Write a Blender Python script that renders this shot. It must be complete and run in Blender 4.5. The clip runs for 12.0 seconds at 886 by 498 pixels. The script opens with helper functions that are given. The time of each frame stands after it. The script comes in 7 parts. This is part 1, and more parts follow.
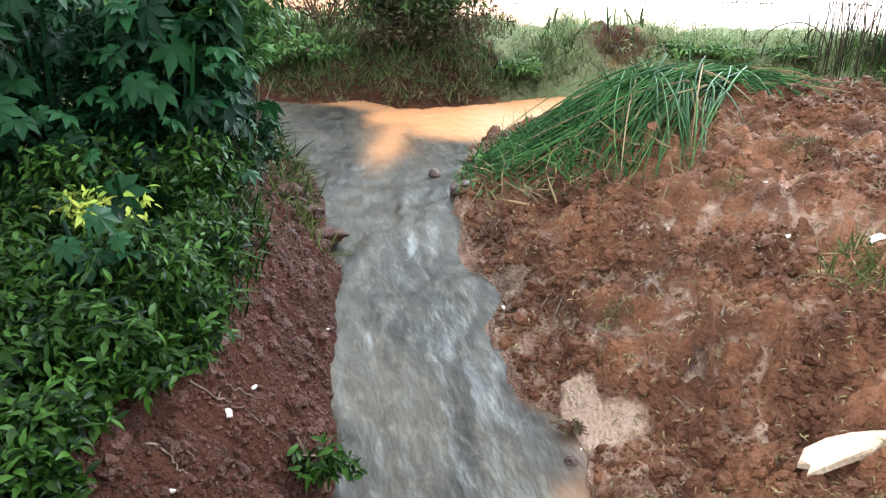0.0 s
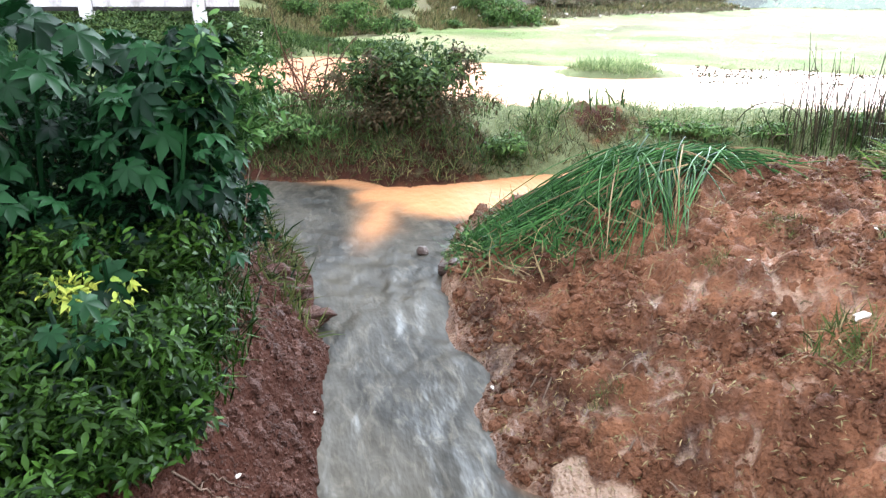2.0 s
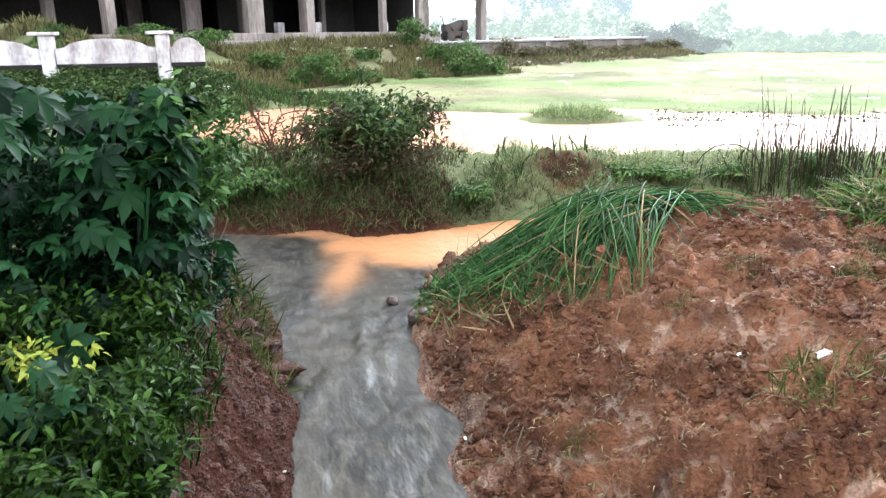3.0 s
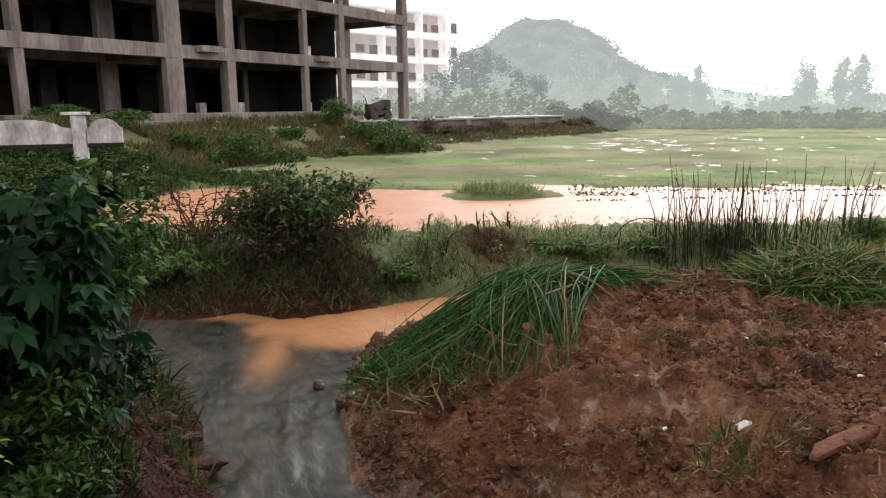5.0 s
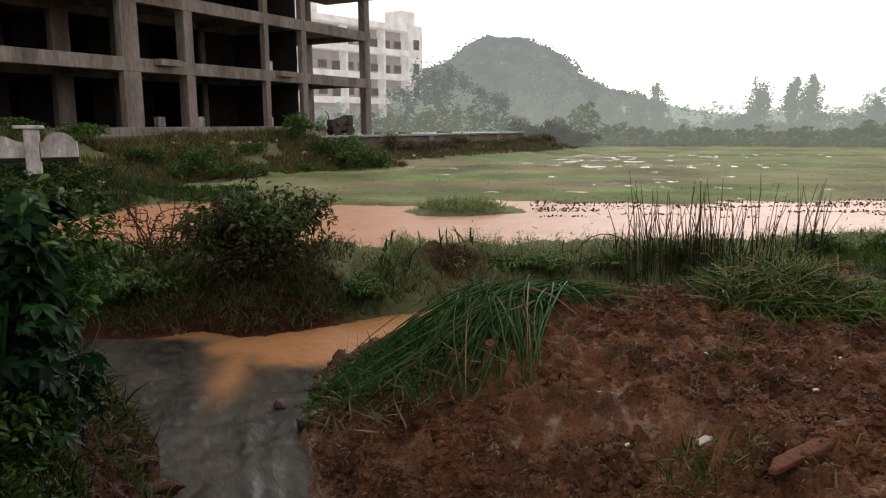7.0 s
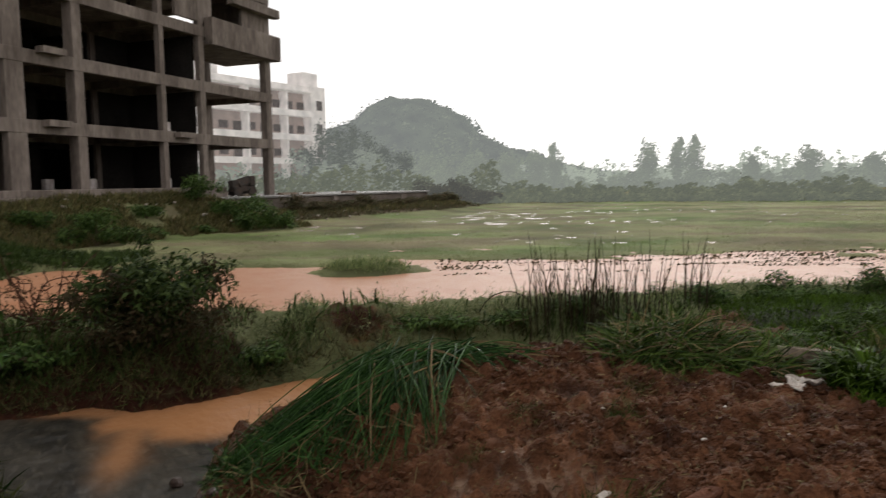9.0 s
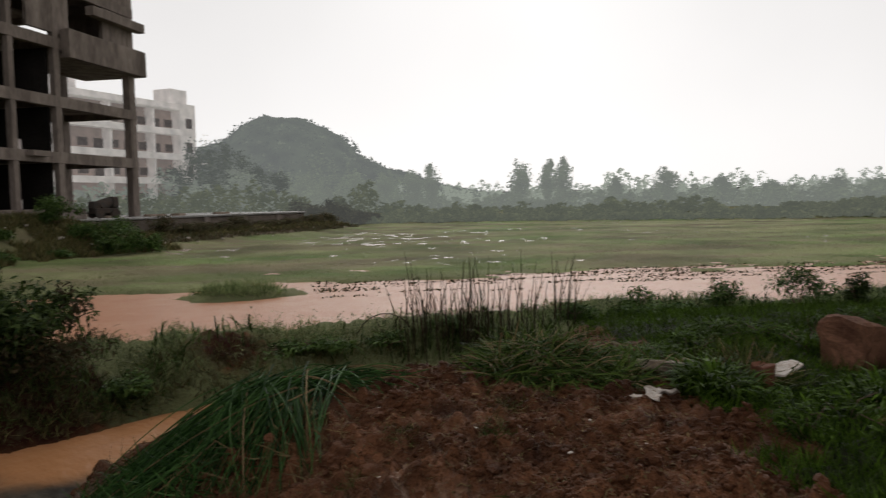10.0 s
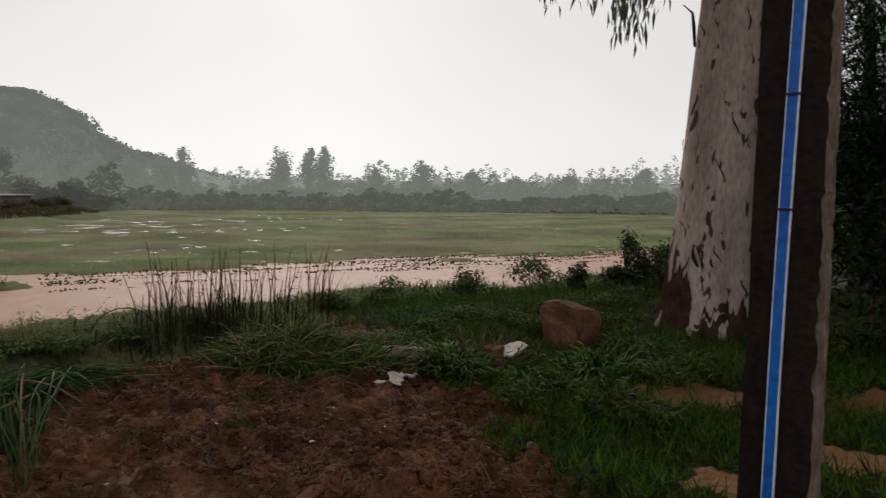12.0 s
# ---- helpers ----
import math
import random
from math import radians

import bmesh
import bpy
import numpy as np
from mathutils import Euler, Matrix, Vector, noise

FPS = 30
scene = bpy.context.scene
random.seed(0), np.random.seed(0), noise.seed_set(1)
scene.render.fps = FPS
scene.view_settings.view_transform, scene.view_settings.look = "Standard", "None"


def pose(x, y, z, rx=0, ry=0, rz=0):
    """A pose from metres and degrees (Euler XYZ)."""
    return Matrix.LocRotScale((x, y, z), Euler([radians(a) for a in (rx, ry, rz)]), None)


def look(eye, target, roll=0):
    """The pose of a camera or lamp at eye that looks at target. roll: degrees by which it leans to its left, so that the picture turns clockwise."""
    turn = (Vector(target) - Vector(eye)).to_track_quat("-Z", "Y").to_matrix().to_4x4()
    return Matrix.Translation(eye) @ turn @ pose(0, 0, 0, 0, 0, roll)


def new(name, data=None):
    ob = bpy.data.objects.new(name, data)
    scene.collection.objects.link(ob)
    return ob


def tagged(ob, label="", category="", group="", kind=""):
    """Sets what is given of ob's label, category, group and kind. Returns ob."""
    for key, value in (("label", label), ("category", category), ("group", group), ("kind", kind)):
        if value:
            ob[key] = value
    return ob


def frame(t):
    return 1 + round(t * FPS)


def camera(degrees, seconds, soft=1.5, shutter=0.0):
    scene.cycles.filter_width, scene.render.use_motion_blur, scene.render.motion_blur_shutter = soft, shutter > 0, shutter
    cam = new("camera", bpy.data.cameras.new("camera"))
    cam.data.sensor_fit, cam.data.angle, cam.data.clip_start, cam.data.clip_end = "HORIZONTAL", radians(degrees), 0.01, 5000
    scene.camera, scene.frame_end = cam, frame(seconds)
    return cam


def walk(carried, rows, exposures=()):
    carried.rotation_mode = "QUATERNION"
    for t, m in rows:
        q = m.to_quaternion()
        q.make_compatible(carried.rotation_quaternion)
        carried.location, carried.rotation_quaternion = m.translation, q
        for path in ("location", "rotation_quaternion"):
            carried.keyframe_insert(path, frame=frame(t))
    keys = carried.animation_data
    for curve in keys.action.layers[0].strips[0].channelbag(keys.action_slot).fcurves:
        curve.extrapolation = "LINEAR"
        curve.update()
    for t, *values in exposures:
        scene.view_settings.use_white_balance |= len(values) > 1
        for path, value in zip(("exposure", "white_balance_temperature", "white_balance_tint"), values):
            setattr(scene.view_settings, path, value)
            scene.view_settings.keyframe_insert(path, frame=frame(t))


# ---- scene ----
cam = camera(62.8, 12.0, 1.2, 0.5)
EXPOSURES = [(0, 2.9, 5380, 2), (1.5, 3.02, 5380, 4), (2.5, 3.05, 5400, 7), (3, 2.74, 5500, 7), (5, 1.3, 6200, 10), (5.5, 1.04, 6300, 10), (6, 0.7, 6450, 10), (6.5, 0.56, 6500, 10), (8.5, 0.38, 6500, 10), (9, 0.26, 6500, 10), (9.5, -0.08, 6450, 10), (12, -0.36, 6450, 10)]
PATH = [
    (0, (0.256, 0.541, 2.691), (-0.275, 2.259, 1.816), 0.4),
    (0.5, (0.258, 0.541, 2.702), (-0.276, 2.28, 1.872), 0.4),
    (1, (0.262, 0.54, 2.713), (-0.276, 2.298, 1.927), 0.4),
    (1.5, (0.258, 0.55, 2.734), (-0.281, 2.325, 1.988), 0.4),
    (2, (0.262, 0.548, 2.741), (-0.264, 2.35, 2.05), 0.3),
    (2.5, (0.269, 0.544, 2.753), (-0.224, 2.377, 2.124), -0.1),
    (3, (0.293, 0.55, 2.778), (-0.168, 2.41, 2.206), -0.7),
    (5, (0.3, 0.563, 2.834), (0.028, 2.509, 2.457), -0.8),
    (5.5, (0.299, 0.566, 2.843), (0.067, 2.521, 2.489), -0.5),
    (6, (0.293, 0.57, 2.841), (0.091, 2.53, 2.499), -0.2),
    (6.5, (0.294, 0.583, 2.84), (0.109, 2.545, 2.499), -0.2),
    (8.5, (0.33, 0.589, 2.877), (0.289, 2.574, 2.633), -1.2),
    (9, (0.346, 0.535, 2.902), (0.431, 2.524, 2.72), -0.9),
    (9.5, (0.364, 0.508, 2.929), (0.615, 2.487, 2.785), -0.9),
    (10, (0.383, 0.486, 2.942), (0.799, 2.438, 2.809), -1.0),
    (10.5, (0.414, 0.478, 2.943), (1.0, 2.385, 2.806), -0.7),
    (11, (0.453, 0.438, 2.962), (1.2, 2.287, 2.816), -0.3),
    (11.5, (0.493, 0.385, 2.976), (1.397, 2.162, 2.82), 0.2),
    (12, (0.481, 0.382, 2.96), (1.499, 2.095, 2.797), 0.7),
]
walk(cam, [(t, look(eye, target, roll)) for t, eye, target, roll in PATH], EXPOSURES)

# ---- light: rain clouds over the whole sky ----
world = bpy.data.worlds.new("overcast")
scene.world = world
world.use_nodes = True
wn, wl = world.node_tree.nodes, world.node_tree.links
sky = wn.new("ShaderNodeTexSky")
sky.sky_type, sky.sun_disc = "NISHITA", False
sky.sun_elevation, sky.sun_rotation, sky.dust_density = radians(32), radians(20), 2.0
grey = wn.new("ShaderNodeHueSaturation")
grey.inputs["Saturation"].default_value = 0.12
wl.new(sky.outputs[0], grey.inputs["Color"])
cloud = wn.new("ShaderNodeMix")
cloud.data_type = "RGBA"
cloud.inputs[0].default_value = 0.85
wl.new(grey.outputs[0], cloud.inputs[6])
cloud.inputs[7].default_value = (10.2, 9.9, 9.7, 1)
height, split, rise = wn.new("ShaderNodeTexCoord"), wn.new("ShaderNodeSeparateXYZ"), wn.new("ShaderNodeMapRange")
wl.new(height.outputs["Generated"], split.inputs[0])
wl.new(split.outputs[2], rise.inputs[0])
rise.inputs[1].default_value, rise.inputs[2].default_value, rise.inputs[3].default_value, rise.inputs[4].default_value = 0.0, 1.0, 1.13, 0.6
drift, thick = wn.new("ShaderNodeTexNoise"), wn.new("ShaderNodeMapRange")
drift.inputs["Scale"].default_value, drift.inputs["Detail"].default_value = 1.6, 4
wl.new(height.outputs["Generated"], drift.inputs["Vector"])
thick.inputs[1].default_value, thick.inputs[2].default_value, thick.inputs[3].default_value, thick.inputs[4].default_value = 0.3, 0.7, 0.94, 1.06
wl.new(drift.outputs[0], thick.inputs[0])
layer, dome = wn.new("ShaderNodeMath"), wn.new("ShaderNodeMix")
layer.operation, dome.data_type, dome.blend_type = "MULTIPLY", "RGBA", "MULTIPLY"
dome.inputs[0].default_value = 1.0
wl.new(rise.outputs[0], layer.inputs[0])
wl.new(thick.outputs[0], layer.inputs[1])
wl.new(cloud.outputs[2], dome.inputs[6])
wl.new(layer.outputs[0], dome.inputs[7])
wl.new(dome.outputs[2], wn["Background"].inputs[0])
wn["Background"].inputs[1].default_value = 0.097
sun = new("sun", bpy.data.lights.new("sun", "SUN"))
sun.data.energy, sun.data.angle, sun.data.color = 0.9, radians(45), (1.0, 0.97, 0.93)
sun.matrix_world = look((20, 55, 36), (0, 0, 0))


# ---- helpers of this scene ----
def lattice(ix, iy, seed):
    h = (ix * 374761393 + iy * 668265263 + seed * 1442695041) & 0x7FFFFFFF
    h = ((h ^ (h >> 13)) * 1274126177) & 0x7FFFFFFF
    return ((h ^ (h >> 16)) & 0xFFFF) / 65535.0


def vnoise(x, y, seed=0):
    x, y = np.asarray(x, float), np.asarray(y, float)
    ix, iy = np.floor(x).astype(np.int64), np.floor(y).astype(np.int64)
    fx, fy = x - ix, y - iy
    fx, fy = fx * fx * (3 - 2 * fx), fy * fy * (3 - 2 * fy)
    a = lattice(ix, iy, seed) * (1 - fx) + lattice(ix + 1, iy, seed) * fx
    b = lattice(ix, iy + 1, seed) * (1 - fx) + lattice(ix + 1, iy + 1, seed) * fx
    return (a * (1 - fy) + b * fy) * 2 - 1


def fbm(x, y, seed=0, octaves=4, gain=0.5):
    total, amp = 0, 1.0
    for k in range(octaves):
        total = total + amp * vnoise(x * 2**k + 17.3 * k, y * 2**k - 9.1 * k, seed + k)
        amp *= gain
    return total


def step(a, b, v):
    s = np.clip((v - a) / (b - a), 0, 1)
    return s * s * (3 - 2 * s)


def softmin(a, b, k=0.25):
    h = np.clip(0.5 + 0.5 * (b - a) / k, 0, 1)
    return b * (1 - h) + a * h - k * h * (1 - h)


def mesh_of(verts, faces, material, smooth=False):
    """A mesh from arrays of corners and of faces with one count of corners each."""
    verts, faces = np.asarray(verts, np.float32), np.asarray(faces, np.int32)
    me = bpy.data.meshes.new("mesh")
    n, k = faces.shape
    me.vertices.add(len(verts))
    me.vertices.foreach_set("co", verts.ravel())
    me.loops.add(n * k)
    me.loops.foreach_set("vertex_index", faces.ravel())
    me.polygons.add(n)
    me.polygons.foreach_set("loop_start", np.arange(0, n * k, k, dtype=np.int32))
    me.polygons.foreach_set("use_smooth", np.full(n, smooth))
    me.update(calc_edges=True)
    me.materials.append(material)
    return me


def bm_mesh(bm, material, smooth=False):
    me = bpy.data.meshes.new("mesh")
    bm.to_mesh(me)
    bm.free()
    me.materials.append(material)
    if smooth:
        me.polygons.foreach_set("use_smooth", [True] * len(me.polygons))
    return me


def child(name, me, parent, label="", kind="", m=None):
    ob = new(name, me)
    ob.parent = parent
    if m is not None:
        ob.matrix_basis = m
    return tagged(ob, label, kind=kind)


def thing(name, label, category, place=(0, 0, 0), group="", kind="", me=None, turn=0):
    ob = new(name, me)
    ob.matrix_basis = pose(*place, 0, 0, turn)
    return tagged(ob, label, category, group, kind)


def rots(yaw, pitch, roll):
    """Turn matrices for arrays of angles: roll about y, pitch about x, then yaw about z."""
    cy, sy, cp, sp, cr, sr = np.cos(yaw), np.sin(yaw), np.cos(pitch), np.sin(pitch), np.cos(roll), np.sin(roll)
    z, o = np.zeros_like(cy), np.ones_like(cy)
    rz = np.stack([cy, -sy, z, sy, cy, z, z, z, o], -1).reshape(-1, 3, 3)
    rx = np.stack([o, z, z, z, cp, -sp, z, sp, cp], -1).reshape(-1, 3, 3)
    ry = np.stack([cr, z, sr, z, o, z, -sr, z, cr], -1).reshape(-1, 3, 3)
    return rz @ rx @ ry


def scatter(shape, places, turns, sizes):
    """Corners and faces of many copies of one small shape."""
    v, f = np.array(shape[0], float), np.array(shape[1])
    sizes = np.asarray(sizes, float)
    sizes = sizes[:, None] if sizes.ndim == 1 else sizes
    vv = np.einsum("nij,nkj->nki", turns, v[None] * sizes[:, None, :]) + np.asarray(places)[:, None, :]
    ff = f[None] + (np.arange(len(vv)) * len(v))[:, None, None]
    return vv.reshape(-1, 3), ff.reshape(-1, f.shape[1])


def merge(pieces):
    vs, fs, n = [], [], 0
    for v, f in pieces:
        vs.append(v)
        fs.append(np.asarray(f) + n)
        n += len(v)
    return np.concatenate(vs), np.concatenate(fs)


def tube(points, radii, sides=5):
    """A round stem along points; corners and four-cornered faces."""
    p, r = np.array(points, float), np.broadcast_to(radii, len(points))
    d = np.gradient(p, axis=0)
    d /= np.linalg.norm(d, axis=1)[:, None] + 1e-9
    side = np.cross(d, np.where(np.abs(d[:, 2:3]) > 0.9, [[1.0, 0, 0]], [[0, 0, 1.0]]))
    side /= np.linalg.norm(side, axis=1)[:, None] + 1e-9
    up = np.cross(side, d)
    a = np.arange(sides) * 2 * np.pi / sides
    ring = p[:, None] + r[:, None, None] * (np.cos(a)[None, :, None] * side[:, None] + np.sin(a)[None, :, None] * up[:, None])
    faces = [(i * sides + j, i * sides + (j + 1) % sides, (i + 1) * sides + (j + 1) % sides, (i + 1) * sides + j)
             for i in range(len(p) - 1) for j in range(sides)]
    return ring.reshape(-1, 3), np.array(faces)


def box(bm, x0, x1, y0, y1, z0, z1, bevel=0.0):
    r = bmesh.ops.create_cube(bm, size=1, matrix=Matrix.Translation(((x0 + x1) / 2, (y0 + y1) / 2, (z0 + z1) / 2))
                              @ Matrix.Diagonal((x1 - x0, y1 - y0, z1 - z0, 1)))
    if bevel:
        edges = {e for v in r["verts"] for e in v.link_edges}
        bmesh.ops.bevel(bm, geom=list(edges), offset=bevel, segments=1, affect="EDGES")
    return bm


def one_box(*sizes, bevel=0.0):
    return box(bmesh.new(), *sizes, bevel=bevel)


# leaf and blade shapes, one long, along +y
LEAF = ([(0, 0, 0), (-0.12, 0.2, 0.05), (0, 0.22, 0.01), (0.12, 0.2, 0.05), (-0.17, 0.45, 0.05), (0, 0.47, 0.0), (0.17, 0.45, 0.05), (-0.09, 0.76, 0.0), (0, 0.78, -0.05), (0.09, 0.76, 0.0), (0, 1, -0.16)],
        [(0, 2, 1), (0, 3, 2), (1, 2, 5), (1, 5, 4), (2, 3, 6), (2, 6, 5), (4, 5, 8), (4, 8, 7), (5, 6, 9), (5, 9, 8), (7, 8, 10), (8, 9, 10)])
NARROW = ([(0, 0, 0), (-0.08, 0.4, 0.02), (0, 0.42, 0), (0.08, 0.4, 0.02), (0, 1, -0.22)], [(0, 2, 1), (0, 3, 2), (1, 2, 4), (2, 3, 4)])
BLADE = ([(-0.035, 0, 0), (0.035, 0, 0), (-0.028, 0.1, 0.5), (0.028, 0.1, 0.5), (0, 0.38, 0.92)], [(0, 1, 3), (0, 3, 2), (2, 3, 4)])
CLUMP = ([(0, 0, 0), (-0.5, 0.3, 0.12), (0.1, 1, 0.1), (0.55, 0.35, -0.1), (-0.1, -0.4, 0.1)], [(0, 3, 2), (0, 2, 1), (0, 1, 4), (0, 4, 3)])


# ---- materials ----
def material(name, base, rough=0.7, spots=None, scale=6.0, grain=60.0, bump=0.3, amount=0.5, spec=0.1, metal=0.0, coords="Object", dist=0.02, stretch=1.0, marks=None):
    """A surface with two scales of variation: base to spots in patches, and fine grain with relief."""
    mat = bpy.data.materials.new(name)
    mat.use_nodes = True
    nt = mat.node_tree
    n, k = nt.nodes, nt.links
    b = n["Principled BSDF"]
    b.inputs["Roughness"].default_value, b.inputs["Metallic"].default_value = rough, metal
    b.inputs["Specular IOR Level"].default_value = spec
    tc = n.new("ShaderNodeTexCoord")
    big, small = n.new("ShaderNodeTexNoise"), n.new("ShaderNodeTexNoise")
    for tex, s, d in ((big, scale, 5), (small, grain, 3)):
        tex.inputs["Scale"].default_value, tex.inputs["Detail"].default_value = s, d
        if stretch == 1.0:
            k.new(tc.outputs[coords], tex.inputs["Vector"])
        else:
            mp = n.new("ShaderNodeMapping")
            mp.inputs["Scale"].default_value = (1, 1, stretch)
            k.new(tc.outputs[coords], mp.inputs[0])
            k.new(mp.outputs[0], tex.inputs["Vector"])
    ramp = n.new("ShaderNodeMapRange")
    ramp.inputs[1].default_value, ramp.inputs[2].default_value = 0.5 - 0.25 * amount, 0.5 + 0.25 * amount
    k.new(big.outputs[0], ramp.inputs[0])
    mix = n.new("ShaderNodeMix")
    mix.data_type = "RGBA"
    mix.inputs[6].default_value = (*base, 1)
    mix.inputs[7].default_value = (*(spots or [c * 0.6 for c in base]), 1)
    k.new(ramp.outputs[0], mix.inputs[0])
    fine = n.new("ShaderNodeMix")
    fine.data_type, fine.blend_type = "RGBA", "MULTIPLY"
    fine.inputs[0].default_value = 0.5
    k.new(mix.outputs[2], fine.inputs[6])
    lift = n.new("ShaderNodeMapRange")
    lift.inputs[1].default_value, lift.inputs[2].default_value, lift.inputs[3].default_value, lift.inputs[4].default_value = 0.3, 0.7, 0.45, 1.4
    k.new(small.outputs[0], lift.inputs[0])
    k.new(lift.outputs[0], fine.inputs[7])
    k.new(fine.outputs[2], b.inputs["Base Color"])
    if marks:
        # dark scars with sharp edges of their own
        scar, mp = n.new("ShaderNodeTexNoise"), n.new("ShaderNodeMapping")
        mp.inputs["Scale"].default_value, mp.inputs["Location"].default_value = (1, 1, stretch * 1.3), (4, 2, 1)
        scar.inputs["Scale"].default_value, scar.inputs["Detail"].default_value = 8.0, 6
        k.new(tc.outputs[coords], mp.inputs[0])
        k.new(mp.outputs[0], scar.inputs["Vector"])
        cut = n.new("ShaderNodeMapRange")
        cut.inputs[1].default_value, cut.inputs[2].default_value = 0.605, 0.63
        k.new(scar.outputs[0], cut.inputs[0])
        over = n.new("ShaderNodeMix")
        over.data_type = "RGBA"
        k.new(cut.outputs[0], over.inputs[0])
        k.new(fine.outputs[2], over.inputs[6])
        over.inputs[7].default_value = (*marks, 1)
        k.new(over.outputs[2], b.inputs["Base Color"])
    if bump:
        bp = n.new("ShaderNodeBump")
        bp.inputs["Strength"].default_value, bp.inputs["Distance"].default_value = bump, dist
        k.new(small.outputs[0], bp.inputs["Height"])
        k.new(bp.outputs[0], b.inputs["Normal"])
    return mat


def foliage(name, base, other, rough=0.45, thin=0.25, spec=0.06, patch=2.5, low=0.5, high=1.3):
    """Leaves, each a little different in colour, with light coming through."""
    mat = bpy.data.materials.new(name)
    mat.use_nodes = True
    n, k = mat.node_tree.nodes, mat.node_tree.links
    b = n["Principled BSDF"]
    b.inputs["Roughness"].default_value, b.inputs["Specular IOR Level"].default_value = rough, spec
    geo = n.new("ShaderNodeNewGeometry")
    info = n.new("ShaderNodeObjectInfo")
    add = n.new("ShaderNodeMath")
    add.operation = "ADD"
    k.new(geo.outputs["Random Per Island"], add.inputs[0])
    k.new(info.outputs["Random"], add.inputs[1])
    fr = n.new("ShaderNodeMath")
    fr.operation = "FRACT"
    k.new(add.outputs[0], fr.inputs[0])
    mix = n.new("ShaderNodeMix")
    mix.data_type = "RGBA"
    mix.inputs[6].default_value, mix.inputs[7].default_value = (*base, 1), (*other, 1)
    k.new(fr.outputs[0], mix.inputs[0])
    tc, tex = n.new("ShaderNodeTexCoord"), n.new("ShaderNodeTexNoise")
    tex.inputs["Scale"].default_value = patch
    k.new(tc.outputs["Object"], tex.inputs["Vector"])
    mul = n.new("ShaderNodeMix")
    mul.data_type, mul.blend_type = "RGBA", "MULTIPLY"
    mul.inputs[0].default_value = 0.6 if patch > 1 else 1.0
    # wide low and high paint dark gaps and lit tufts into the patches
    lift = n.new("ShaderNodeMapRange")
    lift.inputs[1].default_value, lift.inputs[2].default_value, lift.inputs[3].default_value, lift.inputs[4].default_value = 0.3, 0.7, low, high
    k.new(tex.outputs[0], lift.inputs[0])
    k.new(mix.outputs[2], mul.inputs[6])
    k.new(lift.outputs[0], mul.inputs[7])
    k.new(mul.outputs[2], b.inputs["Base Color"])
    tr = n.new("ShaderNodeBsdfTranslucent")
    k.new(mul.outputs[2], tr.inputs["Color"])
    ms = n.new("ShaderNodeMixShader")
    ms.inputs[0].default_value = thin
    k.new(b.outputs[0], ms.inputs[1])
    k.new(tr.outputs[0], ms.inputs[2])
    k.new(ms.outputs[0], n["Material Output"].inputs[0])
    return mat


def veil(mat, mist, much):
    """Imitates rain mist by mixing an even glow into the material of a far surface."""
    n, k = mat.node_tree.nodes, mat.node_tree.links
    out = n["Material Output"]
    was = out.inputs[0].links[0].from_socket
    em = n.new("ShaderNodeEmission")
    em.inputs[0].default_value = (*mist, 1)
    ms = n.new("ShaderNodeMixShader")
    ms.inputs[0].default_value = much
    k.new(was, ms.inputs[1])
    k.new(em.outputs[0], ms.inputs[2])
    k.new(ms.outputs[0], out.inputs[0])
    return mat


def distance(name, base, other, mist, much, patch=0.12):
    """Foliage of the far backdrop, with rain mist imitated by a glow in its material."""
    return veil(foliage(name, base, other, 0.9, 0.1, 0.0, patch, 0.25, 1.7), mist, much)


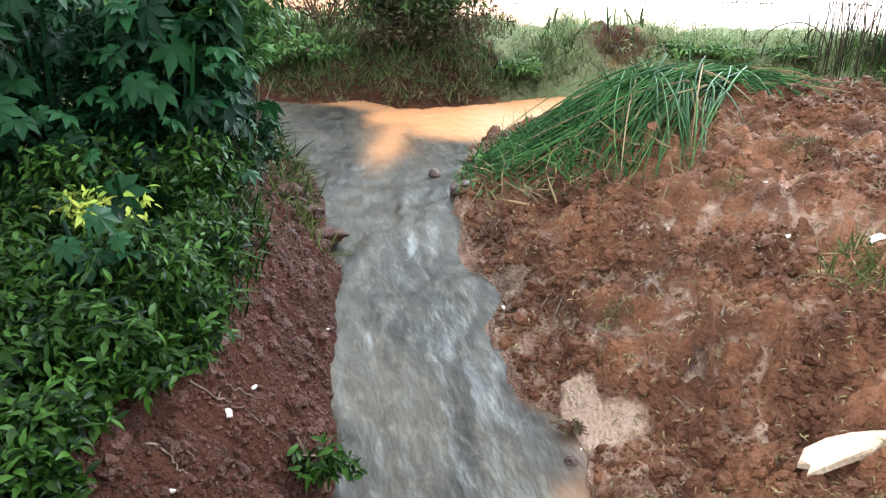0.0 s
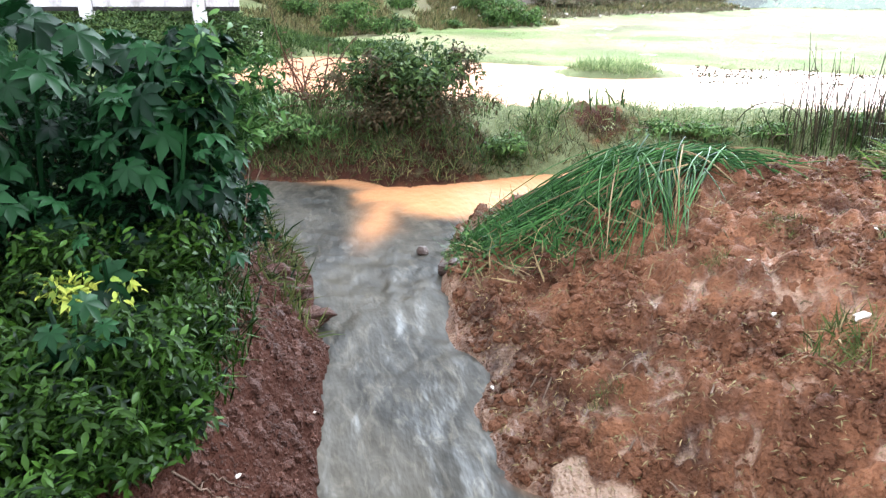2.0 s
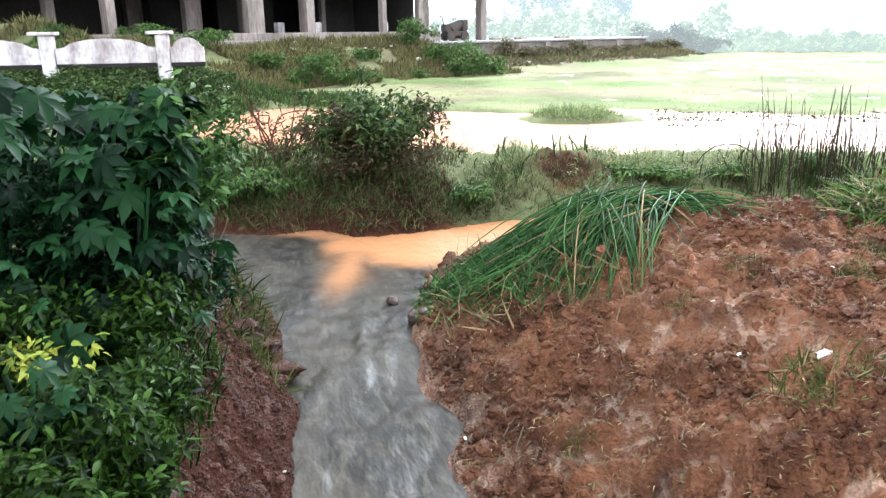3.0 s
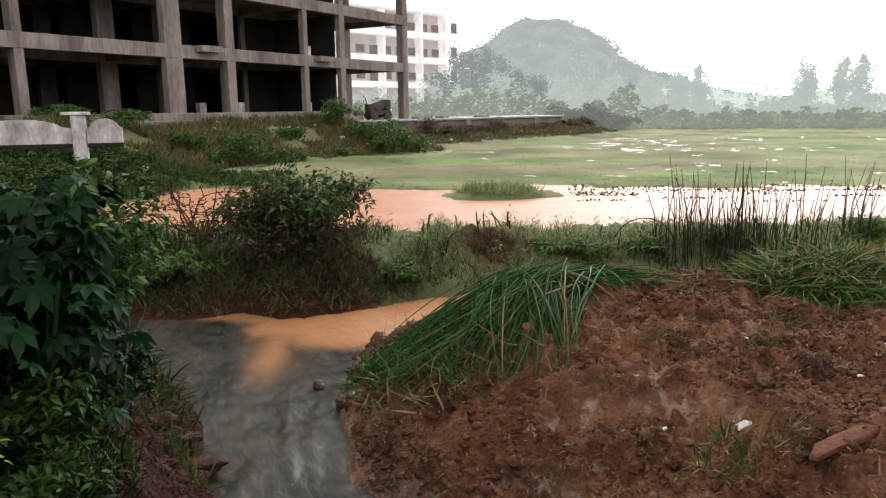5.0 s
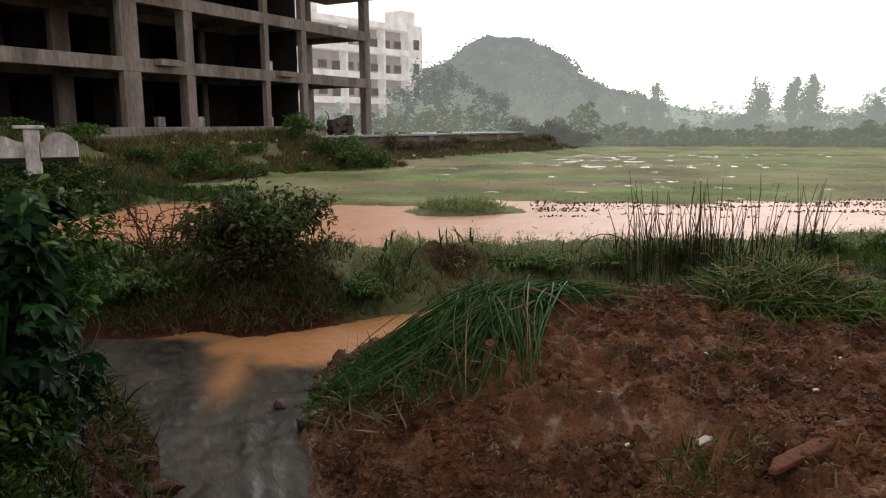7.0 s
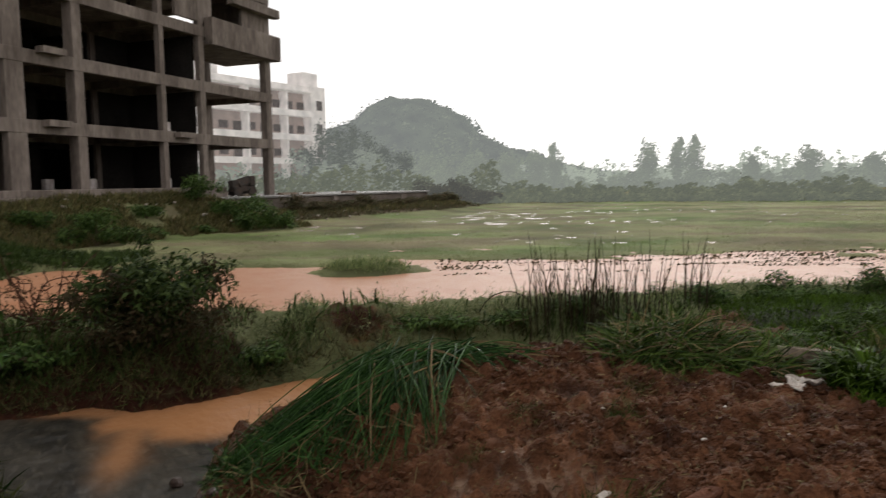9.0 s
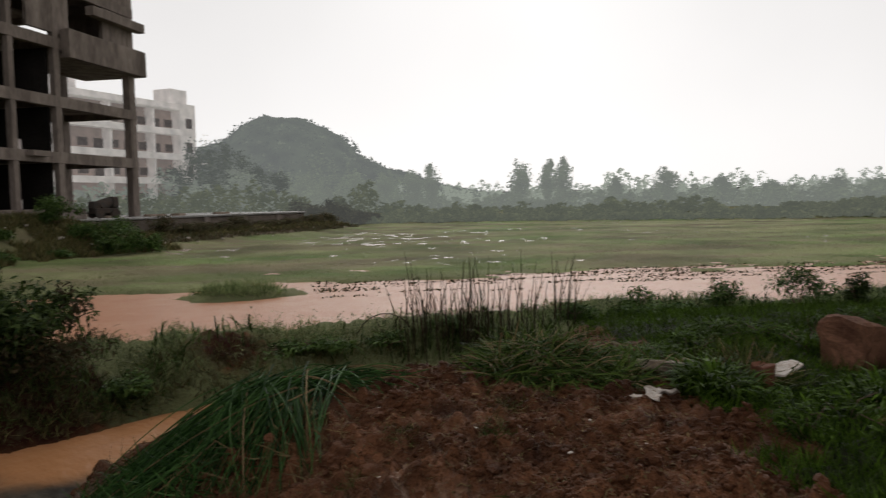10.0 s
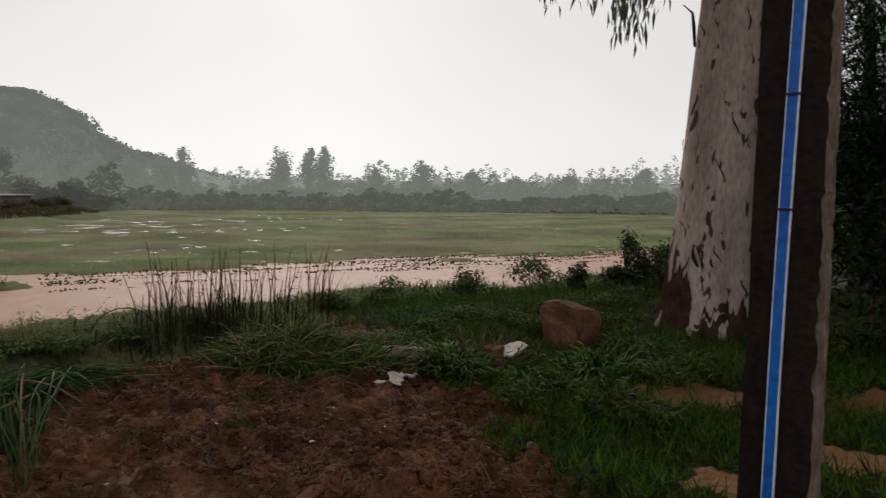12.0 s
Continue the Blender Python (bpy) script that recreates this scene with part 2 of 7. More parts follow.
def water(name, colors, ripple, rough, stretch=(1, 1, 1), strength=0.3, split=None, dist=0.03, turn=0, foam=None, spec=0.22):
    """Muddy water: its colours in drifting patches, ripples as relief."""
    mat = bpy.data.materials.new(name)
    mat.use_nodes = True
    n, k = mat.node_tree.nodes, mat.node_tree.links
    b = n["Principled BSDF"]
    b.inputs["Roughness"].default_value, b.inputs["IOR"].default_value = rough, 1.33
    b.inputs["Specular IOR Level"].default_value = spec
    tc, mp = n.new("ShaderNodeTexCoord"), n.new("ShaderNodeMapping")
    mp.vector_type = "TEXTURE"
    mp.inputs["Rotation"].default_value = (0, 0, radians(turn))
    mp.inputs["Scale"].default_value = [1 / s for s in stretch]
    k.new(tc.outputs["Object"], mp.inputs[0])
    tex = n.new("ShaderNodeTexNoise")
    tex.inputs["Scale"].default_value, tex.inputs["Detail"].default_value, tex.inputs["Distortion"].default_value = 1.6, 4, 0.8
    k.new(mp.outputs[0], tex.inputs["Vector"])
    ramp = n.new("ShaderNodeValToRGB")
    ramp.color_ramp.elements[0].position, ramp.color_ramp.elements[1].position = 0.35, 0.68
    ramp.color_ramp.elements[0].color, ramp.color_ramp.elements[1].color = (*colors[0], 1), (*colors[1], 1)
    k.new(tex.outputs[0], ramp.inputs[0])
    color = ramp.outputs[0]
    if foam:
        # thin lines of froth drawn out by the current
        thin, cut, mx = n.new("ShaderNodeTexNoise"), n.new("ShaderNodeMapRange"), n.new("ShaderNodeMix")
        thin.inputs["Scale"].default_value, thin.inputs["Detail"].default_value, thin.inputs["Distortion"].default_value = 5.5, 7, 1.6
        thin.inputs["Roughness"].default_value = 0.65
        k.new(mp.outputs[0], thin.inputs["Vector"])
        cut.inputs[1].default_value, cut.inputs[2].default_value = 0.5, 0.8
        k.new(thin.outputs[0], cut.inputs[0])
        mx.data_type = "RGBA"
        k.new(cut.outputs[0], mx.inputs[0])
        k.new(color, mx.inputs[6])
        mx.inputs[7].default_value = (*foam, 1)
        color = mx.outputs[2]
    if split:
        at = n.new("ShaderNodeAttribute")
        at.attribute_name = "clay"
        mx = n.new("ShaderNodeMix")
        mx.data_type = "RGBA"
        k.new(at.outputs["Fac"], mx.inputs[0])
        k.new(color, mx.inputs[6])
        mx.inputs[7].default_value = (*split, 1)
        color = mx.outputs[2]
    k.new(color, b.inputs["Base Color"])
    rip = n.new("ShaderNodeTexNoise")
    rip.inputs["Scale"].default_value, rip.inputs["Detail"].default_value = ripple, 2.5
    k.new(mp.outputs[0], rip.inputs["Vector"])
    bp = n.new("ShaderNodeBump")
    bp.inputs["Strength"].default_value, bp.inputs["Distance"].default_value = strength, dist
    k.new(rip.outputs[0], bp.inputs["Height"])
    k.new(bp.outputs[0], b.inputs["Normal"])
    return mat


def ground_material():
    mat = material("red_mud_and_turf", (0.15, 0.065, 0.032), 0.5, (0.034, 0.0138, 0.0073), 2.6, 38.0, 1.0, 0.9, spec=0.06, dist=0.04)
    n, k = mat.node_tree.nodes, mat.node_tree.links
    b = n["Principled BSDF"]
    mud = b.inputs["Base Color"].links[0].from_socket
    tc = n.new("ShaderNodeTexCoord")

    def blend(name, color, under):
        at = n.new("ShaderNodeAttribute")
        at.attribute_name = name
        tex = n.new("ShaderNodeTexNoise")
        tex.inputs["Scale"].default_value, tex.inputs["Detail"].default_value = (7, 6) if name != "meadow" else (1.2, 3)
        k.new(tc.outputs["Object"], tex.inputs["Vector"])
        ad = n.new("ShaderNodeMath")
        ad.operation = "MULTIPLY_ADD"
        k.new(tex.outputs[0], ad.inputs[0])
        ad.inputs[1].default_value = 0.9
        k.new(at.outputs["Fac"], ad.inputs[2])
        mr = n.new("ShaderNodeMapRange")
        mr.inputs[1].default_value, mr.inputs[2].default_value = 0.75, 1.15
        k.new(ad.outputs[0], mr.inputs[0])
        mx = n.new("ShaderNodeMix")
        mx.data_type = "RGBA"
        k.new(mr.outputs[0], mx.inputs[0])
        k.new(under, mx.inputs[6])
        mx.inputs[7].default_value = (*color, 1)
        return mx.outputs[2]

    # darker soil colour, which also stands in for shade under the bank plants
    c = blend("dark_soil_shade", (0.037, 0.0155, 0.0102), mud)
    c = blend("pale", (0.25, 0.158, 0.104), c)
    at = n.new("ShaderNodeAttribute")
    at.attribute_name = "pale"
    sheen = n.new("ShaderNodeMapRange")
    sheen.inputs[1].default_value, sheen.inputs[2].default_value, sheen.inputs[3].default_value, sheen.inputs[4].default_value = 0.1, 0.55, 0.6, 0.24
    k.new(at.outputs["Fac"], sheen.inputs[0])
    k.new(sheen.outputs[0], b.inputs["Roughness"])
    c = blend("turf", (0.125, 0.135, 0.065), c)
    # nearly black verge soil puts the shade between grass blades into its colour
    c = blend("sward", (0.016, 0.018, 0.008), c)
    c = blend("trodden", (0.19, 0.1, 0.045), c)
    c = blend("spoil", (0.15, 0.115, 0.085), c)
    c = blend("meadow", (0.215, 0.23, 0.11), c)
    bands, run, part = n.new("ShaderNodeTexNoise"), n.new("ShaderNodeMapping"), n.new("ShaderNodeMapRange")
    run.inputs["Scale"].default_value = (0.12, 0.42, 1)
    bands.inputs["Scale"].default_value, bands.inputs["Detail"].default_value = 1.0, 6
    k.new(tc.outputs["Object"], run.inputs[0])
    k.new(run.outputs[0], bands.inputs["Vector"])
    part.inputs[1].default_value, part.inputs[2].default_value = 0.42, 0.62
    k.new(bands.outputs[0], part.inputs[0])
    grown = n.new("ShaderNodeAttribute")
    grown.attribute_name = "meadow"
    both, olive = n.new("ShaderNodeMath"), n.new("ShaderNodeMix")
    both.operation, olive.data_type = "MULTIPLY", "RGBA"
    k.new(part.outputs[0], both.inputs[0])
    k.new(grown.outputs["Fac"], both.inputs[1])
    k.new(both.outputs[0], olive.inputs[0])
    k.new(c, olive.inputs[6])
    olive.inputs[7].default_value = (0.2, 0.175, 0.105, 1)
    c = olive.outputs[2]
    # lush stretches of the field
    lush, rank, fresh, green = n.new("ShaderNodeTexNoise"), n.new("ShaderNodeMapRange"), n.new("ShaderNodeMath"), n.new("ShaderNodeMix")
    wide = n.new("ShaderNodeMapping")
    wide.inputs["Scale"].default_value = (0.09, 0.2, 1)
    lush.inputs["Scale"].default_value, lush.inputs["Detail"].default_value = 1.0, 5
    k.new(tc.outputs["Object"], wide.inputs[0])
    k.new(wide.outputs[0], lush.inputs["Vector"])
    rank.inputs[1].default_value, rank.inputs[2].default_value, rank.inputs[4].default_value = 0.5, 0.66, 0.75
    k.new(lush.outputs[0], rank.inputs[0])
    fresh.operation, green.data_type = "MULTIPLY", "RGBA"
    k.new(rank.outputs[0], fresh.inputs[0])
    k.new(grown.outputs["Fac"], fresh.inputs[1])
    k.new(fresh.outputs[0], green.inputs[0])
    k.new(c, green.inputs[6])
    green.inputs[7].default_value = (0.12, 0.19, 0.055, 1)
    c = green.outputs[2]
    patch, shade = n.new("ShaderNodeTexNoise"), n.new("ShaderNodeMapRange")
    patch.inputs["Scale"].default_value, patch.inputs["Detail"].default_value = 0.22, 5
    k.new(tc.outputs["Object"], patch.inputs["Vector"])
    shade.inputs[1].default_value, shade.inputs[2].default_value, shade.inputs[3].default_value, shade.inputs[4].default_value = 0.35, 0.65, 0.68, 1.3
    k.new(patch.outputs[0], shade.inputs[0])
    mul = n.new("ShaderNodeMix")
    mul.data_type, mul.blend_type = "RGBA", "MULTIPLY"
    mul.inputs[0].default_value = 1.0
    k.new(c, mul.inputs[6])
    k.new(shade.outputs[0], mul.inputs[7])
    c = mul.outputs[2]
    k.new(c, b.inputs["Base Color"])
    # only the bare mud is slick
    grown, level = n.new("ShaderNodeMath"), n.new("ShaderNodeMapRange")
    grown.operation = "ADD"
    for slot, name in ((0, "turf"), (1, "dark_soil_shade")):
        at = n.new("ShaderNodeAttribute")
        at.attribute_name = name
        k.new(at.outputs["Fac"], grown.inputs[slot])
    level.inputs[3].default_value, level.inputs[4].default_value = 0.06, 0.01
    k.new(grown.outputs[0], level.inputs[0])
    at, slick = n.new("ShaderNodeAttribute"), n.new("ShaderNodeMath")
    at.attribute_name, slick.operation = "pale", "MULTIPLY_ADD"
    k.new(at.outputs["Fac"], slick.inputs[0])
    slick.inputs[1].default_value = 0.55
    k.new(level.outputs[0], slick.inputs[2])
    k.new(slick.outputs[0], b.inputs["Specular IOR Level"])
    return mat


MUD = ground_material()
CLOD = material("red_clay_clods", (0.13, 0.056, 0.028), 0.55, (0.038, 0.0155, 0.0085), 2.6, 60.0, 0.9, 0.9, spec=0.05)
# darker copy of the clods, matching the shade painted on the cut bank
BANK_CLOD = material("shaded_bank_clods", (0.072, 0.03, 0.019), 0.5, (0.021, 0.0095, 0.0065), 3.2, 60.0, 1.0, 1.0, spec=0.09)
STREAM = water("grey_floodwater", ((0.0175, 0.0155, 0.012), (0.054, 0.046, 0.034)), 9.0, 0.34, (1.3, 0.5, 1), 0.38, (0.34, 0.16, 0.07), 0.04, 28, (0.105, 0.09, 0.068), 0.23)
POND = water("clay_brown_water", ((0.42, 0.185, 0.095), (0.46, 0.24, 0.14)), 22.0, 0.38, (1, 1, 1), 0.4, spec=0.3)
FIELD_WATER = water("field_rainwater", ((0.32, 0.23, 0.17), (0.4, 0.3, 0.23)), 14.0, 0.22, (1, 1, 1), 0.3, spec=0.6)
CONCRETE = material("raw_concrete", (0.25, 0.208, 0.182), 0.85, (0.095, 0.076, 0.065), 1.3, 9.0, 0.4, 0.9, stretch=0.22)
# near black: the dimness inside the building is put into this colour
DARK_WALL = material("shade_dark_concrete", (0.028, 0.025, 0.023), 0.95, (0.012, 0.01, 0.009), 0.5, 8.0, 0.3, 0.9)
PAINT = material("weathered_white_paint", (0.62, 0.57, 0.55), 0.7, (0.16, 0.13, 0.12), 2.2, 14.0, 0.2, 1.0, stretch=0.45)
STONE = material("pale_stone", (0.3, 0.25, 0.2), 0.7, (0.16, 0.11, 0.08), 4.0, 40.0, 0.5, 0.8)
BOULDER = material("tan_laterite_boulder", (0.19, 0.095, 0.058), 0.8, (0.075, 0.034, 0.022), 3.0, 30.0, 0.8, 0.9, spec=0.08)
TAN_STONE = material("tan_stone", (0.5, 0.39, 0.27), 0.75, (0.3, 0.2, 0.13), 5.0, 50.0, 0.5, 0.8)
WET_STONE = material("dark_wet_stone", (0.07, 0.042, 0.032), 0.4, (0.04, 0.026, 0.02), 5.0, 40.0, 0.6, 0.8, spec=0.3)
RED_STONE = material("red_laterite_stone", (0.15, 0.06, 0.034), 0.75, (0.075, 0.032, 0.02), 5.0, 40.0, 0.8, 0.8)
SCRAP = material("white_scrap", (0.55, 0.5, 0.45), 0.5, (0.36, 0.29, 0.24), 20.0, 90.0, 0.2, 0.6)
BARK = material("eucalyptus_bark", (0.53, 0.43, 0.38), 0.8, (0.2, 0.14, 0.118), 1.7, 26.0, 0.5, 1.0, spec=0.05, stretch=0.3, marks=(0.065, 0.038, 0.028))
PEEL = material("peeling_bark", (0.075, 0.04, 0.028), 0.9, (0.03, 0.018, 0.014), 6.0, 40.0, 0.6, 0.8, spec=0.02)
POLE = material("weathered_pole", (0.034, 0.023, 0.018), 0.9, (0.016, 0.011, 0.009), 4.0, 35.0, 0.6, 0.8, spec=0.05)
POLE_SIDE = material("lit_pole_side", (0.24, 0.18, 0.145), 0.9, (0.085, 0.06, 0.046), 9.0, 30.0, 0.8, 0.9, spec=0.03)
BLUE = material("blue_plastic", (0.01, 0.115, 0.5), 0.4, (0.012, 0.15, 0.56), 3.0, 30.0, 0.05, 0.5, spec=0.25)
WHITE_EDGE = material("white_plastic", (0.93, 0.95, 1.0), 0.3, (0.85, 0.88, 0.95), 6.0, 30.0, 0.05, 0.5)
TWIG = material("wet_twig", (0.1, 0.07, 0.05), 0.7, (0.16, 0.11, 0.08), 8.0, 60.0, 0.4, 0.7)
DARK_TWIG = material("dark_wet_twig", (0.075, 0.03, 0.017), 0.8, (0.035, 0.017, 0.011), 8.0, 60.0, 0.3, 0.7)
STRAW = foliage("dry_straw", (0.25, 0.18, 0.09), (0.11, 0.076, 0.04), 0.6, 0.1)
IRON = material("dark_machine", (0.04, 0.038, 0.035), 0.6, (0.07, 0.05, 0.04), 3.0, 20.0, 0.2, 0.7)
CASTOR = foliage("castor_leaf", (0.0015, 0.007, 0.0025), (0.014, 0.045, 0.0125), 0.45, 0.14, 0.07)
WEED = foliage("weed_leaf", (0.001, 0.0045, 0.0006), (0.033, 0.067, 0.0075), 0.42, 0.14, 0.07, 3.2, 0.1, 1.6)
YELLOW = foliage("yellow_leaf", (0.34, 0.34, 0.05), (0.16, 0.22, 0.035), 0.45, 0.25)
SHRUB = foliage("shrub_leaf", (0.009, 0.023, 0.006), (0.075, 0.105, 0.03), 0.5, 0.15, 0.05)
SLOPE_LEAF = foliage("slope_leaf", (0.022, 0.05, 0.012), (0.11, 0.17, 0.045), 0.5, 0.2)
PULLED = foliage("pulled_grass", (0.009, 0.026, 0.005), (0.095, 0.14, 0.028), 0.55, 0.15, 0.04)
FLOAT_WEED = foliage("drowned_weed", (0.018, 0.024, 0.01), (0.06, 0.06, 0.028), 0.7, 0.1)
OLIVE = foliage("trodden_leaf", (0.1, 0.075, 0.03), (0.16, 0.13, 0.06), 0.6, 0.1)
SLOPE_DRY = foliage("dead_slope_grass", (0.2, 0.14, 0.075), (0.1, 0.1, 0.04), 0.6, 0.2)
BROWNED = foliage("browned_leaf", (0.07, 0.047, 0.024), (0.032, 0.03, 0.014), 0.6, 0.2)
MUDDY = foliage("muddy_grass", (0.018, 0.032, 0.007), (0.095, 0.105, 0.03), 0.6, 0.2)
SPOIL_WEED = foliage("spoil_weed", (0.13, 0.09, 0.055), (0.085, 0.1, 0.05), 0.7, 0.2)
ELDER = foliage("elder_leaf", (0.01, 0.034, 0.007), (0.075, 0.135, 0.032), 0.45, 0.2)
HERB = foliage("bank_herb", (0.075, 0.1, 0.04), (0.28, 0.29, 0.14), 0.6, 0.3)
VERGE_LEAF = foliage("verge_tree_leaf", (0.003, 0.01, 0.003), (0.02, 0.045, 0.013), 0.5, 0.12, 0.05)
# darker copy of the bank grass, with the bank's shade in its colour
DARK_GRASS = foliage("bank_sedge", (0.008, 0.022, 0.004), (0.075, 0.11, 0.03), 0.55, 0.2)
GRASS = foliage("bank_grass", (0.06, 0.1, 0.033), (0.31, 0.36, 0.16), 0.6, 0.3)
LAWN = foliage("short_grass", (0.004, 0.014, 0.0012), (0.088, 0.155, 0.017), 0.5, 0.25, 0.05, 2.5, 0.2, 1.5)
EDGE = foliage("edge_grass", (0.025, 0.04, 0.012), (0.19, 0.165, 0.068), 0.6, 0.25)
MEADOW = foliage("field_grass", (0.1, 0.14, 0.045), (0.22, 0.24, 0.1), 0.8, 0.3, 0.03, 0.35, 0.7, 1.3)
REED = foliage("green_reed", (0.005, 0.022, 0.004), (0.056, 0.12, 0.03), 0.45, 0.08, 0.08)
DARK_REED = foliage("dark_reed", (0.022, 0.022, 0.012), (0.055, 0.04, 0.024), 0.6, 0.15)
EUC = foliage("eucalyptus_leaf", (0.08, 0.11, 0.06), (0.11, 0.14, 0.08), 0.5, 0.2)
# far foliage glows a little in place of the haze before it
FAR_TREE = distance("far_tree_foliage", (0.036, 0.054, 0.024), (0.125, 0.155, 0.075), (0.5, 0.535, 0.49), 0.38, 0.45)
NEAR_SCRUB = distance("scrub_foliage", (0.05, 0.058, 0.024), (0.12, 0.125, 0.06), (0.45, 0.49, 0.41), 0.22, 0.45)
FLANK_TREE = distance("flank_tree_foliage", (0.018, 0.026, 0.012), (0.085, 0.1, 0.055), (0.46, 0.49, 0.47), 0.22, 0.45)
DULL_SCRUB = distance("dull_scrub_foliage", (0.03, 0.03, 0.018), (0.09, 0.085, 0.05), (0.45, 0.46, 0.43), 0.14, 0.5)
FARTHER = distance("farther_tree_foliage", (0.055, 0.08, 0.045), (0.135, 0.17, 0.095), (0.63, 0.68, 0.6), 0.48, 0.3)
# plaster and panes of the far house glow too, as painted haze
FAR_WHITE = veil(material("hazed_white_plaster", (0.82, 0.77, 0.74), 0.8, (0.76, 0.7, 0.66), 0.1, 0.6, 0.0, 0.8), (0.85, 0.82, 0.8), 0.2)
FAR_TAN = veil(material("hazed_tan_plaster", (0.3, 0.2, 0.16), 0.8, (0.22, 0.15, 0.12), 0.2, 0.7, 0.0, 0.8), (0.68, 0.63, 0.6), 0.2)
FAR_PANE = veil(material("hazed_dim_pane", (0.07, 0.055, 0.05), 0.3, (0.11, 0.09, 0.085), 1.0, 2.0, 0.0, 0.8), (0.6, 0.58, 0.57), 0.07)
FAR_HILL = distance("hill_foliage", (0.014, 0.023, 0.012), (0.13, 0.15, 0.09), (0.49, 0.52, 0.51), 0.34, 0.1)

# ---- the ground ----
EYE_X, EYE_Y = 0.3, 0.5
WATER_Z, POND_Z = 0.15, 0.6
SY = [0.5, 2.0, 2.9, 3.3, 3.6, 3.85, 4.0, 4.4, 5.05, 5.4, 6.2, 7.0, 8.0, 8.9]
SL = [-0.6, -0.85, -1.0, -1.22, -1.35, -1.45, -1.5, -1.68, -1.98, -2.28, -2.66, -3.38, -4.3, -6.0]
SR = [0.5, 0.45, 0.28, 0.2, 0.1, -0.08, -0.36, -0.58, -0.7, -0.98, -1.38, -1.66, -1.75, -1.55]
CX = [-9, -4.4, -3.7, -3.1, -2.25, -1.7, -0.66, 2.0, 5.0, 7.0]
CFAR = [9.0, 9.2, 9.6, 9.35, 9.8, 10.3, 10.95, 11.6, 12.1, 11.8]
CNEAR = [7.4, 7.9, 7.9, 7.9, 8.1, 8.3, 9.3, 10.3, 11.2, 11.5]
PX = [-30, -13.3, -7.1, -3.0, 2.3, 7.5, 11.0, 20.0, 40]
PNEAR = [20, 15.5, 13.2, 13.4, 14.3, 15.6, 14.6, 17.0, 24]
PFAR = [20, 21.0, 21.2, 20.8, 22.0, 22.4, 22.4, 21.0, 24]


def wet(x, y):
    """How far inside the stream or canal a place is, in metres; outside it is below 0."""
    s = np.minimum(x - np.interp(y, SY, SL), np.interp(y, SY, SR) - x) * 0.92
    s = np.minimum(s, np.minimum(y - 0.6, 8.8 - y))
    c = np.minimum(y - np.interp(x, CX, CNEAR), np.interp(x, CX, CFAR) - y) * 0.95
    c = np.minimum(c, np.minimum(x + 9, 4.0 - x))
    return np.maximum(s, c) + 0.05 * fbm(x * 2.2, y * 2.2, 5, 3)


def ponded(x, y):
    d = np.minimum(y - np.interp(x, PX, PNEAR), np.interp(x, PX, PFAR) - y)
    isle = 1.0 - np.hypot((x + 0.87) / 1.3, (y - 19.4) / 0.8)
    return np.minimum(d, -isle * 0.8) + 0.35 * fbm(x * 0.7, y * 1.6, 9, 4) + step(19.0, 20.5, y) * 1.0 * fbm(x * 0.45, y * 2.0, 19, 4)


def water_level(x, y):
    return np.interp(y, [2.0, 3.5, 6.0, 8.2, 9.5], [-0.02, 0.04, 0.1, WATER_Z, WATER_Z + 0.02])


def crumbs(x, y):
    """Knobbly lumps of clay standing on flatter mud, in metres."""
    return 0.13 * np.maximum(np.abs(vnoise(x * 6, y * 6, 31)) - 0.12, 0) + 0.08 * np.maximum(np.abs(vnoise(x * 15, y * 15, 33)) - 0.14, 0) + 0.022 * np.abs(vnoise(x * 29, y * 29, 35))


def washed(x, y):
    """1 on the smooth flat of washed-out clay beside the stream, 0 elsewhere."""
    return step(1.25, 0.8, np.hypot((x - 0.13) / 0.27, (y - 3.76) / 0.21) + 0.4 * fbm(x * 5, y * 5, 79, 4))


def puddle(x, y):
    """Above 0 inside the small puddle behind the crest of the heap."""
    return 1 - np.hypot((x - 3.86) / 0.5, (y - 7.62) / 0.27) + 0.3 * fbm(x * 4, y * 4, 97, 3)


def hollows(x, y):
    """Shallow hollows and humps trodden into the mud, about -1 to 1."""
    return fbm(x * 2.9 + 5, y * 2.9, 71, 4, 0.55)


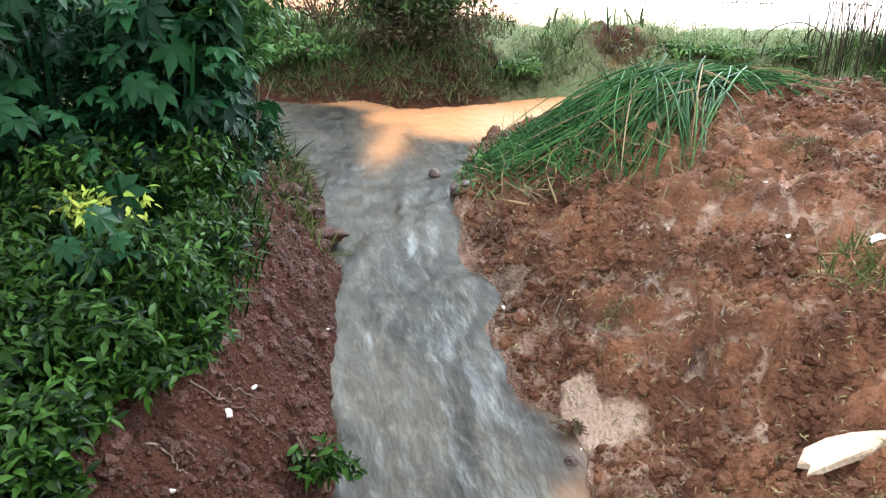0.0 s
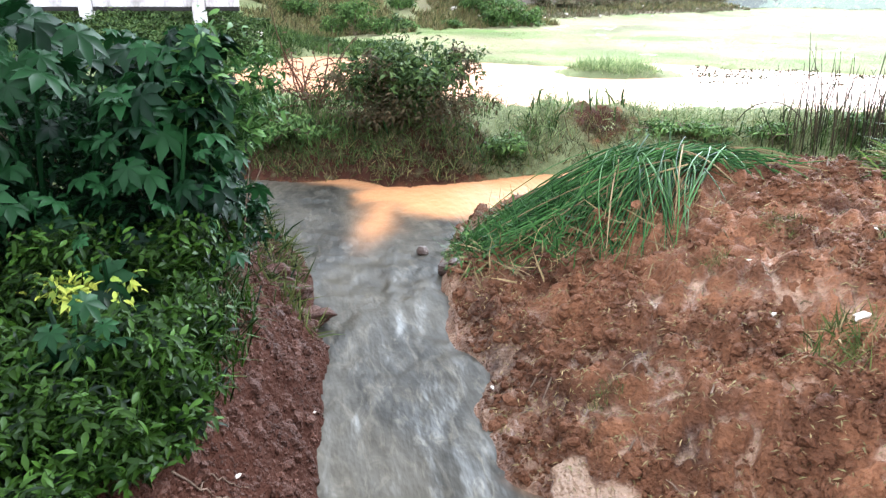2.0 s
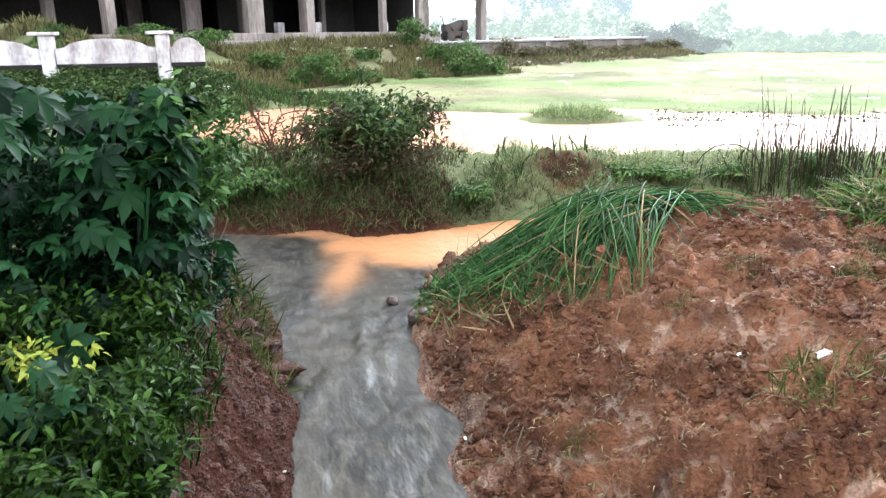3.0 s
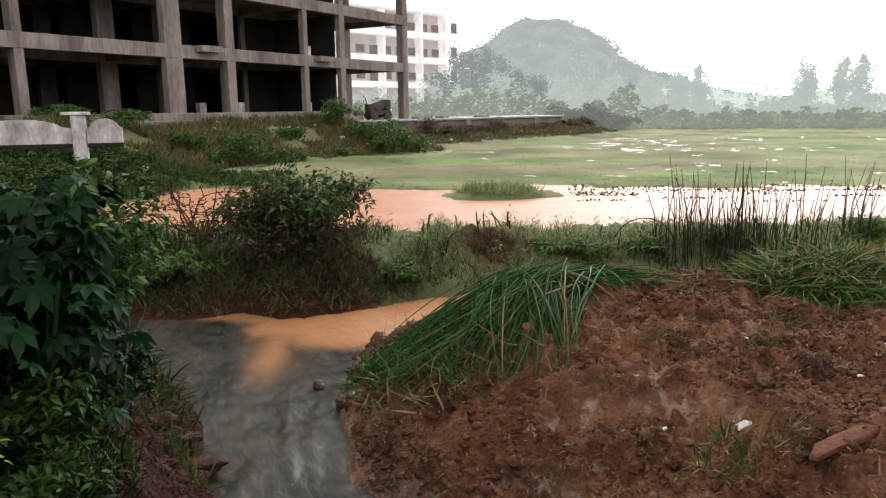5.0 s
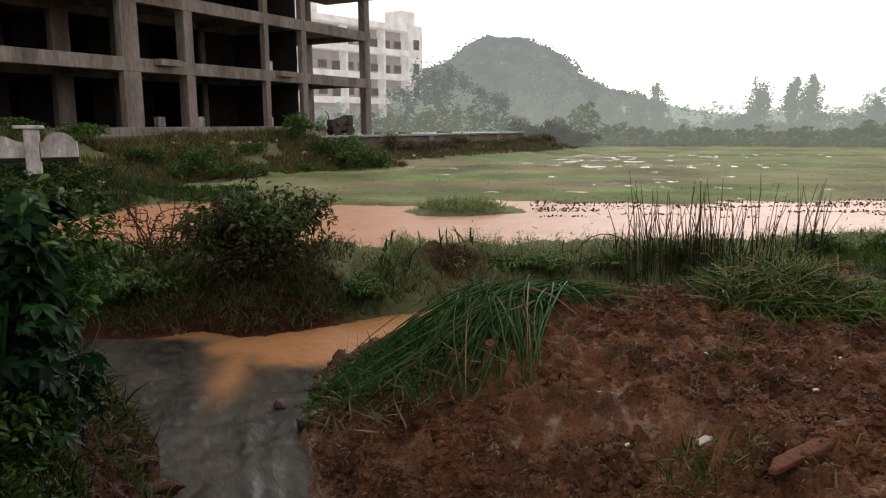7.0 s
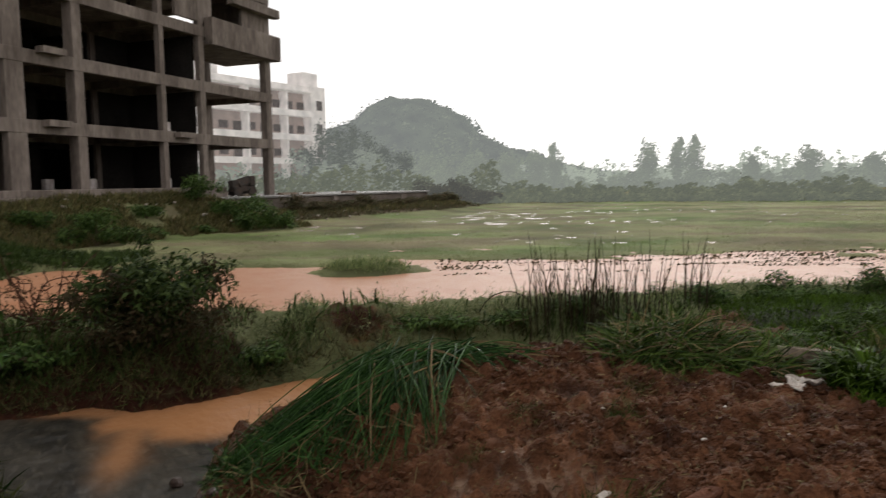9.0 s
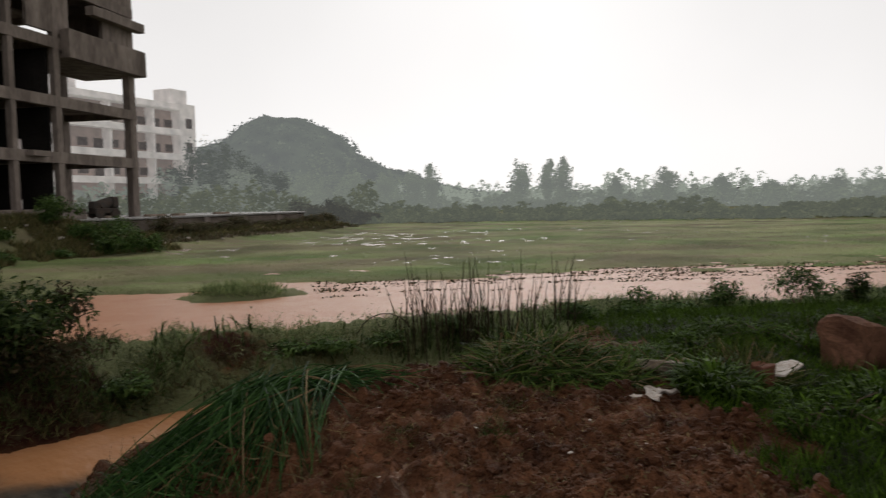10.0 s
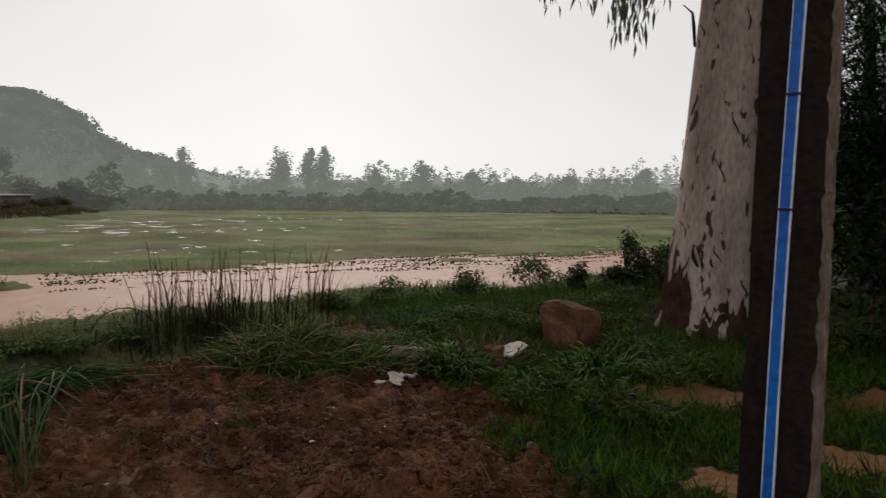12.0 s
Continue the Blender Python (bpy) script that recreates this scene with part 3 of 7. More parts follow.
def ground(x, y):
    x, y = np.asarray(x, float), np.asarray(y, float)
    r, az = np.hypot(x - EYE_X, y - EYE_Y), np.degrees(np.arctan2(x - EYE_X, y - EYE_Y))
    w, lev = wet(x, y), water_level(x, y)
    out = np.maximum(-w, 0)
    mid = (np.interp(y, SY, SL) + np.interp(y, SY, SR)) / 2
    right = step(-0.3, 0.3, x - mid)
    top = 1.12 + 0.1 * np.exp(-(((x - 1.6) / 1.1) ** 2) - ((y - 7.4) / 1.2) ** 2) + 0.05 * fbm(x * 0.8, y * 0.8, 3, 3)
    near_right = softmin(lev + 0.03 + 0.47 * out, top, 0.3) + 0.16 * np.exp(-(((x - 0.35) / 0.75) ** 2) - ((y - 7.15) / 0.55) ** 2)
    near_left = softmin(lev + 0.03 + 1.35 * out, 0.95 + 0.05 * fbm(x, y, 4, 3) + 0.1 * np.clip(-x - 3, 0, 3), 0.3)
    bank = softmin(lev + 0.05 + 0.55 * out, 0.8 + 0.06 * fbm(x, y, 6, 3) + 0.16 * np.exp(-(((x + 0.6) / 0.7) ** 2) - ((y - 12.2) / 0.6) ** 2), 0.25)
    bank = bank - 0.3 * np.exp(-(((x + 2.0) / 0.35) ** 2)) * step(9.8, 11, y)
    bank = bank - 0.17 * step(-2.2, -0.9, y - np.interp(x, PX, PNEAR)) * step(-1.5, -0.8, x) * (1 - 0.9 * np.exp(-(((x + 0.6) / 0.7) ** 2) - ((y - 12.2) / 0.6) ** 2))
    far_side = step(-0.4, 0.4, y - (np.interp(x, CX, CNEAR) + np.interp(x, CX, CFAR)) / 2)
    past = np.where(x > 3.4, step(-2.0, 1.2, y - (np.interp(x, CX, CNEAR) + np.interp(x, CX, CFAR)) / 2), far_side > 0.5)
    h = bank * past + (near_left * (1 - right) + near_right * right) * (1 - past)
    # the verge on which the camera stands
    h = np.maximum(h, 1.2 - 2.2 * step(1.4, 2.4, y))
    # pond and flooded field
    p = ponded(x, y)
    field = POND_Z + 0.051 + 0.05 * fbm(x * 0.8, y * 4.2, 12, 4, 0.65) + 0.03 * fbm(x * 0.05, y * 0.09, 14, 2)
    beyond = step(-0.9, 0.0, y - np.interp(x, PX, PNEAR))
    h = h * (1 - beyond) + field * beyond
    h = np.where((y > 12.6) & (p > 0), POND_Z - 0.12 * step(0, 0.5, p) + 0.015 * (1 - step(0, 0.3, p)), h)
    isle = 1.0 - np.hypot((x + 0.87) / 1.3, (y - 19.4) / 0.8)
    h = h + 0.12 * step(0, 0.6, isle)
    # raised ground along the unfinished building
    u = (x + 17.3) * 0.4 + (y - 33.1) * 0.916
    v = -(x + 17.3) * 0.916 + (y - 33.1) * 0.4
    front = np.interp(u, [6, 11.6, 34], [0, -1.8, -5.7])
    raise_ = step(-6.3, -1.5, v - front) * step(40, 35, u) * (1.75 - 1.15 * step(8, 14, u)) + 0.18 * fbm(x * 0.5, y * 0.5, 15, 3) * step(-7, -4, v) * step(14, 8, u)
    h = h + raise_ * step(19, 23, y)
    h = h + 0.9 * step(-9, -14, x) * step(12, 19, y) * (1 - step(22.5, 24.5, y))
    # the far bank, and rising land
    h = h + 1.0 * step(80, 90, r + 4 * vnoise(az * 0.15, az * 0, 2)) + 0.012 * np.maximum(r - 150, 0)
    # trodden lumps of mud, larger near the stream
    lumps = 0.035 * fbm(x * 4.0, y * 4.0, 21, 4, 0.6) + crumbs(x, y) + 0.045 * vnoise(x * 1.7, y * 1.7, 8)
    lumps = lumps * (1 - 0.6 * step(0, 0.6, lawn(x, y))) * (0.55 + 0.45 * right) - 0.035 + 0.03 * hollows(x, y)
    h = h + lumps * step(16, 10, r) * step(0.12, -0.15, w) * (1 - 0.92 * washed(x, y))
    h = h - (np.maximum(h, 1.1) - 1.1) * step(-0.15, 0.3, puddle(x, y))
    bed = lev - 0.25 * step(0, 0.35, w)
    return np.where((w > 0) & (y < 13) & (y > 2.0), np.minimum(bed, h), h)


def zg(x, y):
    return float(ground(np.array([x]), np.array([y]))[0])


def build_ground():
    az = np.radians(np.concatenate([np.arange(-68, 76, 0.22), np.arange(76, 292, 6)]))
    r = np.concatenate([[0.05, 0.4, 0.8], np.exp(np.arange(np.log(1.2), np.log(12), 0.0065)), np.exp(np.arange(np.log(12), np.log(90), 0.015)),
                        np.exp(np.arange(np.log(90), np.log(4200), 0.1))])
    a, rr = np.meshgrid(az, r)
    x, y = EYE_X + rr * np.sin(a), EYE_Y + rr * np.cos(a)
    z = ground(x, y)
    na, nr = len(az), len(r)
    i, j = np.meshgrid(np.arange(nr - 1), np.arange(na), indexing="ij")
    i, j = i.ravel(), j.ravel()
    j2 = (j + 1) % na
    faces = np.stack([i * na + j, (i + 1) * na + j, (i + 1) * na + j2, i * na + j2], 1)[:, ::-1]
    x, y, z = x.ravel(), y.ravel(), z.ravel()
    me = mesh_of(np.stack([x, y, z], 1), faces, MUD, True)
    w = wet(x, y)
    turf = step(-0.35, 0.05, y - np.interp(x, CX, CFAR))
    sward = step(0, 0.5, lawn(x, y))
    trodden = step(0.3, 0.8, lawn(x, y)) * step(0.1, -0.25, bare(x, y))
    turf = turf * (1 - 0.75 * step(-1.2, -2.4, x) * step(12.0, 10.8, y) * step(-7.5, -6, x))
    turf = turf * (1 - 0.9 * np.exp(-(((x + 0.6) / 0.7) ** 2) - ((y - 12.0) / 0.6) ** 2))
    turf = np.maximum(turf, step(-1.7, -2.3, x) * step(0.75, 0.95, z))
    meadow = step(18, 20, y) * step(2.7, 1.7, z) * (1 - 0.9 * step(-9.0, -10.5, x) * step(25, 23, y))
    along = (x + 17.3) * 0.4 + (y - 33.1) * 0.916
    spoil = step(0.75, 1.0, z) * step(8, 12, along) * step(42, 37, along) * step(19, 23, y) * step(70, 60, y)
    meadow = meadow * (1 - spoil)
    pale = step(-0.5, -0.05, w) * step(0.2, 0.5, x - np.interp(y, SY, SL)) * step(9, 8, y) * step(1.8, 2.4, y) * 0.4
    # shallow films of clay water between the lumps, pale partly as painted sky sheen, and a washed-out flat at the
    # stream's edge
    film = step(0.055, 0.02, crumbs(x, y)) * step(-0.05, 0.3, fbm(x * 1.6 + 3, y * 1.9, 77, 4) + 0.44) * step(2.6, 1.6, x) * step(-1.2, -0.6, x) * step(6.6, 5.4, y) * step(2.2, 2.8, y) * 0.48
    flat = washed(x, y) * 0.95
    pale = np.maximum(np.maximum(pale, film), flat)
    # painted shade on the left bank and below the bush, plus really darker soil
    dark_soil_shade = step(0.32, 0.08, x - np.interp(y, SY, SL)) * step(8, 7, y) * step(1.0, 1.8, y) * step(-6, -4.5, x) * np.where(y < 3.2, 1.0, 0.85)
    dark_soil_shade = np.maximum(dark_soil_shade, 0.9 * step(-1.2, -2.4, x) * step(-0.2, 0.1, y - np.interp(x, CX, CFAR)) * step(12.5, 11.0, y) * step(8.5, 9.0, y))
    dark_soil_shade = np.maximum(dark_soil_shade, 0.7 * step(-1.4, -0.8, x) * step(3.6, 2.8, x) * step(0.5, 0.1, y - np.interp(x, CX, CFAR)) * step(-0.3, -0.1, y - np.interp(x, CX, CFAR)))
    dark_soil_shade = np.maximum(dark_soil_shade, 0.75 * np.exp(-(((x + 0.6) / 0.8) ** 2) - ((y - 12.0) / 0.7) ** 2))
    for name, value in (("turf", turf), ("meadow", meadow), ("spoil", spoil), ("pale", pale), ("dark_soil_shade", dark_soil_shade), ("sward", sward), ("trodden", trodden)):
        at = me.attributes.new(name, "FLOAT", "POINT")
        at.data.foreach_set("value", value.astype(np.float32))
    return tagged(new("ground", me), "wet red mud and flooded green field reaching the horizon", "ground", kind="structure")


def lawn(x, y):
    """How far inside the grass at the foot of the pole and the big tree."""
    edge = np.interp(y, [0, 3.9, 5.7, 7.2, 8.6, 12], [3.0, 3.1, 3.8, 3.6, 4.4, 5.0])
    return x - edge + 0.3 * fbm(x * 1.5, y * 1.5, 41, 3)


def bare(x, y):
    """Below 0 on the trodden patches in the verge."""
    gap = np.full(np.shape(x), 9.0)
    for cx, cy, across, along in ((5.7, 4.75, 0.8, 0.3), (4.3, 3.3, 0.2, 0.4), (7.0, 4.05, 0.8, 0.25), (5.5, 3.0, 0.4, 0.3)):
        u, v = (x - cx) * 0.86 - (y - cy) * 0.51, (x - cx) * 0.51 + (y - cy) * 0.86
        gap = np.minimum(gap, np.hypot(u / across, v / along) - 1)
    return gap + 0.7 * fbm(x * 3.2, y * 3.2, 47, 4)


build_ground()


def build_water():
    # stream and canal: a sheet with standing waves, cut to its own shape by the banks
    xs, ys = np.arange(-9.2, 7.2, 0.032), np.arange(1.9, 12.4, 0.04)
    x, y = np.meshgrid(xs, ys)
    w = wet(x, y)
    fast = step(8.2, 6.5, y)
    across, along = 0.88 * x + 0.47 * y, -0.47 * x + 0.88 * y
    across = across + 0.12 * vnoise(x * 2.3, y * 2.3, 57)
    z = water_level(x, y) + fast * (0.02 * fbm(across * 4.5, along * 1.6, 51, 4, 0.5) + 0.014 * vnoise(across * 1.6, along * 1.5, 56)) + 0.006 * fbm(x * 5, y * 5, 53, 3)
    z = np.where(w < -0.02, z - 0.1 * step(0.02, 0.3, -w), z)
    keep = w > -0.3
    n = len(xs)
    i, j = np.nonzero(keep[:-1, :-1] & keep[1:, 1:] & keep[1:, :-1] & keep[:-1, 1:])
    faces = np.stack([i * n + j, i * n + j + 1, (i + 1) * n + j + 1, (i + 1) * n + j], 1)
    x, y, z = x.ravel(), y.ravel(), z.ravel()
    used, inv = np.unique(faces, return_inverse=True)
    me = mesh_of(np.stack([x, y, z], 1)[used], inv.reshape(-1, 4), STREAM, True)
    x, y = x[used], y[used]
    wob = 0.35 * fbm(x * 1.3, y * 1.3, 61, 4)
    clay = step(-3.55, -3.0, x + wob * 0.8) * step(8.25, 8.95, y + 0.8 * wob + 0.25 * np.clip(x + 2.8, -1, 0))
    clay = np.maximum(clay, 0.8 * step(9.0, 9.3, y + 0.3 * wob) * step(-4.6, -4.0, x))
    clay = np.maximum(clay, 0.75 * np.exp(-(((x + 2.72 - 0.16 * (8 - y) + 0.3 * wob) / (0.12 + 0.14 * step(6.9, 8.2, y))) ** 2)) * step(6.7, 7.9, y + 0.5 * wob))
    clay = np.maximum(clay, 0.35 * step(-0.02, 0.25, x + 0.5 * wob) * step(4.1, 3.8, y))
    edge = step(0.16, 0.02, wet(x, y)) * step(8, 7, y) * np.clip(0.05 + 0.7 * wob, 0, 0.4) * step(0.3, 0.6, x - np.interp(y, SY, SL))
    at = me.attributes.new("clay", "FLOAT", "POINT")
    at.data.foreach_set("value", np.maximum(clay, edge).astype(np.float32))
    tagged(new("stream_water", me), "fast grey floodwater meeting orange clay water in the ditch", "water", kind="structure")
    ring = [(3.86 + 0.8 * math.cos(a), 7.62 + 0.45 * math.sin(a), 1.16) for a in np.linspace(0, 2 * math.pi, 28, endpoint=False)]
    tagged(new("puddle_water", mesh_of([(3.86, 7.62, 1.16), *ring], [(0, 1 + k, 1 + (k + 1) % 28) for k in range(28)], POND)), "small brown puddle behind the mud heap", "water", kind="structure")
    # pond and flooded field
    xs = np.linspace(-60, 110, 171)
    near = np.interp(xs, PX, PNEAR) - 0.75
    strip = [(k, k + 1, k + 172, k + 171) for k in range(170)]
    v = [(x, y, POND_Z) for x, y in zip(xs, near)] + [(x, 26.0, POND_Z) for x in xs]
    me = mesh_of(v, strip, POND)
    tagged(new("pond_water", me), "pale orange muddy pond water beside the bank", "water", kind="structure")
    me = mesh_of([(x, 26.0, POND_Z) for x in xs] + [(x, 96.0, POND_Z) for x in xs], strip, FIELD_WATER)
    tagged(new("field_water", me), "pale puddles of rainwater standing in the flooded field", "water", kind="structure")


build_water()


# ---- unfinished concrete building ----
def build_frame_building():
    top = thing("unfinished_building", "unfinished grey concrete building frame of open storeys", "building", (-17.27, 33.06, 0), turn=math.degrees(math.atan2(0.916, 0.4)))
    floors = (2.85, 6.03, 9.16, 12.4, 15.7)
    us = (-13.5, -6.5, 0.77, 4.27, 9.96, 13.28, 20.05)
    wide = {0.77: 0.96, 4.27: 0.56, 9.96: 0.36, 13.28: 0.46, 20.05: 0.62}
    for u in us:
        w = wide.get(u, 0.4)
        for v in (0.0, 5.0, 10.5):
            deep = {0.77: 0.42, 4.27: 0.62, 9.96: 0.36, 13.28: 0.36}.get(u, 0.5)
            child("column", bm_mesh(one_box(u - w / 2, u + w / 2, v, v + deep, 0.6, 17.5, bevel=0.02), CONCRETE), top)
    for n, z in enumerate(floors[1:]):
        child("floor_slab", bm_mesh(one_box(-23, 20.3, 0.2, 11.3, z - 0.17, z - 0.02), CONCRETE), top)
        for v in (-0.02, 5.1, 10.6):
            child("beam", bm_mesh(one_box(-23, 20.4, v, v + 0.34, z - 0.62, z, bevel=0.015), CONCRETE), top)
        for u in us:
            child("beam", bm_mesh(one_box(u - 0.15, u + 0.15, 0.34, 10.6, z - 0.55, z - 0.01), CONCRETE), top)
    child("ground_slab", bm_mesh(one_box(-23, 14.5, -0.5, 11.6, 0.5, floors[0], bevel=0.03), CONCRETE), top, "wet concrete ground slab")
    child("apron", bm_mesh(one_box(-23, 13.0, -1.7, -0.5, 0.5, 2.52, bevel=0.03), CONCRETE), top, "pale concrete apron edge")
    # infill at the back and inside, coloured near black for the shade of open storeys
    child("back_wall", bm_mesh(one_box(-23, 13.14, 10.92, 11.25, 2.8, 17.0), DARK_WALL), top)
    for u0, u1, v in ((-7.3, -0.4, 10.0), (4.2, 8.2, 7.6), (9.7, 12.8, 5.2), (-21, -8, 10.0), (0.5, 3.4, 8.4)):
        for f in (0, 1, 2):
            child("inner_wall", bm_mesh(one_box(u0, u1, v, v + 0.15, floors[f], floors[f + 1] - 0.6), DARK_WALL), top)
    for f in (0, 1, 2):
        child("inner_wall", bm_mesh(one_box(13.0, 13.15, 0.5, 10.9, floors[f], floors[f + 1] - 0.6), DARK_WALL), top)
    # upper storey, partly walled
    for u0, u1 in ((-23, -4), (-2.2, 1.2), (5.6, 7.6), (11.2, 14.4), (17.4, 20.3)):
        child("wall_panel", bm_mesh(one_box(u0, u1, 0.04, 0.24, 12.65, 15.4), CONCRETE), top, "bare cement infill wall")
    child("end_wall", bm_mesh(one_box(20.0, 20.2, 0.7, 6.0, 12.65, 16.8), CONCRETE), top, "bare cement end wall")
    child("parapet", bm_mesh(one_box(13.6, 20.8, -0.6, -0.03, 11.35, 12.95, bevel=0.02), CONCRETE), top, "deep concrete balcony parapet")
    child("balcony_slab", bm_mesh(one_box(13.6, 20.8, -0.59, 4.0, 11.35, 11.52), CONCRETE), top)
    child("sunshade", bm_mesh(one_box(15.8, 20.8, -0.6, -0.03, 14.2, 14.75, bevel=0.02), CONCRETE), top, "thin concrete sunshade slab")
    for u, z in ((2.0, 6.1), (1.9, 9.4), (10.6, 6.05)):
        child("ledge", bm_mesh(one_box(u, u + 1.3, -0.5, -0.03, z - 0.35, z - 0.05), CONCRETE), top, "short projecting concrete ledge")
    for u, v, z in ((6.4, 2.0, 2.85), (5.0, 3.5, 2.85), (11.1, 1.2, 2.85), (10.4, 0.45, 6.05)):
        child("cement_block", bm_mesh(one_box(u, u + 0.5, v, v + 0.35, z, z + 0.55, bevel=0.03), PAINT), top, "pale cement block left on the floor")
    return top


build_frame_building()


def build_terrace():
    a, b = Vector((-11.0, 43.0, 0)), Vector((1.75, 62.3, 0))
    d = b - a
    top = thing("low_terrace", "low stone-walled terrace with a wet concrete top", "terrace", (a.x, a.y, 0), turn=math.degrees(math.atan2(d.y, d.x)))
    wall = material("rubble_wall", (0.2, 0.165, 0.14), 0.9, (0.085, 0.07, 0.058), 0.8, 8.0, 0.8, 0.9)
    cement = material("wet_cement", (0.3, 0.29, 0.28), 0.25, (0.2, 0.19, 0.18), 0.5, 6.0, 0.1, 0.8)
    child("retaining_wall", bm_mesh(one_box(0, d.length, 0, 9, 0.4, 2.12, bevel=0.05), wall), top, "stained rubble retaining wall")
    for x in (2.2, 6.4, 10.6, 14.8, 19.0):
        child("wall_pier", bm_mesh(one_box(x, x + 0.5, -0.12, 0.02, 0.4, 2.11, bevel=0.03), CONCRETE), top, "pale concrete pier")
    child("slab_top", bm_mesh(one_box(-0.1, d.length + 0.1, -0.15, 9.1, 2.12, 2.27, bevel=0.03), cement), top, "wet pale concrete top")
    return top


build_terrace()


def build_machine():
    x, y = -10.1, 46.2
    ob = thing("concrete_mixer", "dark concrete mixer standing under the open storeys", "machine", (x, y, 2.27), turn=40)
    ob.scale = (0.8, 0.8, 0.78)
    drum = bmesh.new()
    bmesh.ops.create_cone(drum, cap_ends=True, segments=14, radius1=0.55, radius2=0.3, depth=1.1, matrix=pose(0.1, 0, 1.05, 0, 60, 0))
    child("drum", bm_mesh(drum, IRON), ob)
    child("chassis", bm_mesh(one_box(-0.9, 0.9, -0.5, 0.5, 0.35, 0.75, bevel=0.04), IRON), ob)
    child("engine_box", bm_mesh(one_box(-1.0, -0.4, -0.4, 0.4, 0.7, 1.25, bevel=0.05), IRON), ob)
    for sx in (-0.6, 0.6):
        for sy in (-0.55, 0.55):
            wheel = bmesh.new()
            bmesh.ops.create_cone(wheel, cap_ends=True, segments=14, radius1=0.34, radius2=0.34, depth=0.16, matrix=pose(sx, sy, 0.34, 90))
            child("wheel", bm_mesh(wheel, IRON), ob)
    child("hopper", bm_mesh(one_box(0.5, 1.0, -0.35, 0.35, 0.75, 1.6, bevel=0.08), IRON), ob)
    child("handle", mesh_of(*tube([(-0.8, 0.3, 1.2), (-0.9, 0.3, 1.7), (-1.1, 0.3, 1.9)], 0.04), IRON), ob)


build_machine()


# ---- white apartment house in the distance ----
def build_white_house():
    a, b = Vector((-31.5, 93.0, 0)), Vector((-14.6, 117.5, 0))
    d = b - a
    length = d.length
    top = thing("apartment_house", "white apartment house with balconies on every storey", "building", (a.x, a.y, 0), turn=math.degrees(math.atan2(d.y, d.x)))
    floor0, h, storeys = 2.7, 3.66, 4
    roof = floor0 + storeys * h
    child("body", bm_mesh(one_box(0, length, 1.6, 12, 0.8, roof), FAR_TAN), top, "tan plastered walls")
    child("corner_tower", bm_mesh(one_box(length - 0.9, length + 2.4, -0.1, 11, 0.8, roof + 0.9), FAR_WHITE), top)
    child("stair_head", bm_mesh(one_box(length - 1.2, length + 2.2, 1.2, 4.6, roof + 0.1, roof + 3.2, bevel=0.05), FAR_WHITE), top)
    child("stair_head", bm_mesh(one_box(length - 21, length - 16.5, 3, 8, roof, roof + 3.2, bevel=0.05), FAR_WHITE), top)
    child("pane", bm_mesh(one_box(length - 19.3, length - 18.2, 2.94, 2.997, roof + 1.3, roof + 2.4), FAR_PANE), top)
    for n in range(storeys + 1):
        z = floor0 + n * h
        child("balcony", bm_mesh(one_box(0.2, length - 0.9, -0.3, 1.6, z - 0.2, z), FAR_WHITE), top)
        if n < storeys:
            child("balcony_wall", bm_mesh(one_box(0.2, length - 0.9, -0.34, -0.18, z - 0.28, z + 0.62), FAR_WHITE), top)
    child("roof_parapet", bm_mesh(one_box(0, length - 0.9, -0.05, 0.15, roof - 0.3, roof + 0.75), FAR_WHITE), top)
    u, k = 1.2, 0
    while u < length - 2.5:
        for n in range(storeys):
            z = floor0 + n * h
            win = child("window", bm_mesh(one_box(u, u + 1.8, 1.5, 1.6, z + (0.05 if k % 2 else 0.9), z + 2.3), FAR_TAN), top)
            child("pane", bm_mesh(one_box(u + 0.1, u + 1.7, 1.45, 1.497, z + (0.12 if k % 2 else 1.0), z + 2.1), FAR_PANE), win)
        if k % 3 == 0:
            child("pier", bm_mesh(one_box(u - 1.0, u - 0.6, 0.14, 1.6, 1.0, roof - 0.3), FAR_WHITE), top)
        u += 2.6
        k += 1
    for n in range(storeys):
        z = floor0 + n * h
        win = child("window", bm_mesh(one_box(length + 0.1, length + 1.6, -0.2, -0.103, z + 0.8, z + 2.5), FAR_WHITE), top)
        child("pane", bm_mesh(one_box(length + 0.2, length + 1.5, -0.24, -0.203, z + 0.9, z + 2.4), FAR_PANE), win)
        if n < 2:
            child("sunshade", bm_mesh(one_box(length + 0.6, length + 4.0, -1.0, -0.1, z + 2.9, z + 3.15), FAR_WHITE), top, "thin projecting slab")
    return top


build_white_house()


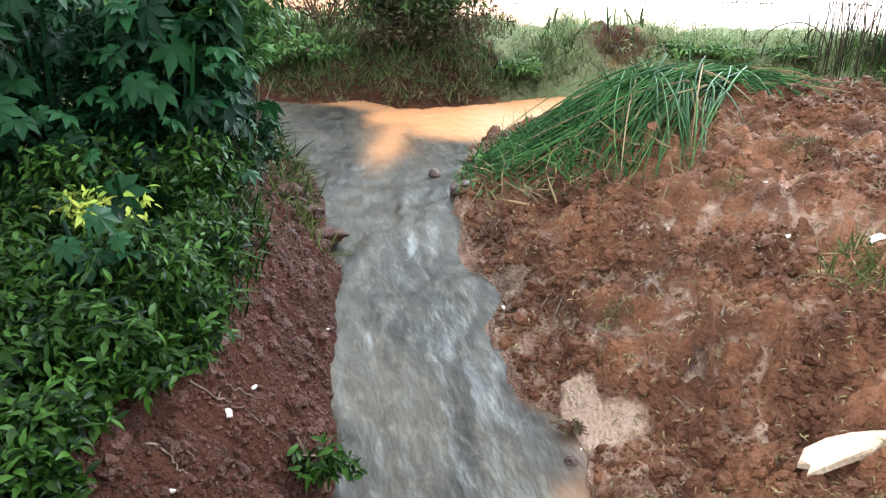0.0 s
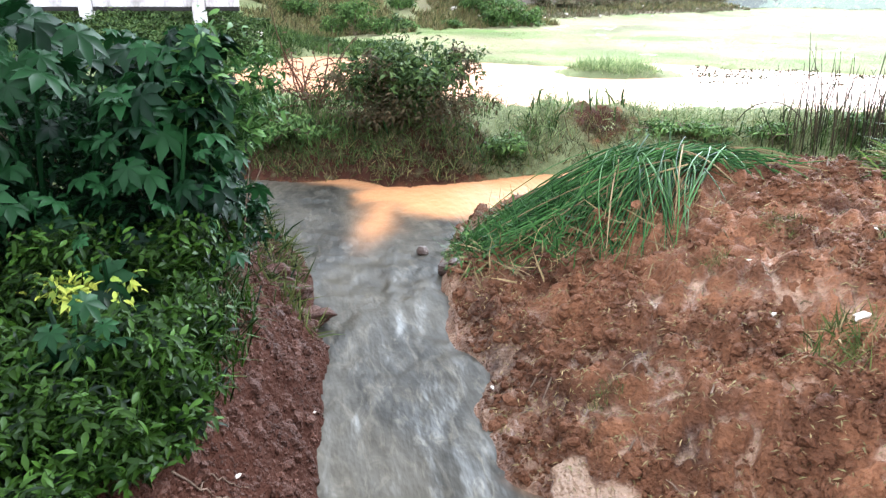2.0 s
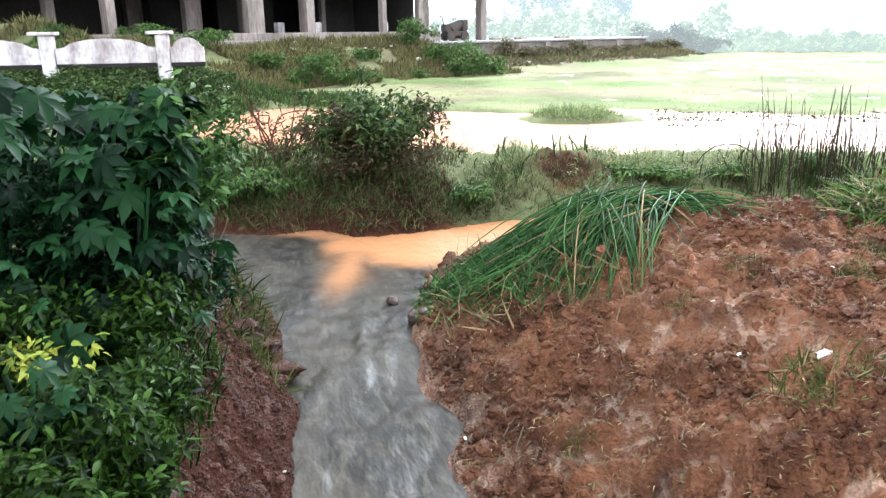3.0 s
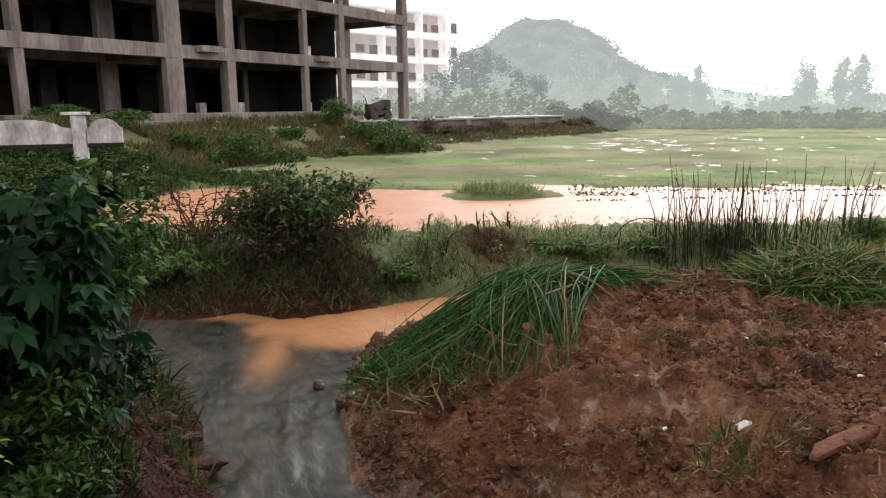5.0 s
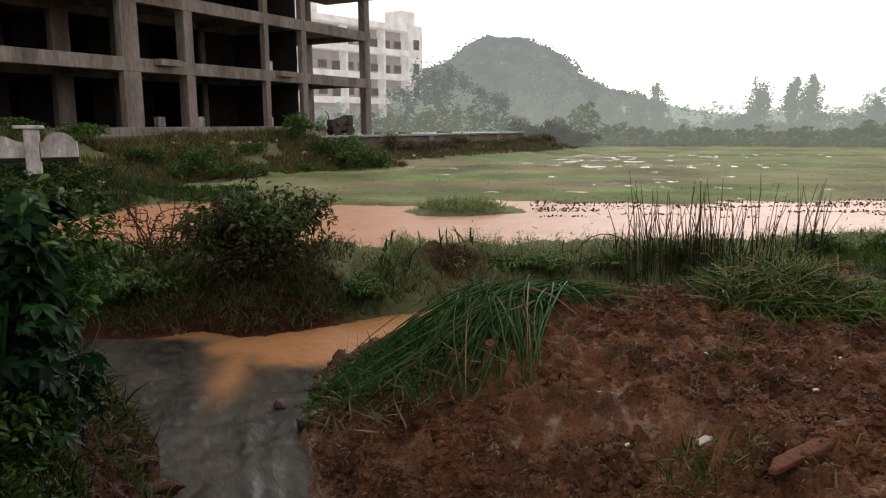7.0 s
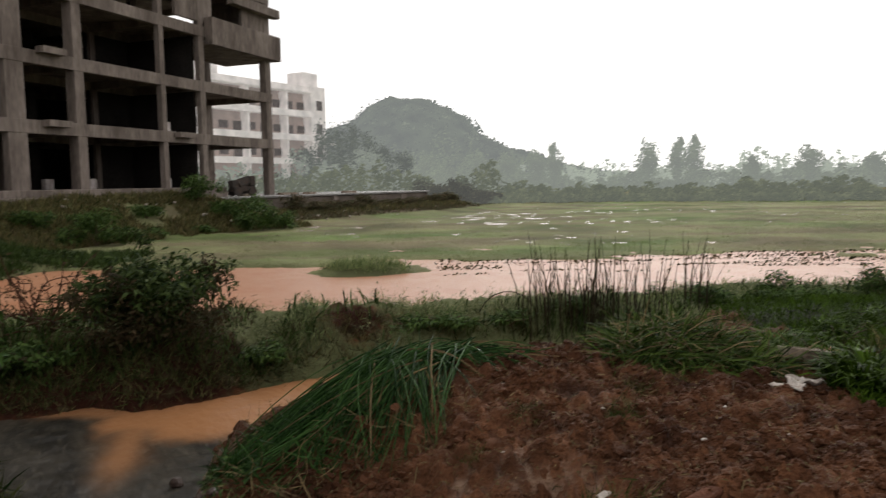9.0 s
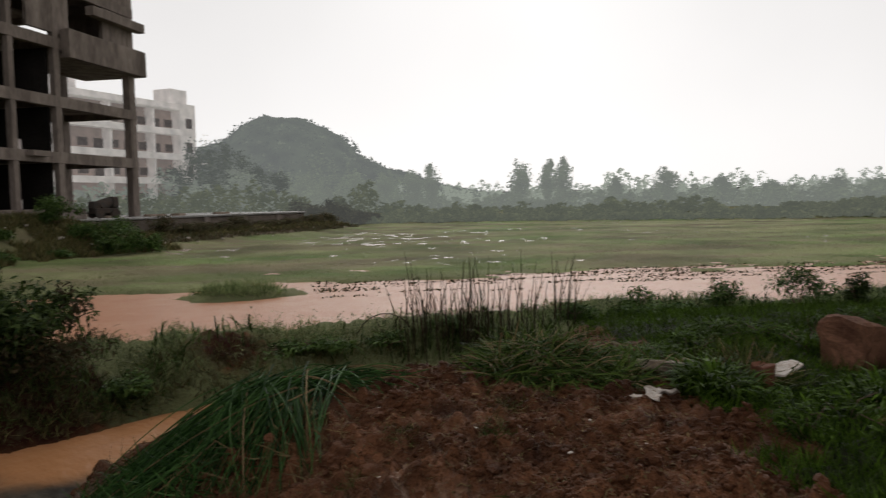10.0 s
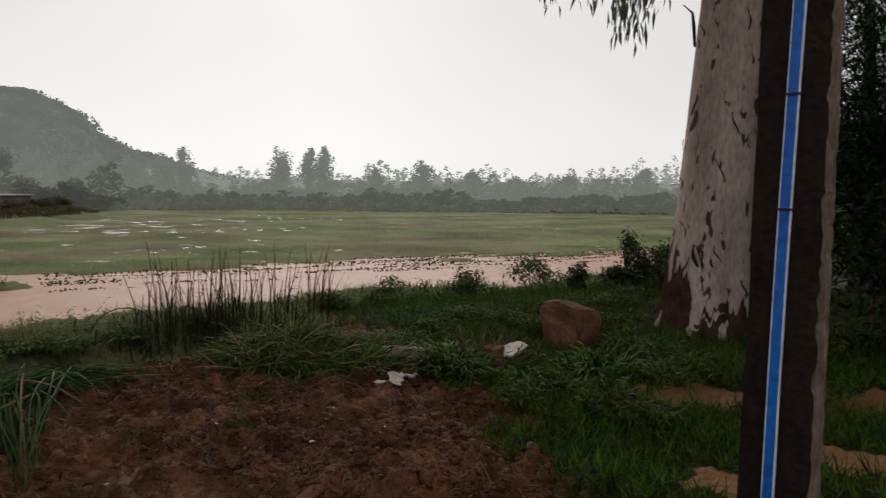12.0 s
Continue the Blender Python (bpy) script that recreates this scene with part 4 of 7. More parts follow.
# ---- old balustrade at the edge of the field ----
def build_balustrade():
    ob = thing("balustrade", "old white-painted concrete balustrade standing among shrubs", "fence", (-13.02, 20.2, 0), turn=25)
    for u in (0.0, -3.15, -6.3):
        post = child("post", bm_mesh(one_box(u - 0.18, u + 0.18, -0.18, 0.18, 0.7, 2.82, bevel=0.02), PAINT), ob)
        child("cap", bm_mesh(one_box(u - 0.42, u + 0.3, -0.26, 0.26, 2.82, 2.92, bevel=0.02), PAINT), post, "flat grey post cap")
    for u0, u1 in ((-2.95, -0.2), (-6.1, -3.35), (0.2, 1.15)):
        n = 12
        bm = bmesh.new()
        for side in (-0.07, 0.07):
            lower = [bm.verts.new((u0 + (u1 - u0) * k / n, side, 2.02)) for k in range(n + 1)]
            upper = [bm.verts.new((u0 + (u1 - u0) * k / n, side, 2.45 + 0.27 * math.sin(math.pi * min(1, max(0, (k / n - 0.08) / 0.84))) ** 0.5)) for k in range(n + 1)]
            for k in range(n):
                f = (lower[k], lower[k + 1], upper[k + 1], upper[k])
                bm.faces.new(f if side < 0 else f[::-1])
        bmesh.ops.bridge_loops(bm, edges=[e for e in bm.edges if e.is_boundary])
        child("panel", bm_mesh(bm, PAINT), ob, "arched white panel, paint flaking")
        child("rail", bm_mesh(one_box(u0, u1, -0.09, 0.09, 1.9, 2.02, bevel=0.01), DARK_WALL), ob)


build_balustrade()


# ---- hill and far woods ----
def build_hill():
    n = 130
    az = np.radians(np.linspace(-30, 32, n * 2))
    d = np.linspace(0, 1, 60)
    A, D = np.meshgrid(az, d)
    deg = np.degrees(A)
    ridge = np.interp(deg, [-30, -14, -9.6, -7.0, -4.7, -2.8, -1.3, 0.0, 1.4, 2.8, 4.2, 5.5, 7.8, 9.9, 12.3, 16, 22, 32],
                      [0.3, 1.6, 2.8, 4.3, 4.9, 6.1, 6.9, 7.0, 6.75, 6.2, 5.4, 4.0, 3.0, 2.3, 1.5, 0.8, 0.5, 0.3])
    r = 300 + 170 * D
    hgt = np.tan(np.radians(ridge)) * 380 * np.sin(np.pi * np.clip(D, 0, 1) ** 0.8) ** 0.8
    x, y = r * np.sin(A), r * np.cos(A)
    hgt = hgt + np.minimum(hgt * 0.05, 2.2) * fbm(x * 0.06, y * 0.06, 71, 4) - np.minimum(hgt * 0.04, 1.6)
    z = 1 + hgt
    na = A.shape[1]
    i, j = np.meshgrid(np.arange(59), np.arange(na - 1), indexing="ij")
    i, j = i.ravel(), j.ravel()
    f = np.stack([i * na + j, i * na + j + 1, (i + 1) * na + j + 1, (i + 1) * na + j], 1)
    hill = thing("hill", "rocky scrub-covered hill hazed by a glow in its foliage", "hill", kind="structure")
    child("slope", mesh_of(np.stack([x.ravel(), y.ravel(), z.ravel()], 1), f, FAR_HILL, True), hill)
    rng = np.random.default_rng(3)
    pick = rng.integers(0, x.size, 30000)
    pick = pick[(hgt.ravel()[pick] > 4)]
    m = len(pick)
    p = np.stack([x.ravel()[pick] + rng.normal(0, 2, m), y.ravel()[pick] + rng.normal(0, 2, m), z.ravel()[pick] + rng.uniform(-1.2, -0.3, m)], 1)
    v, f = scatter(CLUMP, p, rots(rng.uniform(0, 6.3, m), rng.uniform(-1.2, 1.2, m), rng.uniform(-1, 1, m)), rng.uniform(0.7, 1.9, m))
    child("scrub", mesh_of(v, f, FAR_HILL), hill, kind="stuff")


build_hill()


def crown(rng, centre, radii, count, size, shape=CLUMP, clumps=9):
    """Many small leaves in uneven tufts round a centre."""
    c = rng.normal(0, 1, (clumps, 3))
    c = c / np.linalg.norm(c, axis=1)[:, None] * rng.uniform(0.25, 0.85, (clumps, 1))
    k = rng.integers(0, clumps, count)
    off = rng.normal(0, 1, (count, 3))
    off = off / np.linalg.norm(off, axis=1)[:, None] * (rng.uniform(0, 1, (count, 1)) ** 0.45) * rng.uniform(0.3, 0.55, (clumps, 1))[k]
    p = np.array(centre) + (c[k] + off) * np.array(radii)
    return scatter(shape, p, rots(rng.uniform(0, 6.3, count), rng.uniform(-1.1, 0.7, count), rng.uniform(-0.8, 0.8, count)), size * rng.uniform(0.6, 1.35, count))


def thicket(rng, centre, radii, count, size):
    """A dense mass of foliage, tapering and ragged towards its top."""
    a, t, q = rng.uniform(0, 6.3, count), rng.uniform(-1, 1, count), rng.random(count) ** 0.5
    wide = np.sqrt(np.maximum(0, 1 - t**2)) ** 0.8 * (1 - 0.3 * t) * (0.8 + 0.35 * np.sin(a * 3 + t * 5 + rng.uniform(0, 6)))
    p = np.stack([q * wide * np.cos(a), q * wide * np.sin(a), t], 1) * np.array(radii) + np.array(centre)
    return scatter(CLUMP, p, rots(rng.uniform(0, 6.3, count), rng.uniform(-1.2, 0.7, count), rng.uniform(-0.8, 0.8, count)), size * rng.uniform(0.5, 1.3, count))


def polar(az, r):
    return EYE_X + r * math.sin(radians(az)), EYE_Y + r * math.cos(radians(az))


def build_far_trees():
    rng = np.random.default_rng(11)
    # trees that stand out singly: bearing, distance, height, width
    rows = ((18.2, 88, 6.3, 1.7), (20.3, 90, 6.3, 1.3), (21.5, 88, 6.3, 1.5), (11.2, 90, 6.0, 1.4), (9.9, 92, 5.2, 1.9), (29.2, 92, 5.0, 2.4), (46.3, 92, 4.3, 1.8),
            (33.0, 96, 3.8, 1.5), (25.5, 96, 4.2, 1.3), (36.5, 95, 3.2, 1.8), (40.5, 97, 3.8, 2.0), (43.0, 96, 3.2, 1.6), (5.5, 95, 5.4, 3.0), (1.5, 96, 5.6, 3.5), (-3.0, 97, 6.2, 3.8),
            (-6.8, 112, 10.6, 2.6), (-5.6, 116, 11.6, 2.6), (-4.5, 113, 11.4, 2.6), (-3.3, 112, 9.6, 2.8), (-2.0, 110, 7.4, 2.6), (-0.6, 112, 6.6, 2.8), (-8.0, 114, 8.0, 2.6), (7.6, 100, 5.6, 2.4))
    for az, r, h, w in rows:
        x, y = polar(az, r)
        z = zg(x, y)
        ob = thing("far_tree", "slender grey-green tree across the flooded field, haze glowing in its foliage", "tree", (x, y, z), "trees across the field")
        v, f = tube([(0, 0, -0.2), (0.1, 0, h * 0.4), (0.05, 0.1, h * 0.85)], [0.16, 0.12, 0.04], 6)
        leaf = FLANK_TREE if r > 105 else FAR_TREE
        child("trunk", mesh_of(v, f, leaf), ob)
        pieces = [crown(rng, (0, 0, h * 0.46), (w * 0.9, w * 0.9, h * 0.48), 1900, 0.22, clumps=30)]
        pieces.append(crown(rng, (rng.uniform(-0.3, 0.3), 0, h * 0.78), (w * 0.6, w * 0.6, h * 0.22), 420, 0.2, clumps=9))
        child("crown", mesh_of(*merge(pieces), leaf), ob)
    # low scrub past the end of the terrace
    for az, r, h, w in ((2.2, 70, 2.2, 1.6), (3.4, 72, 2.9, 1.7), (4.6, 73, 2.6, 1.6), (5.7, 75, 1.7, 1.3), (1.0, 74, 3.0, 1.8), (6.6, 78, 1.3, 1.2)):
        x, y = polar(az, r)
        z = zg(x, y)
        ob = thing("field_scrub", "dull brown-green scrub past the end of the terrace", "bush", (x, y, z), "scrub past the terrace")
        child("stalk_tangle", mesh_of(*merge([tube([(0, 0, -0.1), (a * 0.4, 0.1, h * 0.5), (a, 0.2, h * 0.85)], [0.06, 0.04, 0.02], 5) for a in (-0.7, 0.0, 0.6)]), DULL_SCRUB), ob, kind="stuff")
        child("foliage", mesh_of(*crown(rng, (0, 0, h * 0.45), (w, w, h * 0.5), 1500, 0.17, clumps=22), DULL_SCRUB), ob, kind="stuff")
    # the continuous belt of scrub and trees behind
    pieces, behind, scrub = [], [], []
    for az in np.arange(-26, 64, 0.5):
        for r, top, w in ((79.5, 0.75, 1.3), (84, 2.9 if az < 7.5 else 1.25, 1.4), (93, 2.0, 1.4), (112, 3.7, 1.5), (140, 5.2, 1.8)):
            h = top * (0.72 + 0.5 * rng.random()) * (1 + 0.45 * float(vnoise(az * 0.35, r, 95))) * (1.35 if az < 6 and r > 90 else 1.0)
            x, y = polar(az + rng.uniform(-0.3, 0.3), r + rng.uniform(-3, 3))
            (scrub if r < 90 else pieces if r < 100 or az < 9 else behind).append(thicket(rng, (x, y, zg(x, y) + h * 0.4), (w, w, h * 0.62), 130, 0.42))
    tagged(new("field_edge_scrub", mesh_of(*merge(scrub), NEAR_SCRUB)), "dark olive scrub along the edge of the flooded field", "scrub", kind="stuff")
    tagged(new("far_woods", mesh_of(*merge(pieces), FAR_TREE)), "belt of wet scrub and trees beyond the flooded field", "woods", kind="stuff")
    tagged(new("misty_woods", mesh_of(*merge(behind), FARTHER)), "paler trees behind the scrub belt, mist put into their glow", "woods", kind="stuff")


build_far_trees()


# ---- the big eucalyptus, its hanging twigs, and the trees behind ----
def build_eucalyptus():
    x, y = polar(52.4, 10.5)
    z = zg(x, y)
    ob = thing("eucalyptus_tree", "thick eucalyptus trunk with pale peeling bark in grass", "tree", (x, y, z))
    sides, rings = 44, 70
    hs = np.linspace(-0.3, 9.0, rings)
    rad = 0.655 - 0.045 * np.minimum(hs, 4.2) + 0.05 * np.exp(-np.maximum(hs, 0) / 0.25) - 0.012 * np.maximum(hs - 3, 0)
    rad = np.maximum(rad, 0.22)
    a = np.linspace(0, 2 * np.pi, sides, endpoint=False)
    A, Hh = np.meshgrid(a, hs)
    R = rad[:, None] * (1 + 0.03 * np.cos(3 * A + Hh) + 0.035 * vnoise(np.cos(A) * 3 + 9, np.sin(A) * 3 + Hh * 0.9, 81) + 0.02 * vnoise(A * 4, Hh * 3, 83))
    lean = 0.03 * Hh
    v = np.stack([R * np.cos(A) + lean, R * np.sin(A) - 0.02 * Hh, Hh], -1).reshape(-1, 3)
    f = [(i * sides + j, i * sides + (j + 1) % sides, (i + 1) * sides + (j + 1) % sides, (i + 1) * sides + j) for i in range(rings - 1) for j in range(sides)]
    child("trunk", mesh_of(v, f, BARK, True), ob)
    # curls of dead bark
    rng = np.random.default_rng(5)

    def on_trunk(ang, h, out=0.012):
        r = float(np.interp(h, hs, rad)) * (1 + 0.03 * math.cos(3 * ang + h)) + out
        return Vector((r * math.cos(ang) + 0.03 * h, r * math.sin(ang) - 0.02 * h, h))

    face = math.atan2(EYE_Y - y, EYE_X - x)
    for n in range(30):
        low = n < 12
        ang = face + rng.uniform(-1.5, 1.5)
        h = rng.uniform(0.5, 1.0) if low else rng.uniform(0.7, 3.9)
        ln, wd = (rng.uniform(0.2, 0.45), rng.uniform(0.03, 0.07)) if low else (rng.uniform(0.1, 0.3), rng.uniform(0.015, 0.04))
        bm = bmesh.new()
        rows = []
        for k in range(6):
            t = k / 5
            wk = wd * (0.35 + 0.65 * math.sin(math.pi * min(0.95, t + 0.12))) * rng.uniform(0.7, 1.2)
            curl = 0.012 + 0.03 * (t**3) * rng.random()
            c = ang + 0.1 * math.sin(3 * t + n)
            rr = float(np.interp(h + ln * t, hs, rad))
            rows.append([bm.verts.new(on_trunk(c + s * wk / rr / 2, h + ln * t, curl * (1.4 if s else 0.9))) for s in (-1, 0, 1)])
        for k in range(5):
            for s in (0, 1):
                bm.faces.new((rows[k][s], rows[k][s + 1], rows[k + 1][s + 1], rows[k + 1][s]))
        bmesh.ops.solidify(bm, geom=bm.faces[:], thickness=0.008)
        child("bark_flake", bm_mesh(bm, PEEL), ob, "dark curl of peeling bark")
    # old bark still clinging round the foot, with a ragged upper edge
    rows, cols = 16, 300
    ang = np.linspace(0, 2 * np.pi, cols, endpoint=False)
    edge = 0.5 + 0.3 * vnoise(ang * 2.2, ang * 0, 87) + 0.16 * vnoise(ang * 6.0, ang * 0 + 3, 88) + 0.1 * vnoise(ang * 12.0, ang * 0 + 7, 89) + 0.07 * vnoise(ang * 38.0, ang * 0 + 5, 86)
    vs = [tuple(on_trunk(a, -0.25 + (max(e, 0.12) + 0.25) * r / (rows - 1), 0.02 + 0.015 * float(vnoise(a * 9, r * 0.5, 90)))) for r in range(rows) for a, e in zip(ang, edge)]
    fs = [(r * cols + c, r * cols + (c + 1) % cols, (r + 1) * cols + (c + 1) % cols, (r + 1) * cols + c) for r in range(rows - 1) for c in range(cols)]
    child("foot_bark", mesh_of(vs, fs, PEEL), ob, "dark ragged old bark round the foot")
    v, f = tube([on_trunk(face - 1.45, 3.75), on_trunk(face - 1.5, 4.0, 0.05), on_trunk(face - 1.52, 4.2, 0.09), on_trunk(face - 1.55, 4.32, 0.22)], [0.018, 0.026, 0.018, 0.006], 6)
    child("stub", mesh_of(v, f, PEEL), ob, "broken dark twig stub")
    # plain notice nailed to the bark
    m = Matrix.Translation(on_trunk(face + 0.95, 1.9, 0.02)) @ pose(0, 0, 0, 0, 0, math.degrees(face) + 90 + 54)
    child("nailed_strip", bm_mesh(one_box(-0.06, 0.06, -0.006, 0.006, -0.26, 0.26), WHITE_EDGE), ob, "narrow pale weathered strip on the bark", m=m)
    # boughs above, with twigs that hang into view
    limbs, leaves = [], []
    for ang, h, reach, drop in ((face - 1.15, 7.2, 2.4, 0.6), (face - 0.75, 7.0, 3.2, 0.9), (face + 0.6, 7.6, 2.6, 0.4), (face + 2.2, 7.4, 3.0, 0.5)):
        s = np.array(on_trunk(ang, h, -0.1))
        e = s + np.array([math.cos(ang) * reach, math.sin(ang) * reach, 0.3])
        m = (s + e) / 2 + np.array([0, 0, 0.5])
        limbs.append(tube([s, m, e], [0.09, 0.06, 0.025], 6))
        for k in range(150):
            t = rng.uniform(0.3, 1)
            leaves.append((s * (1 - t) + e * t + rng.normal(0, 0.45, 3) + np.array([0, 0, 0.5 - 0.4 * rng.random()]), 0.17))
    child("limb", mesh_of(*merge(limbs), BARK), ob)
    hang = []
    local = np.array([EYE_X - x, EYE_Y - y, 2.96 - z])
    for az, el, d, n in ((45.9, 10.6, 7.6, 170), (45.2, 11.6, 7.6, 130), (47.2, 12.2, 7.7, 130), (40.6, 13.0, 7.5, 60), (43.3, 13.6, 7.6, 70), (48.3, 13.6, 7.8, 60), (39.4, 14.2, 7.5, 40)):
        tip = local + np.array([d * math.sin(radians(az)), d * math.cos(radians(az)), d * math.tan(radians(el))])
        root = tip + np.array([0.25, -0.05, 1.5])
        limbs_top = [root, (root + tip) / 2 + np.array([-0.08, 0, 0.1]), tip + np.array([0, 0, 0.15])]
        hang.append(tube(limbs_top, [0.014, 0.008, 0.003], 4))
        hang.append(tube([np.array(on_trunk(face - 0.9, 7.3, -0.1)), root + np.array([0.2, 0, 0.5]), root], [0.05, 0.03, 0.014], 5))
        for k in range(n):
            t = rng.uniform(0, 1) ** 0.7
            leaves.append((root * (1 - t) + tip * t + rng.normal(0, 0.09, 3) + np.array([0, 0, 0.16]), 0.17))
    child("hanging_twig", mesh_of(*merge(hang), BARK), ob)
    p = np.array([q for q, _ in leaves])
    n = len(p)
    v, f = scatter(NARROW, p, rots(rng.uniform(0, 6.3, n), rng.uniform(-1.75, -1.0, n), rng.uniform(-0.6, 0.6, n)), rng.uniform(0.1, 0.22, n))
    child("foliage", mesh_of(v, f, EUC), ob, "drooping narrow grey-green leaves", "stuff")


build_eucalyptus()


def build_verge_trees():
    """Dark dense trees beyond the pole."""
    rng = np.random.default_rng(19)
    for az, r, h, w in ((63.5, 10.5, 6.5, 1.5), (68.5, 9.5, 6.0, 1.6), (61.5, 14.5, 6.5, 1.1), (74.0, 11.5, 7.0, 2.0)):
        x, y = polar(az, r)
        z = zg(x, y)
        ob = thing("verge_tree", "dense dark green tree with drooping foliage", "tree", (x, y, z), "trees along the verge")
        v, f = tube([(0, 0, -0.2), (0.1, 0.05, h * 0.4), (0, 0.1, h * 0.9)], [0.2, 0.15, 0.05], 8)
        child("trunk", mesh_of(v, f, TWIG), ob)
        pieces = [crown(rng, (0, 0, h * 0.55), (w * 1.15, w * 1.15, h * 0.52), 9000, 0.16, NARROW, 46)]
        pieces.append(crown(rng, (0, 0, h * 0.3), (w * 1.1, w * 1.1, h * 0.3), 4000, 0.15, LEAF, 24))
        child("crown", mesh_of(*merge(pieces), VERGE_LEAF), ob)


build_verge_trees()


# ---- pole with its blue pipe ----
def build_pole():
    x, y = polar(57.0, 2.75)
    x, y = x + 0.165, y - 0.097
    z = zg(x, y)
    ob = thing("utility_pole", "rough dark square pole with blue pipe tied to it", "pole", (x, y, z - 0.3), turn=-68.0)
    bm = bmesh.new()
    n = 260
    ring = []
    for k in range(n + 1):
        h = 6.0 * k / n
        w = 0.118 - 0.004 * h
        row = []
        for sx, sy in ((-1, -1), (-0.82, -1.1), (0.82, -1.1), (1, -1), (1, 1), (-1, 1)):
            j = (0.004 if sx < 0.8 else 0.003) * float(vnoise(h * (6 if sx < 0.8 else 30) + sx * 3, sy * 5, 91)) - (0.012 * max(0.0, float(vnoise(h * 21, sy * 5, 93)) - 0.3) if sx > 0.8 else 0.0)
            row.append(bm.verts.new((sx * w + j, sy * w * 0.9 + j, h)))
        ring.append(row)
    for k in range(n):
        for j in range(6):
            bm.faces.new((ring[k][j], ring[k][(j + 1) % 6], ring[k + 1][(j + 1) % 6], ring[k + 1][j]))
    bm.faces.new(ring[-1])
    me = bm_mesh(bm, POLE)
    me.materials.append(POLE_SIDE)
    # the right-hand face gets a paler colour, as if the light caught it
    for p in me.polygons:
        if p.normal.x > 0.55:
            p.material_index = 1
    child("shaft", me, ob, "dark weathered shaft, one side coloured paler as if lit")

    def strip(x0, x1, out, mat, name, parent, label):
        bm = bmesh.new()
        rows = []
        for k in range(50):
            h = 0.9 + 4.2 * k / 49
            sway = 0.003 * math.sin(h * 2.3) - 0.014 + 0.0135 * (h - 1.03)
            yy = -0.9 * (0.118 - 0.004 * h) * 1.1 - 0.004
            rows.append([bm.verts.new((x0 + sway, yy, h)), bm.verts.new((x0 + sway, yy - out, h)), bm.verts.new((x1 + sway, yy - out, h)), bm.verts.new((x1 + sway, yy, h))])
        for a, b in zip(rows, rows[1:]):
            for j in range(4):
                bm.faces.new((a[j], a[(j + 1) % 4], b[(j + 1) % 4], b[j]))
        bm.faces.new(rows[0])
        bm.faces.new(rows[-1][::-1])
        bmesh.ops.recalc_face_normals(bm, faces=bm.faces[:])
        return child(name, bm_mesh(bm, mat), parent, label)

    pipe = strip(-0.0162, 0.0162, 0.022, BLUE, "pipe", ob, "bright blue flat plastic pipe")
    strip(-0.0188, -0.0164, 0.024, WHITE_EDGE, "edge_line", pipe, "thin white edge line")
    strip(0.0164, 0.0188, 0.024, WHITE_EDGE, "edge_line", pipe, "thin white edge line")
    for h in (2.25, 2.62):
        sw = 0.003 * math.sin(h * 2.3) - 0.014 + 0.0135 * (h - 1.03)
        bm = bmesh.new()
        box(bm, -0.023 + sw, 0.023 + sw, -0.142, -0.09, h - 0.003, h + 0.003)
        child("tie", bm_mesh(bm, IRON), ob, "thin dark wire tie")


build_pole()


# ---- plants ----
# a long blade bent over in an arc
ARC = ([(-0.02, 0, 0), (0.02, 0, 0), (-0.03, 0.3, 0.34), (0.03, 0.3, 0.34), (-0.026, 0.65, 0.42), (0.026, 0.65, 0.42), (0, 1, 0.2)], [(0, 1, 3), (0, 3, 2), (2, 3, 5), (2, 5, 4), (4, 5, 6)])
def pick_ground(rng, n, x0, x1, y0, y1, test):
    x, y = rng.uniform(x0, x1, n), rng.uniform(y0, y1, n)
    ok = test(x, y)
    x, y = x[ok], y[ok]
    return np.stack([x, y, ground(x, y)], 1)


def blades(rng, p, low, high, lean=0.35):
    n = len(p)
    s = rng.uniform(low, high, n)
    sizes = np.stack([np.minimum(s, 0.3) * rng.uniform(0.5, 1.0, n), s, s], 1)
    return scatter(BLADE, p, rots(rng.uniform(0, 6.3, n), rng.normal(0, lean, n), rng.normal(0, lean, n)), sizes)


